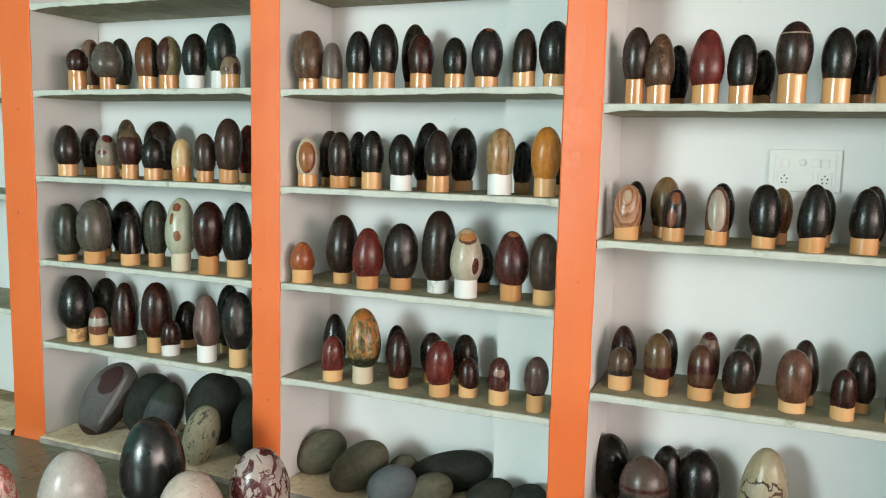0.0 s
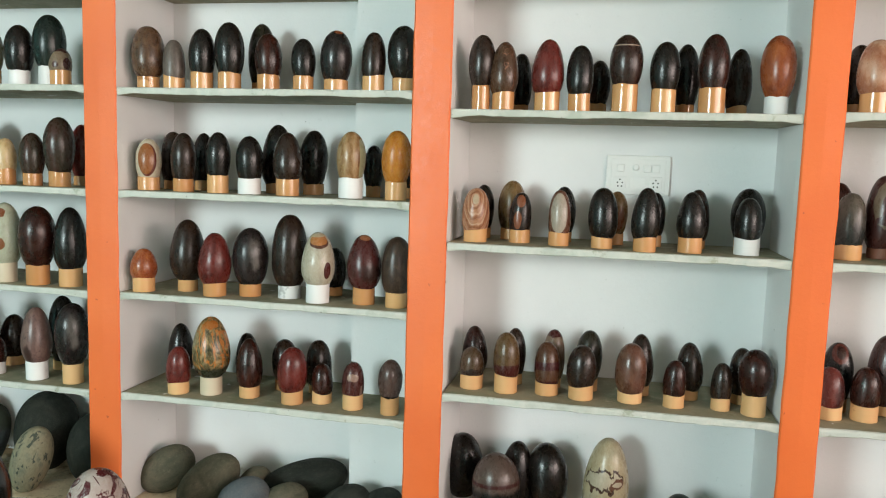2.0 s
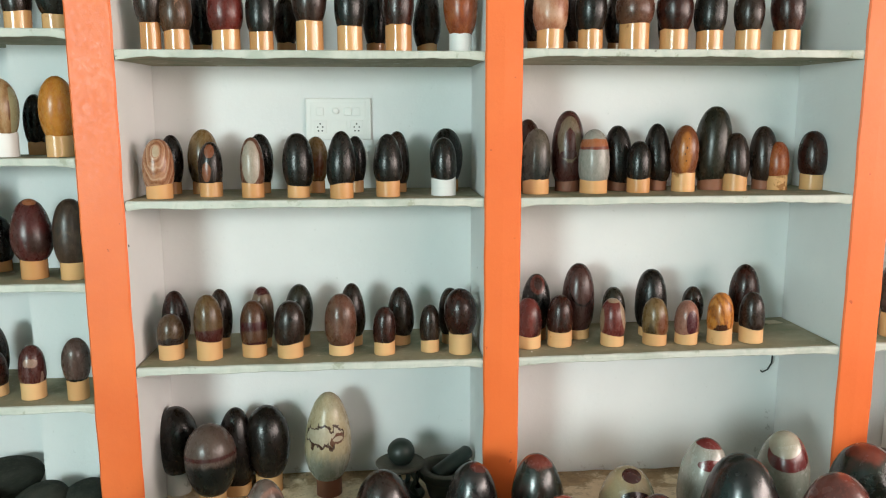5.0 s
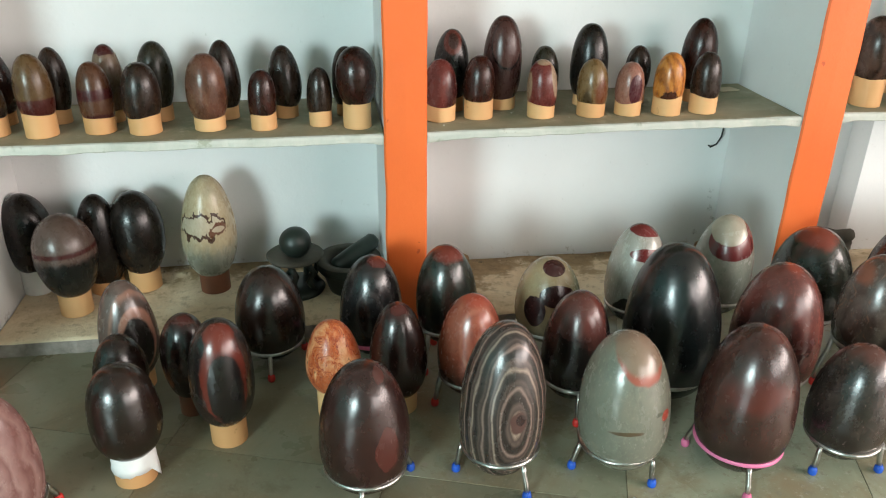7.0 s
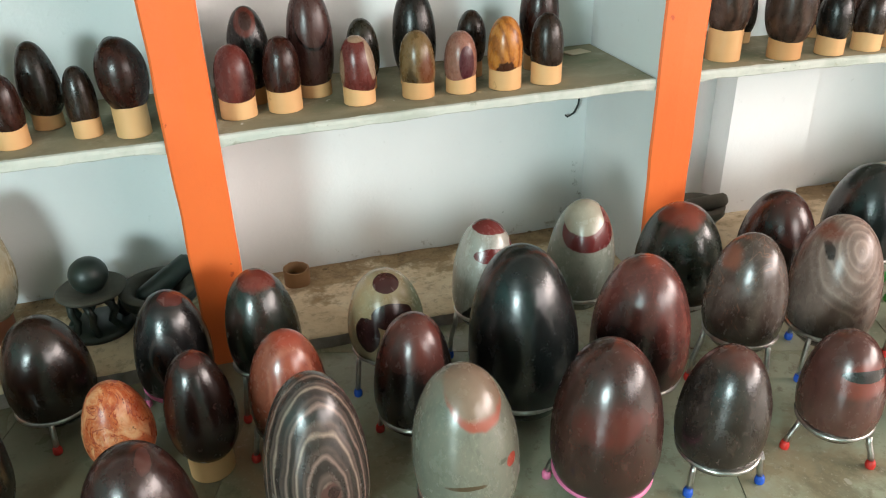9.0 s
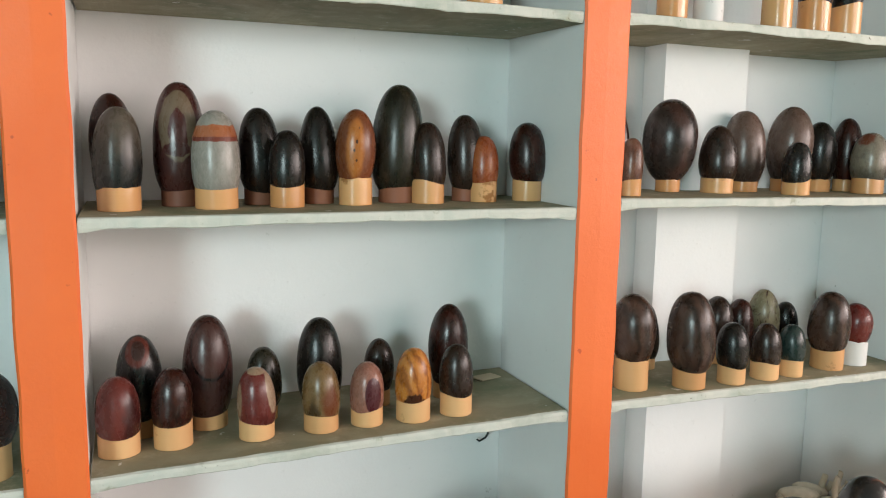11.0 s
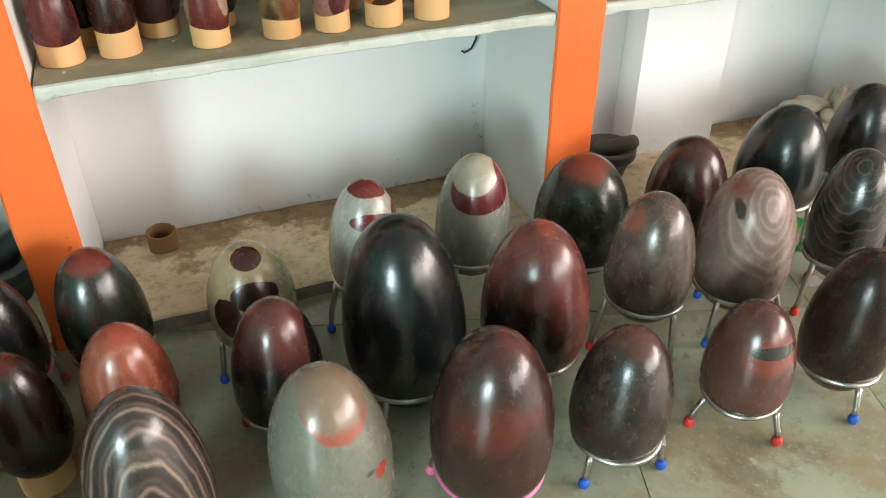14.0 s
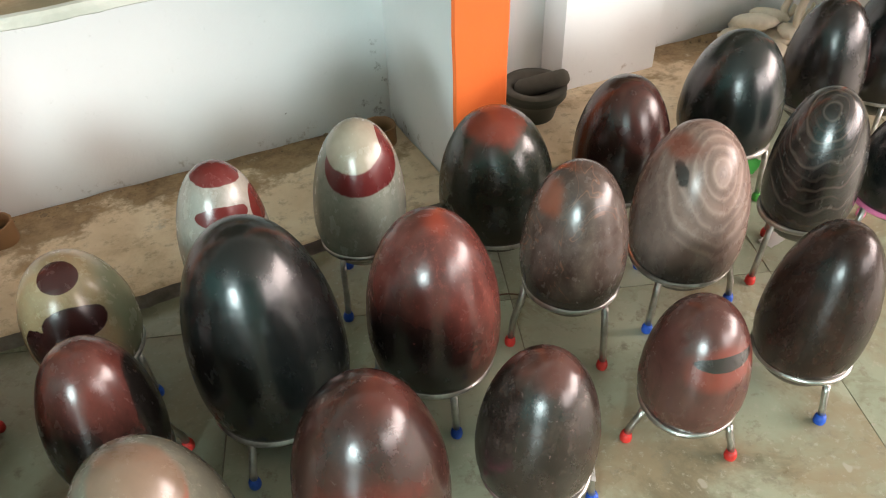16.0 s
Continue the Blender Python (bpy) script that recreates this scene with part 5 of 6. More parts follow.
perch(-1.589, 2.454, 1.143, 0.104, 0.219, 0.024, 0.051, 0.073, "mossmaroon", "kraft")
perch(-1.608, 2.600, 1.143, 0.081, 0.220, 0.005, 0.036, 0.060, "maroon", "kraft")
# bay 1, second shelf
perch(-2.403, 2.433, 0.791, 0.112, 0.230, 0.009, 0.037, 0.076, "greenstripe", "kraft")
perch(-2.384, 2.600, 0.791, 0.100, 0.252, 0.006, 0.036, 0.074, "coal", "kraft")
perch(-2.251, 2.431, 0.791, 0.138, 0.221, 0.039, 0.059, 0.084, "greyolive", "kraft")
perch(-2.250, 2.600, 0.791, 0.124, 0.241, 0.006, 0.036, 0.091, "coal", "kraft")
perch(-2.093, 2.465, 0.791, 0.089, 0.208, 0.006, 0.047, 0.077, "streaked", "kraft")
perch(-2.101, 2.600, 0.791, 0.087, 0.252, 0.006, 0.036, 0.065, "coal", "kraft")
perch(-1.978, 2.490, 0.791, 0.098, 0.238, 0.028, 0.054, 0.065, "mossgrey", "kraft")
perch(-1.818, 2.450, 0.791, 0.118, 0.239, 0.048, 0.072, 0.076, "sagerust", "cream")
perch(-1.674, 2.438, 0.791, 0.125, 0.232, 0.048, 0.071, 0.079, "maroondark", "kraft")
perch(-1.547, 2.447, 0.791, 0.110, 0.242, 0.039, 0.070, 0.078, "coal", "kraft")
# bay 1, first shelf
perch(-2.399, 2.464, 0.439, 0.148, 0.238, 0.045, 0.062, 0.083, "coal", "kraft")
perch(-2.372, 2.600, 0.439, 0.116, 0.249, 0.006, 0.036, 0.086, "moss", "kraft")
perch(-2.272, 2.459, 0.439, 0.078, 0.142, 0.016, 0.061, 0.077, "stripeband", "kraft")
perch(-2.152, 2.485, 0.439, 0.106, 0.264, 0.006, 0.047, 0.090, "maroondark", "white")
perch(-1.974, 2.477, 0.439, 0.123, 0.239, 0.047, 0.071, 0.079, "maroondark", "kraft")
perch(-1.889, 2.462, 0.439, 0.079, 0.129, 0.012, 0.057, 0.083, "maroondark", "white")
perch(-1.923, 2.600, 0.439, 0.106, 0.183, 0.011, 0.036, 0.079, "umber", "kraft")
perch(-1.699, 2.451, 0.439, 0.104, 0.220, 0.044, 0.073, 0.076, "pinkmauve", "white")
perch(-1.704, 2.600, 0.439, 0.103, 0.275, 0.006, 0.036, 0.076, "coal", "kraft")
perch(-1.544, 2.445, 0.439, 0.120, 0.237, 0.053, 0.072, 0.070, "greysmear", "kraft")
# bay 2, top shelf
perch(-1.237, 2.455, 1.486, 0.108, 0.182, 0.027, 0.047, 0.071, "tanbrown", "kraft")
perch(-1.141, 2.455, 1.486, 0.073, 0.158, 0.006, 0.052, 0.070, "slate", "kraft")
perch(-1.039, 2.457, 1.486, 0.086, 0.181, 0.019, 0.056, 0.073, "coal", "kraft")
perch(-0.940, 2.459, 1.486, 0.097, 0.198, 0.023, 0.057, 0.076, "coal", "kraft")
perch(-0.891, 2.600, 1.486, 0.092, 0.234, 0.006, 0.037, 0.068, "moss", "kraft")
perch(-0.801, 2.459, 1.486, 0.088, 0.169, 0.015, 0.050, 0.075, "maroondark", "kraft")
perch(-0.678, 2.456, 1.486, 0.079, 0.150, 0.017, 0.047, 0.067, "coal", "kraft")
perch(-0.568, 2.461, 1.486, 0.102, 0.185, 0.008, 0.037, 0.077, "coaltip", "kraft")
perch(-0.441, 2.458, 1.486, 0.077, 0.172, 0.014, 0.054, 0.069, "umber", "kraft")
perch(-0.342, 2.458, 1.486, 0.103, 0.185, 0.021, 0.042, 0.068, "coal", "kraft")
# bay 2, third shelf
perch(-1.239, 2.455, 1.144, 0.085, 0.163, 0.013, 0.045, 0.072, "heart", "kraft")
perch(-1.234, 2.600, 1.144, 0.084, 0.198, 0.008, 0.037, 0.063, "umber", "kraft")
perch(-1.108, 2.455, 1.144, 0.084, 0.190, 0.008, 0.043, 0.069, "umber", "kraft")
perch(-1.114, 2.600, 1.144, 0.083, 0.195, 0.009, 0.037, 0.062, "coal", "kraft")
perch(-0.981, 2.457, 1.144, 0.083, 0.182, 0.021, 0.060, 0.072, "coal", "kraft")
perch(-0.867, 2.459, 1.144, 0.090, 0.176, 0.017, 0.053, 0.077, "coal", "white")
perch(-0.829, 2.600, 1.144, 0.110, 0.233, 0.006, 0.037, 0.081, "coal", "kraft")
perch(-0.731, 2.460, 1.144, 0.096, 0.177, 0.031, 0.060, 0.076, "umber", "kraft")
perch(-0.695, 2.600, 1.144, 0.096, 0.21, 0.012, 0.037, 0.071, "coal", "kraft")
perch(-0.512, 2.462, 1.144, 0.094, 0.182, 0.034, 0.067, 0.078, "grainwood", "white")
perch(-0.478, 2.600, 1.144, 0.067, 0.164, 0.013, 0.037, 0.050, "coal", "kraft")
perch(-0.358, 2.458, 1.144, 0.096, 0.187, 0.035, 0.059, 0.070, "amber", "kraft")
perch(-0.356, 2.600, 1.144, 0.058, 0.142, 0.016, 0.037, 0.044, "coal", "kraft")
# bay 2, second shelf
perch(-1.248, 2.433, 0.795, 0.088, 0.121, 0.027, 0.051, 0.075, "rust", "kraft")
perch(-1.118, 2.498, 0.795, 0.120, 0.225, 0.025, 0.044, 0.069, "umber", "kraft")
perch(-0.986, 2.444, 0.795, 0.109, 0.193, 0.021, 0.048, 0.079, "maroon", "kraft")
perch(-0.875, 2.486, 0.795, 0.121, 0.211, 0.022, 0.043, 0.075, "greysmear", "kraft")
perch(-0.736, 2.496, 0.795, 0.120, 0.257, 0.027, 0.052, 0.075, "umber", "white")
perch(-0.617, 2.453, 0.795, 0.109, 0.192, 0.042, 0.066, 0.076, "sandpatch", "white")
perch(-0.614, 2.600, 0.795, 0.081, 0.152, 0.015, 0.037, 0.060, "coal", "kraft")
perch(-0.466, 2.481, 0.795, 0.112, 0.191, 0.039, 0.058, 0.072, "maroontip", "kraft")
perch(-0.349, 2.463, 0.795, 0.098, 0.202, 0.029, 0.057, 0.071, "roughumber", "kraft")
# bay 2, first shelf
perch(-1.206, 2.600, 0.442, 0.091, 0.200, 0.008, 0.036, 0.067, "coal", "kraft")
perch(-1.125, 2.445, 0.442, 0.082, 0.154, 0.009, 0.044, 0.073, "maroon", "kraft")
perch(-1.014, 2.471, 0.442, 0.128, 0.224, 0.047, 0.067, 0.077, "ornate", "cream")
perch(-0.940, 2.600, 0.442, 0.085, 0.181, 0.011, 0.036, 0.063, "coal", "kraft")
perch(-0.872, 2.476, 0.442, 0.089, 0.190, 0.014, 0.046, 0.070, "maroondark", "kraft")
perch(-0.795, 2.600, 0.441, 0.092, 0.168, 0.013, 0.036, 0.068, "umber", "kraft")
perch(-0.705, 2.455, 0.441, 0.099, 0.166, 0.027, 0.049, 0.071, "maroon", "kraft")
perch(-0.666, 2.600, 0.441, 0.091, 0.176, 0.012, 0.036, 0.067, "umber", "kraft")
perch(-0.612, 2.493, 0.441, 0.072, 0.124, 0.010, 0.049, 0.071, "maroondark", "kraft")
perch(-0.491, 2.463, 0.441, 0.074, 0.142, 0.016, 0.054, 0.069, "capped", "kraft")
perch(-0.357, 2.444, 0.441, 0.080, 0.146, 0.036, 0.058, 0.061, "grainend", "kraft")
# bay 3, third shelf
perch(-0.091, 2.452, 1.433, 0.081, 0.174, 0.055, 0.075, 0.056, "umber", "kraft")
perch(-0.022, 2.459, 1.433, 0.088, 0.180, 0.029, 0.059, 0.069, "veined", "kraft")
perch(0.015, 2.600, 1.433, 0.070, 0.184, 0.010, 0.037, 0.052, "coal", "kraft")
perch(0.112, 2.462, 1.433, 0.098, 0.186, 0.031, 0.060, 0.076, "maroon", "kraft")
perch(0.209, 2.457, 1.433, 0.080, 0.168, 0.030, 0.061, 0.065, "coal", "kraft")
perch(0.262, 2.600, 1.433, 0.073, 0.159, 0.014, 0.036, 0.054, "umber", "kraft")
perch(0.343, 2.462, 1.433, 0.097, 0.174, 0.056, 0.083, 0.075, "ringline", "kraft")
perch(0.455, 2.460, 1.433, 0.086, 0.173, 0.036, 0.069, 0.071, "coal", "kraft")
perch(0.528, 2.600, 1.433, 0.079, 0.217, 0.006, 0.036, 0.059, "coal", "kraft")
perch(0.592, 2.463, 1.433, 0.089, 0.198, 0.033, 0.075, 0.077, "maroondark", "kraft")
perch(0.682, 2.600, 1.433, 0.082, 0.201, 0.008, 0.036, 0.061, "umber", "kraft")
perch(0.768, 2.456, 1.433, 0.098, 0.196, 0.030, 0.051, 0.064, "rust", "white")
# bay 3, second shelf
perch(-0.095, 2.462, 1.024, 0.086, 0.158, 0.011, 0.045, 0.074, "peachswirl", "kraft")
perch(-0.092, 2.600, 1.024, 0.068, 0.164, 0.013, 0.036, 0.050, "coal", "kraft")
perch(0.001, 2.600, 1.024, 0.090, 0.183, 0.011, 0.036, 0.067, "olive", "kraft")
perch(0.042, 2.502, 1.024, 0.069, 0.153, 0.006, 0.042, 0.068, "patchorange", "kraft")
perch(0.167, 2.469, 1.024, 0.068, 0.166, 0.006, 0.043, 0.067, "heartgrey", "kraft")
perch(0.173, 2.600, 1.024, 0.075, 0.167, 0.013, 0.036, 0.055, "coal", "kraft")
perch(0.299, 2.459, 1.024, 0.088, 0.167, 0.017, 0.042, 0.066, "coal", "kraft")
perch(0.338, 2.600, 1.024, 0.074, 0.157, 0.014, 0.036, 0.055, "olive", "kraft")
perch(0.424, 2.422, 1.024, 0.083, 0.177, 0.013, 0.046, 0.068, "coal", "kraft")
perch(0.460, 2.600, 1.024, 0.063, 0.158, 0.014, 0.036, 0.047, "coal", "kraft")
perch(0.557, 2.457, 1.024, 0.084, 0.160, 0.021, 0.050, 0.069, "coal", "kraft")
perch(0.590, 2.600, 1.024, 0.070, 0.174, 0.012, 0.036, 0.052, "umber", "kraft")
perch(0.721, 2.479, 1.024, 0.077, 0.155, 0.014, 0.055, 0.072, "coal", "white")
perch(0.739, 2.600, 1.024, 0.102, 0.185, 0.010, 0.036, 0.075, "coal", "kraft")
# bay 3, first shelf
perch(-0.100, 2.570, 0.546, 0.084, 0.171, 0.012, 0.037, 0.063, "maroondark", "kraft")
perch(-0.093, 2.478, 0.546, 0.079, 0.116, 0.017, 0.049, 0.075, "halfdark", "kraft")
perch(0.021, 2.465, 0.546, 0.083, 0.166, 0.026, 0.066, 0.075, "olivemaroon", "kraft")
perch(0.037, 2.570, 0.546, 0.068, 0.174, 0.012, 0.037, 0.051, "umber", "kraft")
perch(0.150, 2.483, 0.546, 0.080, 0.162, 0.006, 0.048, 0.076, "maroonband", "kraft")
perch(0.163, 2.570, 0.546, 0.072, 0.180, 0.011, 0.037, 0.053, "maroontop", "kraft")
perch(0.258, 2.466, 0.546, 0.091, 0.150, 0.019, 0.048, 0.076, "umber", "kraft")
perch(0.276, 2.570, 0.546, 0.086, 0.187, 0.010, 0.037, 0.064, "moss", "kraft")
perch(0.409, 2.479, 0.546, 0.096, 0.171, 0.013, 0.040, 0.074, "rosebrown", "kraft")
perch(0.440, 2.570, 0.546, 0.083, 0.187, 0.010, 0.037, 0.062, "umber", "kraft")
perch(0.540, 2.467, 0.546, 0.068, 0.139, 0.006, 0.049, 0.070, "maroondark", "kraft")
perch(0.592, 2.570, 0.546, 0.084, 0.168, 0.013, 0.037, 0.062, "umber", "kraft")
perch(0.679, 2.483, 0.546, 0.062, 0.138, 0.006, 0.046, 0.068, "umber", "kraft")
perch(0.749, 2.570, 0.546, 0.074, 0.163, 0.013, 0.037, 0.055, "umber", "kraft")
perch(0.770, 2.458, 0.546, 0.100, 0.155, 0.043, 0.063, 0.071, "maroondark", "kraft")
# bay 3, bottom ledge
perch(-0.140, 2.637, 0.040, 0.139, 0.236, 0.055, 0.073, 0.079, "coal", "white")
perch(0.052, 2.620, 0.040, 0.124, 0.284, 0.006, 0.037, 0.091, "coal", "kraft")
perch(-0.002, 2.501, 0.040, 0.156, 0.234, 0.048, 0.064, 0.083, "greytop2", "kraft")
perch(0.156, 2.622, 0.040, 0.142, 0.250, 0.041, 0.062, 0.085, "coal", "kraft")
perch(0.354, 2.585, 0.040, 0.148, 0.307, 0.038, 0.060, 0.081, "sandvein", "dark")
# bay 4, third shelf
perch(1.019, 2.600, 1.442, 0.081, 0.204, 0.008, 0.036, 0.060, "umber", "kraft")
perch(1.029, 2.463, 1.442, 0.101, 0.171, 0.034, 0.062, 0.079, "peachband", "kraft")
perch(1.146, 2.600, 1.442, 0.088, 0.203, 0.008, 0.036, 0.065, "umber", "kraft")
perch(1.146, 2.459, 1.442, 0.090, 0.162, 0.029, 0.057, 0.072, "coal", "kraft")
perch(1.271, 2.600, 1.442, 0.084, 0.178, 0.011, 0.036, 0.062, "umber", "kraft")
perch(1.277, 2.464, 1.442, 0.109, 0.161, 0.052, 0.077, 0.085, "rosebrown", "kraft")
# bay 4, third shelf further
perch(1.395, 2.461, 1.442, 0.103, 0.161, 0.034, 0.059, 0.079, "maroondark", "kraft")
# bay 4, third shelf, far end
perch(1.504, 2.463, 1.442, 0.093, 0.167, 0.034, 0.059, 0.075, "coal", "kraft")
perch(1.620, 2.463, 1.442, 0.087, 0.151, 0.034, 0.059, 0.070, "umber", "kraft")
perch(1.738, 2.463, 1.442, 0.096, 0.172, 0.034, 0.059, 0.077, "maroondark", "kraft")
perch(1.440, 2.600, 1.442, 0.087, 0.192, 0.008, 0.036, 0.063, "coal", "kraft")
perch(1.559, 2.600, 1.442, 0.083, 0.187, 0.008, 0.036, 0.060, "umber", "kraft")
# bay 4, second shelf
# back-row rings here take the red-brown card, which also carries the shade behind
perch(0.996, 2.590, 1.023, 0.086, 0.217, 0.006, 0.036, 0.064, "maroondark", "dark")
perch(1.004, 2.511, 1.023, 0.089, 0.189, 0.006, 0.045, 0.081, "greytop", "kraft")
perch(1.121, 2.590, 1.023, 0.103, 0.243, 0.006, 0.036, 0.077, "tanpattern", "dark")
perch(1.184, 2.516, 1.023, 0.094, 0.187, 0.006, 0.048, 0.083, "greyband", "kraft")
perch(1.281, 2.590, 1.023, 0.088, 0.194, 0.009, 0.036, 0.065, "coal", "dark")
perch(1.325, 2.518, 1.023, 0.074, 0.146, 0.011, 0.061, 0.081, "coal", "kraft")
perch(1.407, 2.590, 1.023, 0.088, 0.201, 0.008, 0.036, 0.066, "coal", "dark")
perch(1.477, 2.543, 1.023, 0.085, 0.182, 0.022, 0.058, 0.072, "amberspot", "kraft")
perch(1.588, 2.590, 1.023, 0.116, 0.256, 0.006, 0.036, 0.086, "moss", "dark")
perch(1.647, 2.550, 1.023, 0.081, 0.169, 0.011, 0.057, 0.077, "umber", "kraft")
perch(1.756, 2.590, 1.023, 0.085, 0.191, 0.009, 0.036, 0.063, "umber", "dark")
perch(1.789, 2.560, 1.023, 0.070, 0.136, 0.016, 0.058, 0.069, "rust", "kraft")
perch(1.907, 2.565, 1.023, 0.089, 0.155, 0.030, 0.054, 0.069, "maroondark", "kraft")
# bay 4, first shelf
perch(1.026, 2.580, 0.548, 0.090, 0.204, 0.008, 0.037, 0.067, "redtip", "kraft")
perch(0.985, 2.492, 0.548, 0.083, 0.146, 0.008, 0.057, 0.083, "maroonpink", "kraft")
perch(1.163, 2.580, 0.550, 0.103, 0.236, 0.006, 0.037, 0.076, "maroonring", "kraft")
perch(1.086, 2.497, 0.549, 0.080, 0.143, 0.016, 0.065, 0.083, "maroondark", "kraft")
perch(1.281, 2.580, 0.551, 0.075, 0.145, 0.016, 0.037, 0.056, "moss", "kraft")
perch(1.249, 2.482, 0.551, 0.078, 0.142, 0.005, 0.048, 0.076, "maroonpatch", "kraft")
perch(1.404, 2.580, 0.552, 0.101, 0.210, 0.007, 0.036, 0.075, "coal", "kraft")
perch(1.383, 2.477, 0.552, 0.080, 0.141, 0.005, 0.044, 0.076, "olive", "kraft")
perch(1.544, 2.580, 0.554, 0.069, 0.138, 0.017, 0.036, 0.051, "umber", "kraft")
perch(1.483, 2.473, 0.553, 0.074, 0.130, 0.006, 0.049, 0.075, "heartmaroon", "kraft")
perch(1.586, 2.462, 0.554, 0.080, 0.145, 0.015, 0.051, 0.074, "tiger", "kraft")
perch(1.716, 2.580, 0.555, 0.094, 0.219, 0.005, 0.036, 0.070, "maroondark", "kraft")
perch(1.689, 2.464, 0.555, 0.077, 0.144, 0.014, 0.053, 0.073, "umber", "kraft")
# bay 5, second shelf
perch(2.184, 2.600, 1.039, 0.062, 0.204, 0.007, 0.036, 0.046, "maroondark", "kraft")
perch(2.122, 2.453, 1.040, 0.058, 0.128, 0.008, 0.048, 0.058, "rosebrown", "kraft")
perch(2.338, 2.590, 1.038, 0.139, 0.219, 0.021, 0.032, 0.064, "stripedark", "kraft")
perch(2.469, 2.554, 1.036, 0.098, 0.169, 0.008, 0.043, 0.084, "umber", "kraft")
perch(2.595, 2.600, 1.035, 0.114, 0.214, 0.006, 0.036, 0.085, "taupe", "kraft")
perch(2.761, 2.600, 1.033, 0.121, 0.232, 0.006, 0.035, 0.089, "taupe", "kraft")
perch(2.660, 2.472, 1.034, 0.074, 0.133, 0.005, 0.045, 0.073, "coal", "kraft")
perch(2.875, 2.600, 1.032, 0.095, 0.190, 0.009, 0.035, 0.070, "coal", "kraft")
perch(2.982, 2.600, 1.031, 0.084, 0.207, 0.006, 0.035, 0.062, "maroondark", "kraft")
perch(2.955, 2.498, 1.032, 0.098, 0.154, 0.016, 0.047, 0.084, "greytan", "kraft")
# bay 5, third shelf
perch(2.215, 2.453, 1.447, 0.089, 0.132, 0.062, 0.085, 0.072, "umber", "kraft")
perch(2.319, 2.451, 1.446, 0.083, 0.161, 0.038, 0.071, 0.071, "coal", "white")
perch(2.531, 2.451, 1.446, 0.081, 0.181, 0.042, 0.086, 0.074, "coal", "kraft")
perch(2.653, 2.451, 1.445, 0.089, 0.191, 0.040, 0.083, 0.079, "umber", "kraft")
perch(2.760, 2.449, 1.445, 0.085, 0.193, 0.042, 0.084, 0.075, "coal", "kraft")
# bay 5, first shelf
perch(2.163, 2.466, 0.561, 0.110, 0.189, 0.048, 0.076, 0.082, "grainbrown", "kraft")
perch(2.309, 2.600, 0.558, 0.061, 0.164, 0.013, 0.036, 0.045, "coal", "kraft")
perch(2.315, 2.433, 0.558, 0.119, 0.214, 0.028, 0.052, 0.080, "grainbrown", "kraft")
perch(2.542, 2.600, 0.554, 0.091, 0.177, 0.011, 0.036, 0.067, "umber", "kraft")
perch(2.447, 2.429, 0.556, 0.083, 0.134, 0.023, 0.049, 0.070, "coal", "kraft")
perch(2.622, 2.600, 0.552, 0.080, 0.164, 0.013, 0.035, 0.059, "maroondark", "kraft")
perch(2.568, 2.439, 0.553, 0.079, 0.132, 0.014, 0.050, 0.075, "umber", "kraft")
perch(2.713, 2.600, 0.550, 0.089, 0.193, 0.008, 0.035, 0.067, "tanmark", "kraft")
perch(2.658, 2.439, 0.551, 0.071, 0.117, 0.021, 0.047, 0.064, "mossblue", "kraft")
perch(2.798, 2.600, 0.549, 0.072, 0.145, 0.015, 0.035, 0.053, "coal", "kraft")
perch(2.821, 2.466, 0.548, 0.109, 0.181, 0.034, 0.063, 0.085, "grainbrown", "kraft")
perch(2.931, 2.474, 0.546, 0.088, 0.129, 0.047, 0.069, 0.071, "maroon", "white")
# tubes on the floor
perch(0.447, 1.961, 0.000, 0.133, 0.254, 0.045, 0.065, 0.077, "umberred", "kraft")
perch(0.270, 1.862, 0.000, 0.137, 0.207, 0.062, 0.081, 0.081, "umber2", "whitekraft")
perch(0.356, 2.072, 0.000, 0.109, 0.217, 0.038, 0.052, 0.057, "maroondark2", "dark")
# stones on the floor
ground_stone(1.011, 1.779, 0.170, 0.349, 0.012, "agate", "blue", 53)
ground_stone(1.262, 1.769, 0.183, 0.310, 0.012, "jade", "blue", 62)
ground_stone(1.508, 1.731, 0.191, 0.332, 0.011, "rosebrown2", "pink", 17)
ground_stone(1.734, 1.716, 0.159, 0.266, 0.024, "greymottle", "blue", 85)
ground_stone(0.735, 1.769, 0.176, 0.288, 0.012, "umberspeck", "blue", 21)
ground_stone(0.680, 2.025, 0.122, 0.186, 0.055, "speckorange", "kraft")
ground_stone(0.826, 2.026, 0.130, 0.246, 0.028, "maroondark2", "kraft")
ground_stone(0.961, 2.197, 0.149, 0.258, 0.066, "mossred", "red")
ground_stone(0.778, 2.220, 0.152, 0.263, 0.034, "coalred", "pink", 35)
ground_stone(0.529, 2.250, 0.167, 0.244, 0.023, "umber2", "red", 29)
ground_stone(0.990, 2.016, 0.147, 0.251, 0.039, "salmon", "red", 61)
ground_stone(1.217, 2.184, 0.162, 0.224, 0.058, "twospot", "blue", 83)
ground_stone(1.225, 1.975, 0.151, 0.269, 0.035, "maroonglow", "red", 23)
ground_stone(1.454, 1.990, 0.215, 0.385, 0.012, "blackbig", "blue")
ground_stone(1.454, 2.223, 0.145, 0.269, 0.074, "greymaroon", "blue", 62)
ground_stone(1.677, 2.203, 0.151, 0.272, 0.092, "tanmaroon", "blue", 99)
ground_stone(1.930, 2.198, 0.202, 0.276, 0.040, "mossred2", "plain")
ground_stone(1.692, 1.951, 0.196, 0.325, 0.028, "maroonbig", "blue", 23)
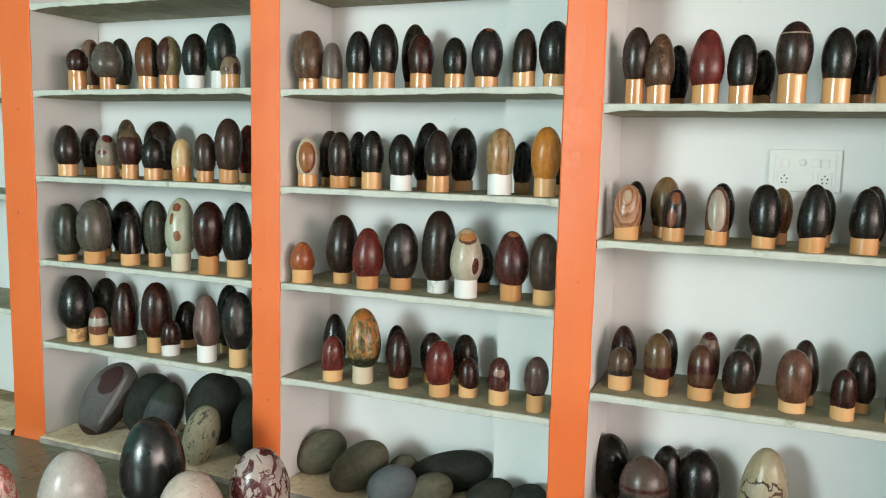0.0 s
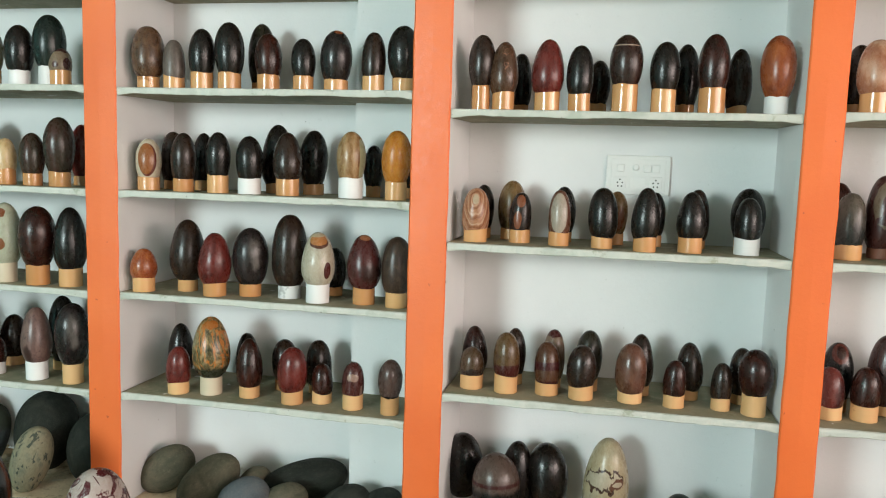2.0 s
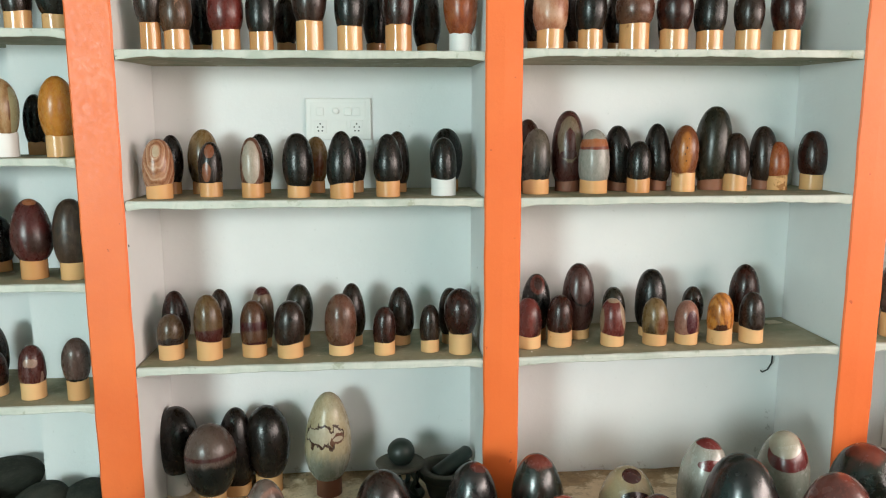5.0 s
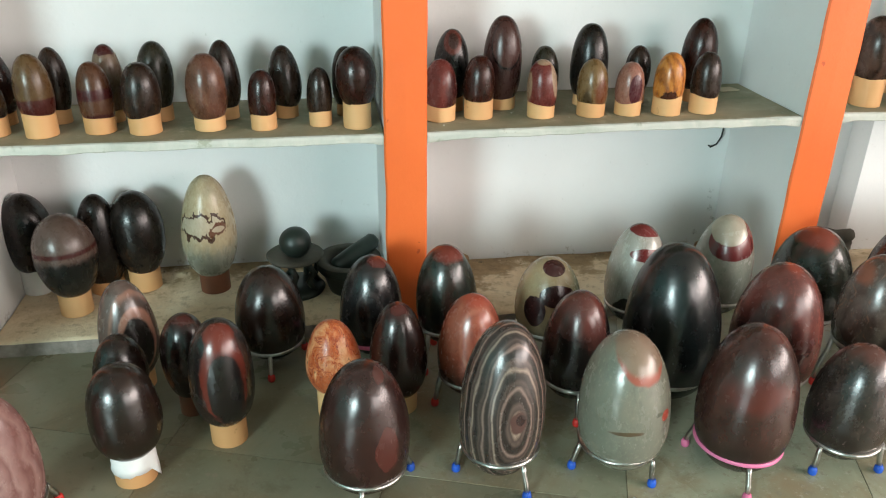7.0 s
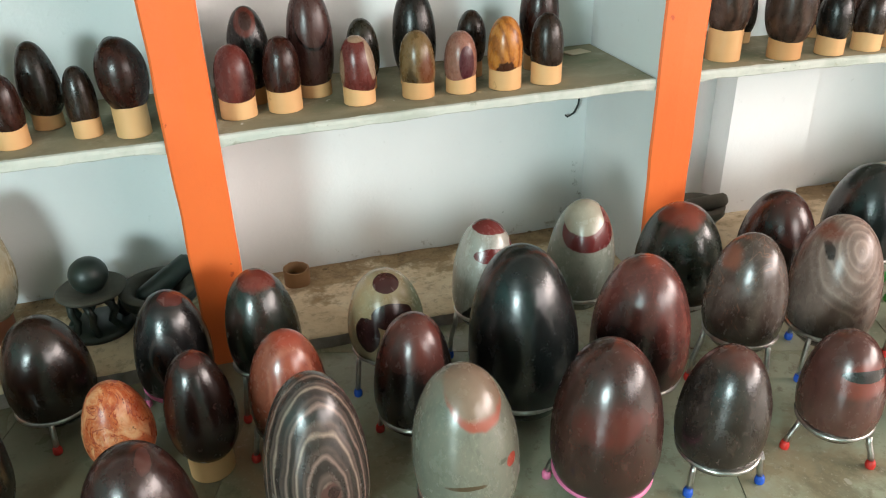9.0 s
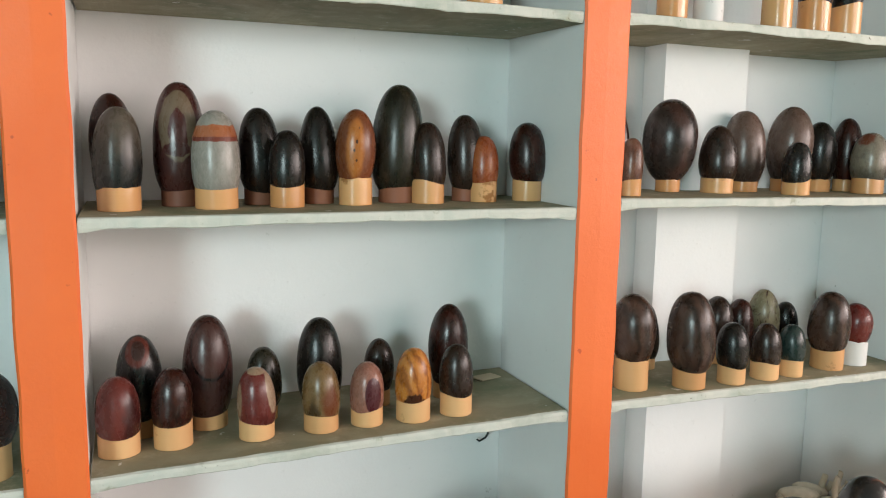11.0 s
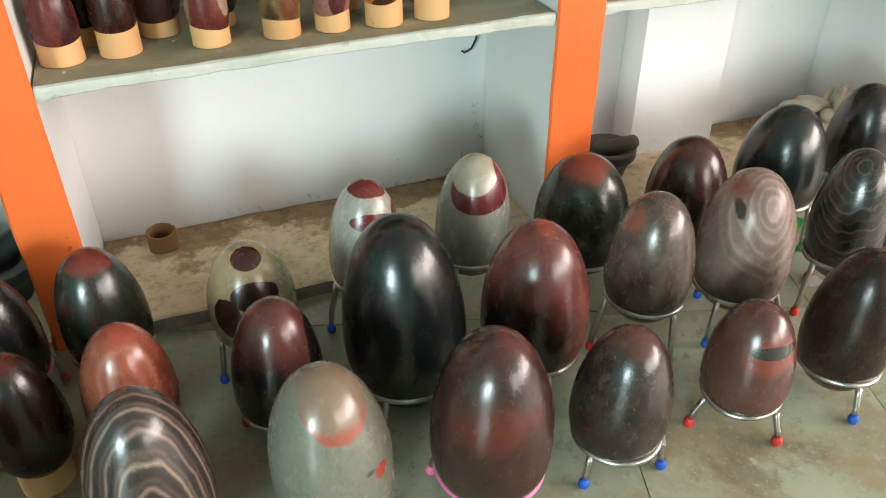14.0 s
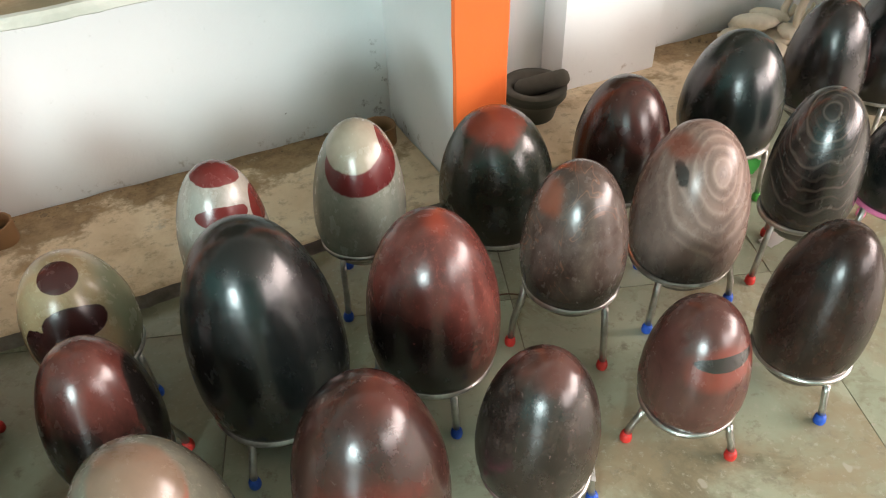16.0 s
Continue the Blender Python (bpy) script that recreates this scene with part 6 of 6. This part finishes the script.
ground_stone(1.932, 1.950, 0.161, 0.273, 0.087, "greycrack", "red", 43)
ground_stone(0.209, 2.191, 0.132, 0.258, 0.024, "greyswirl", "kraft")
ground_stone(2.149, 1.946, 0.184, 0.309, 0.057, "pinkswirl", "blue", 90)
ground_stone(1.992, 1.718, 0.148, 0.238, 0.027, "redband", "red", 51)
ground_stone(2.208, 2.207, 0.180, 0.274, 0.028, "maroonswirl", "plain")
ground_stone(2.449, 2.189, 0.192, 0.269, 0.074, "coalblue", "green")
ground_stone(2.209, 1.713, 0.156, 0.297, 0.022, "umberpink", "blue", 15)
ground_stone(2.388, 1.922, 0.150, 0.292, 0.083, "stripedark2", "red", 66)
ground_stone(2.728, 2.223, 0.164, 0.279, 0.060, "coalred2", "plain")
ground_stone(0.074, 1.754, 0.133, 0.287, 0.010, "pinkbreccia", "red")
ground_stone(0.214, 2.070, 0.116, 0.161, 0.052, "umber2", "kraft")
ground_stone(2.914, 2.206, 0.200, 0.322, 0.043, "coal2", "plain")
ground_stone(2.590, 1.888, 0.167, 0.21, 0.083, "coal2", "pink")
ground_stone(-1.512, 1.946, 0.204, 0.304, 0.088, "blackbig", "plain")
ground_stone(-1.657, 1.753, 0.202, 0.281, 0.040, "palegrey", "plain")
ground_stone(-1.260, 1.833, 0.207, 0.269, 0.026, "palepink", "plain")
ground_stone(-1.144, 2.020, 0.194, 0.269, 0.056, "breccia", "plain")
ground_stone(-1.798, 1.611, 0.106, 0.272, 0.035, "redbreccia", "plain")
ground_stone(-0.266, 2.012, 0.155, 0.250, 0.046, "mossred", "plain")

# ---- river stones on the ledges of the two left bays ----
river_stone(-2.306, 2.530, 0.172, 0.099, 0.089, 0.174, 0, 30, 38, "riverband")
river_stone(-2.153, 2.610, 0.149, 0.100, 0.090, 0.140, 0, 22, 38, "riverdark")
river_stone(-1.974, 2.500, 0.156, 0.074, 0.066, 0.147, 0, 18, 38, "riverslate")
river_stone(-1.805, 2.620, 0.172, 0.116, 0.104, 0.159, 0, 8, 38, "riverdark")
river_stone(-1.555, 2.570, 0.151, 0.097, 0.087, 0.138, 0, 10, 38, "riverdark")
river_stone(-1.712, 2.425, 0.137, 0.068, 0.061, 0.126, 0, 15, 38, "rivertan")
river_stone(-1.242, 2.560, 0.103, 0.078, 0.070, 0.108, 0, 55, 24, "rivergreen")
river_stone(-1.030, 2.480, 0.112, 0.078, 0.071, 0.124, 0, 52, 24, "rivergreen")
river_stone(-0.904, 2.580, 0.078, 0.055, 0.049, 0.072, 0, 45, 24, "rivergreen")
river_stone(-0.723, 2.620, 0.094, 0.076, 0.068, 0.160, 0, 80, 24, "riverdark")
river_stone(-0.866, 2.425, 0.090, 0.074, 0.067, 0.092, 0, 70, 24, "riverblue")
river_stone(-0.742, 2.480, 0.076, 0.060, 0.054, 0.085, 0, 75, 24, "rivergreen")
river_stone(-0.525, 2.510, 0.080, 0.064, 0.057, 0.088, 0, 72, 24, "riverdark")
river_stone(-0.410, 2.550, 0.073, 0.056, 0.050, 0.080, 0, 72, 24, "riverdark")

# ---- switch plate on the back wall of the third bay ----
plate = holder("switch_plate", pose(0.404, BACK - 0.001, 1.247), "white plastic switch and socket plate on the wall", "switch plate")
bm = bmesh.new()
box(bm, -0.104, 0.104, -0.012, 0.0, -0.066, 0.066, bevel=0.004)
part("plate", bm, PVC, plate)
bm = bmesh.new()
box(bm, -0.088, 0.088, -0.0145, -0.0122, -0.054, 0.054, bevel=0.001)
part("inner_frame", bm, PVC, plate)
for x in (-0.058, 0.030, 0.058):
    bm = bmesh.new()
    box(bm, x - 0.012, x + 0.012, -0.0185, -0.0147, 0.010, 0.036, bevel=0.002)
    part("switch", bm, PVC, plate)
bm = bmesh.new()
box(bm, -0.026, 0.026, -0.0165, -0.0147, -0.044, -0.006, bevel=0.001)
part("blank_module", bm, PVC, plate)
bm = bmesh.new()
lathe(bm, [(0, 0), (0.011, 0), (0.011, 0.005), (0.007, 0.0075), (0, 0.0075)], 20)
bmesh.ops.rotate(bm, verts=bm.verts, matrix=Matrix.Rotation(radians(90), 3, "X"))
bmesh.ops.translate(bm, verts=bm.verts, vec=(-0.008, -0.0147, 0.026))
part("dial", bm, PVC, plate)
for x in (-0.058, 0.058):
    bm = bmesh.new()
    box(bm, x - 0.020, x + 0.020, -0.0175, -0.0147, -0.046, -0.004, bevel=0.0015)
    sock = part("socket", bm, PVC, plate)
    for dx, dz in ((0, 0.010), (-0.008, 0.0), (0.008, 0.0), (-0.006, -0.012), (0.006, -0.012)):
        bm = bmesh.new()
        lathe(bm, [(0, 0), (0.0026, 0), (0.0026, 0.0006), (0, 0.0006)], 12)
        bmesh.ops.rotate(bm, verts=bm.verts, matrix=Matrix.Rotation(radians(90), 3, "X"))
        bmesh.ops.translate(bm, verts=bm.verts, vec=(x + dx, -0.0176, -0.025 + dz))
        part("pin_hole", bm, DARK, sock)

# ---- wire hook under the first shelf of the fourth bay ----
bm = bmesh.new()
rod(bm, [(0, 0, 0), (0.004, -0.02, -0.03), (0.0, -0.024, -0.06), (-0.012, -0.022, -0.085), (-0.03, -0.02, -0.094), (-0.036, -0.02, -0.088)], 0.0028, 8)
hook = new("wire_hook", mesh_of("wire_hook", bm, DARK, smooth=True))
hook.matrix_world = pose(1.898, BACK - 0.002, 0.458)
tagged(hook, "thin bent dark wire hook in the wall", "hook")

# ---- mortars, dish and ball ----


def mortar(x, y, z, R, h, turn, label, dust=None):
    top = holder("mortar", pose(x, y, z, 0, 0, turn), label, "mortar")
    bm = bmesh.new()
    lathe(bm, [(0, 0), (R * 0.62, 0), (R * 0.66, h * 0.08), (R * 0.78, h * 0.5), (R * 0.96, h * 0.72), (R, h * 0.78), (R * 0.97, h * 0.84), (R, h * 0.9), (R, h)], 40)
    part("bowl", bm, MORTAR, top, smooth=True)
    bm = bmesh.new()
    lathe(bm, [(R, h), (R * 0.98, h + 0.004), (R * 0.72, h + 0.002), (R * 0.66, h * 0.8), (R * 0.5, h * 0.45), (0, h * 0.32)], 40)
    part("rim", bm, MORTARRIM, top, "dusty rim and hollow", smooth=True)
    bm = bmesh.new()
    L = R * 1.7
    lathe(bm, [(0, 0), (R * 0.20, 0.002), (R * 0.30, 0.014), (R * 0.29, L * 0.5), (R * 0.25, L * 0.92), (R * 0.15, L * 0.985), (0, L)], 24)
    ob = new("pestle", mesh_of("pestle", bm, dust or MORTAR, smooth=True))
    ob.matrix_world = pose(x, y, z, 0, 0, turn) @ pose(-R * 0.55, 0, h * 0.62 + R * 0.16, 0, 68, 0)
    tagged(ob, "dull dark green stone pestle resting in its mortar", "pestle")


mortar(0.735, 2.54, BED, 0.092, 0.095, 30, "dark stone mortar on the cement ledge")
mortar(2.232, 2.572, BED - 0.022, 0.076, 0.082, -35, "dark green stone mortar on the cement ledge", MORTARRIM)

dish = holder("carved_dish", pose(0.585, 2.55, BED), "dark carved openwork stone dish holding a ball", "dish")
bm = bmesh.new()
lathe(bm, [(0, 0.10), (0.03, 0.095), (0.075, 0.105), (0.080, 0.112), (0.072, 0.118), (0.03, 0.108), (0, 0.106)], 36)
part("tray", bm, MORTARRIM, dish, "dusty round tray", smooth=True)
for i in range(7):
    a = 2 * math.pi * i / 7
    bm = bmesh.new()
    rod(bm, [(0.055 * math.cos(a), 0.055 * math.sin(a), 0.100), (0.062 * math.cos(a + 0.25), 0.062 * math.sin(a + 0.25), 0.07), (0.050 * math.cos(a + 0.1), 0.050 * math.sin(a + 0.1), 0.04), (0.066 * math.cos(a + 0.3), 0.066 * math.sin(a + 0.3), 0.012)], 0.009, 8)
    part("carved_rib", bm, MORTAR, dish, smooth=True)
bm = bmesh.new()
lathe(bm, [(0, 0), (0.075, 0), (0.08, 0.008), (0.07, 0.018), (0, 0.018)], 32)
part("foot_plate", bm, MORTAR, dish, smooth=True)
bm = bmesh.new()
bmesh.ops.create_uvsphere(bm, u_segments=40, v_segments=26, radius=0.044)
for v in bm.verts:
    v.co *= 1 + 0.01 * noise.noise(v.co * 40)
ball = new("stone_ball", mesh_of("stone_ball", bm, MORTAR, smooth=True))
ball.matrix_world = pose(0.588, 2.548, BED + 0.150)
tagged(ball, "dull dark stone ball resting on a carved dish", "stone ball")

# ---- loose cardboard rings ----
tube_ring(1.069, 2.655, BED - 0.027, 0.070, 0.046, "old", "lying empty on the dusty ledge")
tube_ring(1.872, 2.640, BED - 0.026, 0.075, 0.045, "old", "lying empty in the corner of the ledge")
tube_ring(0.470, 2.455, BED, 0.062, 0.022, "kraft", "lying empty on the dusty ledge")

# ---- pile of cream shells in the fifth bay ----


def shell(x, y, z, s, turn, tip):
    bm = bmesh.new()
    prof = [(0, 0), (0.5, 0.06), (0.86, 0.22), (1.0, 0.42), (0.82, 0.62), (0.45, 0.74), (0, 0.78)]
    lathe(bm, [(r * s, q * s) for r, q in prof], 56)
    for v in bm.verts:
        ang = math.atan2(v.co.y, v.co.x)
        k = 1 + 0.045 * math.sin(ang * 14) + 0.08 * noise.noise(v.co * 16 + Vector((x, y, 0)))
        v.co.x *= k
        v.co.y *= k * 0.8
    ob = new("sea_shell", mesh_of("sea_shell", bm, SHELL, smooth=True))
    ob.matrix_world = pose(x, y, z, tip, 0, turn)
    return tagged(ob, "cream ridged sea shell on the cement ledge", "shell", "sea shells")


shell(2.885, 2.625, BED - 0.026, 0.062, 20, 8)
shell(2.965, 2.660, BED - 0.024, 0.066, 70, -6)
shell(2.930, 2.550, BED - 0.024, 0.052, 120, 4)
shell(2.995, 2.585, BED - 0.022, 0.056, 200, 5)
shell(2.935, 2.620, BED + 0.016, 0.058, 150, 16)
shell(2.990, 2.630, BED + 0.020, 0.052, 300, -14)
shell(2.990, 2.555, BED + 0.014, 0.040, 40, 10)
for x, y, hgt in ((3.000, 2.545, 0.150), (3.030, 2.560, 0.155), (3.025, 2.610, 0.125)):
    bm = bmesh.new()
    rod(bm, [(0, 0, 0), (0.004, 0, hgt * 0.4), (-0.004, 0.003, hgt * 0.75), (0.001, 0, hgt * 0.95), (0.003, 0, hgt)], 0.009, 12)
    rod(bm, [(0.002, 0, hgt * 0.5), (0.018, -0.006, hgt * 0.66), (0.022, -0.008, hgt * 0.8)], 0.006, 10)
    for v in bm.verts:
        v.co += 0.006 * Vector((noise.noise(v.co * 70), noise.noise(v.co * 70 + Vector((5, 0, 0))), 0.5 * noise.noise(v.co * 70 + Vector((0, 7, 0)))))
    ob = new("coral_piece", mesh_of("coral_piece", bm, SHELL, smooth=True))
    ob.matrix_world = pose(x, y, BED - 0.030)
    tagged(ob, "cream finger of dry coral standing by the shells", "coral")

# ---- scrap of card on the first shelf of the fourth bay ----
bm = bmesh.new()
box(bm, -0.035, 0.035, -0.02, 0.02, 0, 0.003, bevel=0.0008)
scrap = new("card_scrap", mesh_of("card_scrap", bm, CREAMCARD))
scrap.matrix_world = pose(1.860, 2.665, 0.5575, 0, 3, 20)
tagged(scrap, "small scrap of pale card lying on the shelf", "card scrap")

# ---- scraps and litter ----
PAPER = make_plain("torn_white_paper", (0.78, 0.77, 0.75), 0.7, 0, 30, 0.06)
GREENFILM = make_plain("green_plastic", (0.10, 0.55, 0.12), 0.25, 0, 20, 0.15)
TWIG = make_plain("dry_twig", (0.16, 0.09, 0.05), 0.8, 0, 40, 0.3)


def paper_wrap(x, y, R, h, start, sweep, seed):
    """Torn paper stuck round a cardboard ring, with a ragged lower edge."""
    bm = bmesh.new()
    rows = []
    for k in range(31):
        u = k / 30
        a = radians(start + sweep * u)
        flap = max(0.0, 1 - abs(u - 0.80) / 0.10)
        low = h * (0.44 + 0.10 * noise.noise((u * 4, seed, 0)) + 0.04 * noise.noise((u * 19, seed, 2)) - 0.40 * flap)
        out = R + 0.0012 + 0.0015 * abs(noise.noise((u * 6, seed, 4))) + 0.006 * flap
        rows.append([bm.verts.new((r * math.cos(a), r * math.sin(a), z)) for r, z in ((out, h), (out + 0.001, h * 0.6), (out + 0.003, max(0.001, low)), (out + 0.0022, max(0.001, low)), (out - 0.0004, h * 0.6), (out - 0.0006, h))])
    for r0, r1 in zip(rows, rows[1:]):
        for k in range(6):
            bm.faces.new((r0[k], r0[(k + 1) % 6], r1[(k + 1) % 6], r1[k]))
    ob = new("paper_wrap", mesh_of("paper_wrap", bm, PAPER, smooth=True))
    ob.matrix_world = pose(x, y, 0.0)
    return tagged(ob, "torn white paper stuck round a cardboard ring", "paper scrap")


def scrap_of(name, x, y, z, w, d, turn, mat, label, category):
    bm = bmesh.new()
    grid = [[bm.verts.new((w * (i / 6 - 0.5) * (1 + 0.3 * noise.noise((i, j, x * 9))), d * (j / 4 - 0.5) * (1 + 0.3 * noise.noise((j, i, y * 9))), 0.002 + 0.006 * abs(noise.noise((i * 0.6, j * 0.6, x * 5))))) for j in range(5)] for i in range(7)]
    for i in range(6):
        for j in range(4):
            bm.faces.new((grid[i][j], grid[i + 1][j], grid[i + 1][j + 1], grid[i][j + 1]))
    bmesh.ops.solidify(bm, geom=bm.faces, thickness=0.0008)
    ob = new(name, mesh_of(name, bm, mat, smooth=True))
    ob.matrix_world = pose(x, y, z, 0, 0, turn)
    return tagged(ob, label, category)


paper_wrap(0.270, 1.862, 0.0405, 0.080, -190, 230, 3)
scrap_of("paper_scrap", 1.255, 1.647, 0.001, 0.030, 0.020, 30, PAPER, "crumpled scrap of white paper on the floor", "paper scrap")
scrap_of("paper_scrap", 1.793, 1.672, 0.066, 0.022, 0.016, 60, PAPER, "printed paper label caught on a wire stand", "paper scrap")
scrap_of("plastic_scrap", 2.425, 1.985, 0.001, 0.045, 0.030, 10, PVC, "pale plastic scrap on the stone floor", "plastic scrap")
scrap_of("plastic_scrap", 2.56, 2.20, 0.001, 0.060, 0.045, 25, GREENFILM, "green plastic wrapper on the stone floor", "plastic scrap")
scrap_of("tape", 1.953, 1.882, 0.1335, 0.026, 0.010, 20, RUBBER["pink"], "pink tape stuck on a wire stand", "tape")
bm = bmesh.new()
rod(bm, [(-0.028, 0, 0.003), (-0.008, 0.002, 0.0035), (0.012, -0.001, 0.003), (0.028, 0.001, 0.003)], 0.0016, 6)
twig = new("twig", mesh_of("twig", bm, TWIG, smooth=True))
twig.matrix_world = pose(1.905, 2.078, 0.0, 0, 0, -24)
tagged(twig, "thin dry twig lying on the floor", "twig")

# ---- dirt along the back of the ledges ----
bm = bmesh.new()
rng = random.Random(5)
for a, b in BAYS[1:6]:
    for k in range(110):
        x, y = rng.uniform(a + 0.01, b - 0.01), BACK - 0.008 - abs(rng.gauss(0, 0.022))
        s = rng.uniform(0.0008, 0.0034) * (1 if rng.random() < 0.93 else 2.0)
        vs = bmesh.ops.create_icosphere(bm, subdivisions=1, radius=s, matrix=pose(x, y, BED + (-0.031 if 0.9 < x < 3.1 else 0.002) + s * 0.3, rng.uniform(0, 90), 0, rng.uniform(0, 90)) @ Matrix.Diagonal((1.3, 1, 0.6, 1)))["verts"]
tagged(new("dirt_crumbs", mesh_of("dirt_crumbs", bm, DIRT)), "dry brown dirt crumbs along the wall", "dirt", kind="stuff")

# ---- the floor slabs, laid askew to the walls ----
bm = bmesh.new()
box(bm, -4.6, 6.65, -3.2, BACK, -0.10, -0.0013)
floor = tagged(new("floor", mesh_of("floor", bm, GROUT)), "green-grey limestone slab floor", "floor", kind="structure")


def clipped(points, axis, limit, keep_above):
    """The part of a convex polygon on one side of a line."""
    out = []
    for p, q in zip(points, points[1:] + points[:1]):
        inp, inq = (p[axis] >= limit) == keep_above, (q[axis] >= limit) == keep_above
        if inp:
            out.append(p)
        if inp != inq:
            k = (limit - p[axis]) / (q[axis] - p[axis])
            out.append((p[0] + k * (q[0] - p[0]), p[1] + k * (q[1] - p[1])))
    return out


SKEW = radians(-18)
across, along = (math.cos(SKEW), math.sin(SKEW)), (-math.sin(SKEW), math.cos(SKEW))
rng = random.Random(11)
for i in range(-13, 16):
    for j in range(-12, 8):
        u0, v0 = 0.675 + 0.489 * i, 1.954 + 0.602 * j
        gap = 0.0009 + 0.0005 * rng.random()
        ring = [(u * across[0] + v * along[0], u * across[1] + v * along[1]) for u, v in ((u0 + gap, v0 + gap), (u0 + 0.489 - gap, v0 + gap), (u0 + 0.489 - gap, v0 + 0.602 - gap), (u0 + gap, v0 + 0.602 - gap))]
        for axis, limit, above in ((0, -4.598, True), (0, 6.648, False), (1, -3.198, True), (1, BACK - 0.003, False)):
            ring = clipped(ring, axis, limit, above) if ring else ring
        if len(ring) < 3:
            continue
        cx, cy = sum(p[0] for p in ring) / len(ring), sum(p[1] for p in ring) / len(ring)
        bm = bmesh.new()
        top = [bm.verts.new((p[0] - cx, p[1] - cy, 0.0)) for p in ring]
        low = [bm.verts.new((p[0] - cx, p[1] - cy, -0.0016)) for p in ring]
        bm.faces.new(top)
        for k in range(len(ring)):
            bm.faces.new((low[k], low[(k + 1) % len(ring)], top[(k + 1) % len(ring)], top[k]))
        # slab colour darkens westward: brown dirt plus the light's falloff, painted in three steps
        slab = part("floor_slab", bm, DIMDIRTY if cx < 0.95 else (HALFDIM if cx < 1.5 else SLAB), floor)
        slab.location = (cx, cy, 0.0004 * rng.randrange(3))
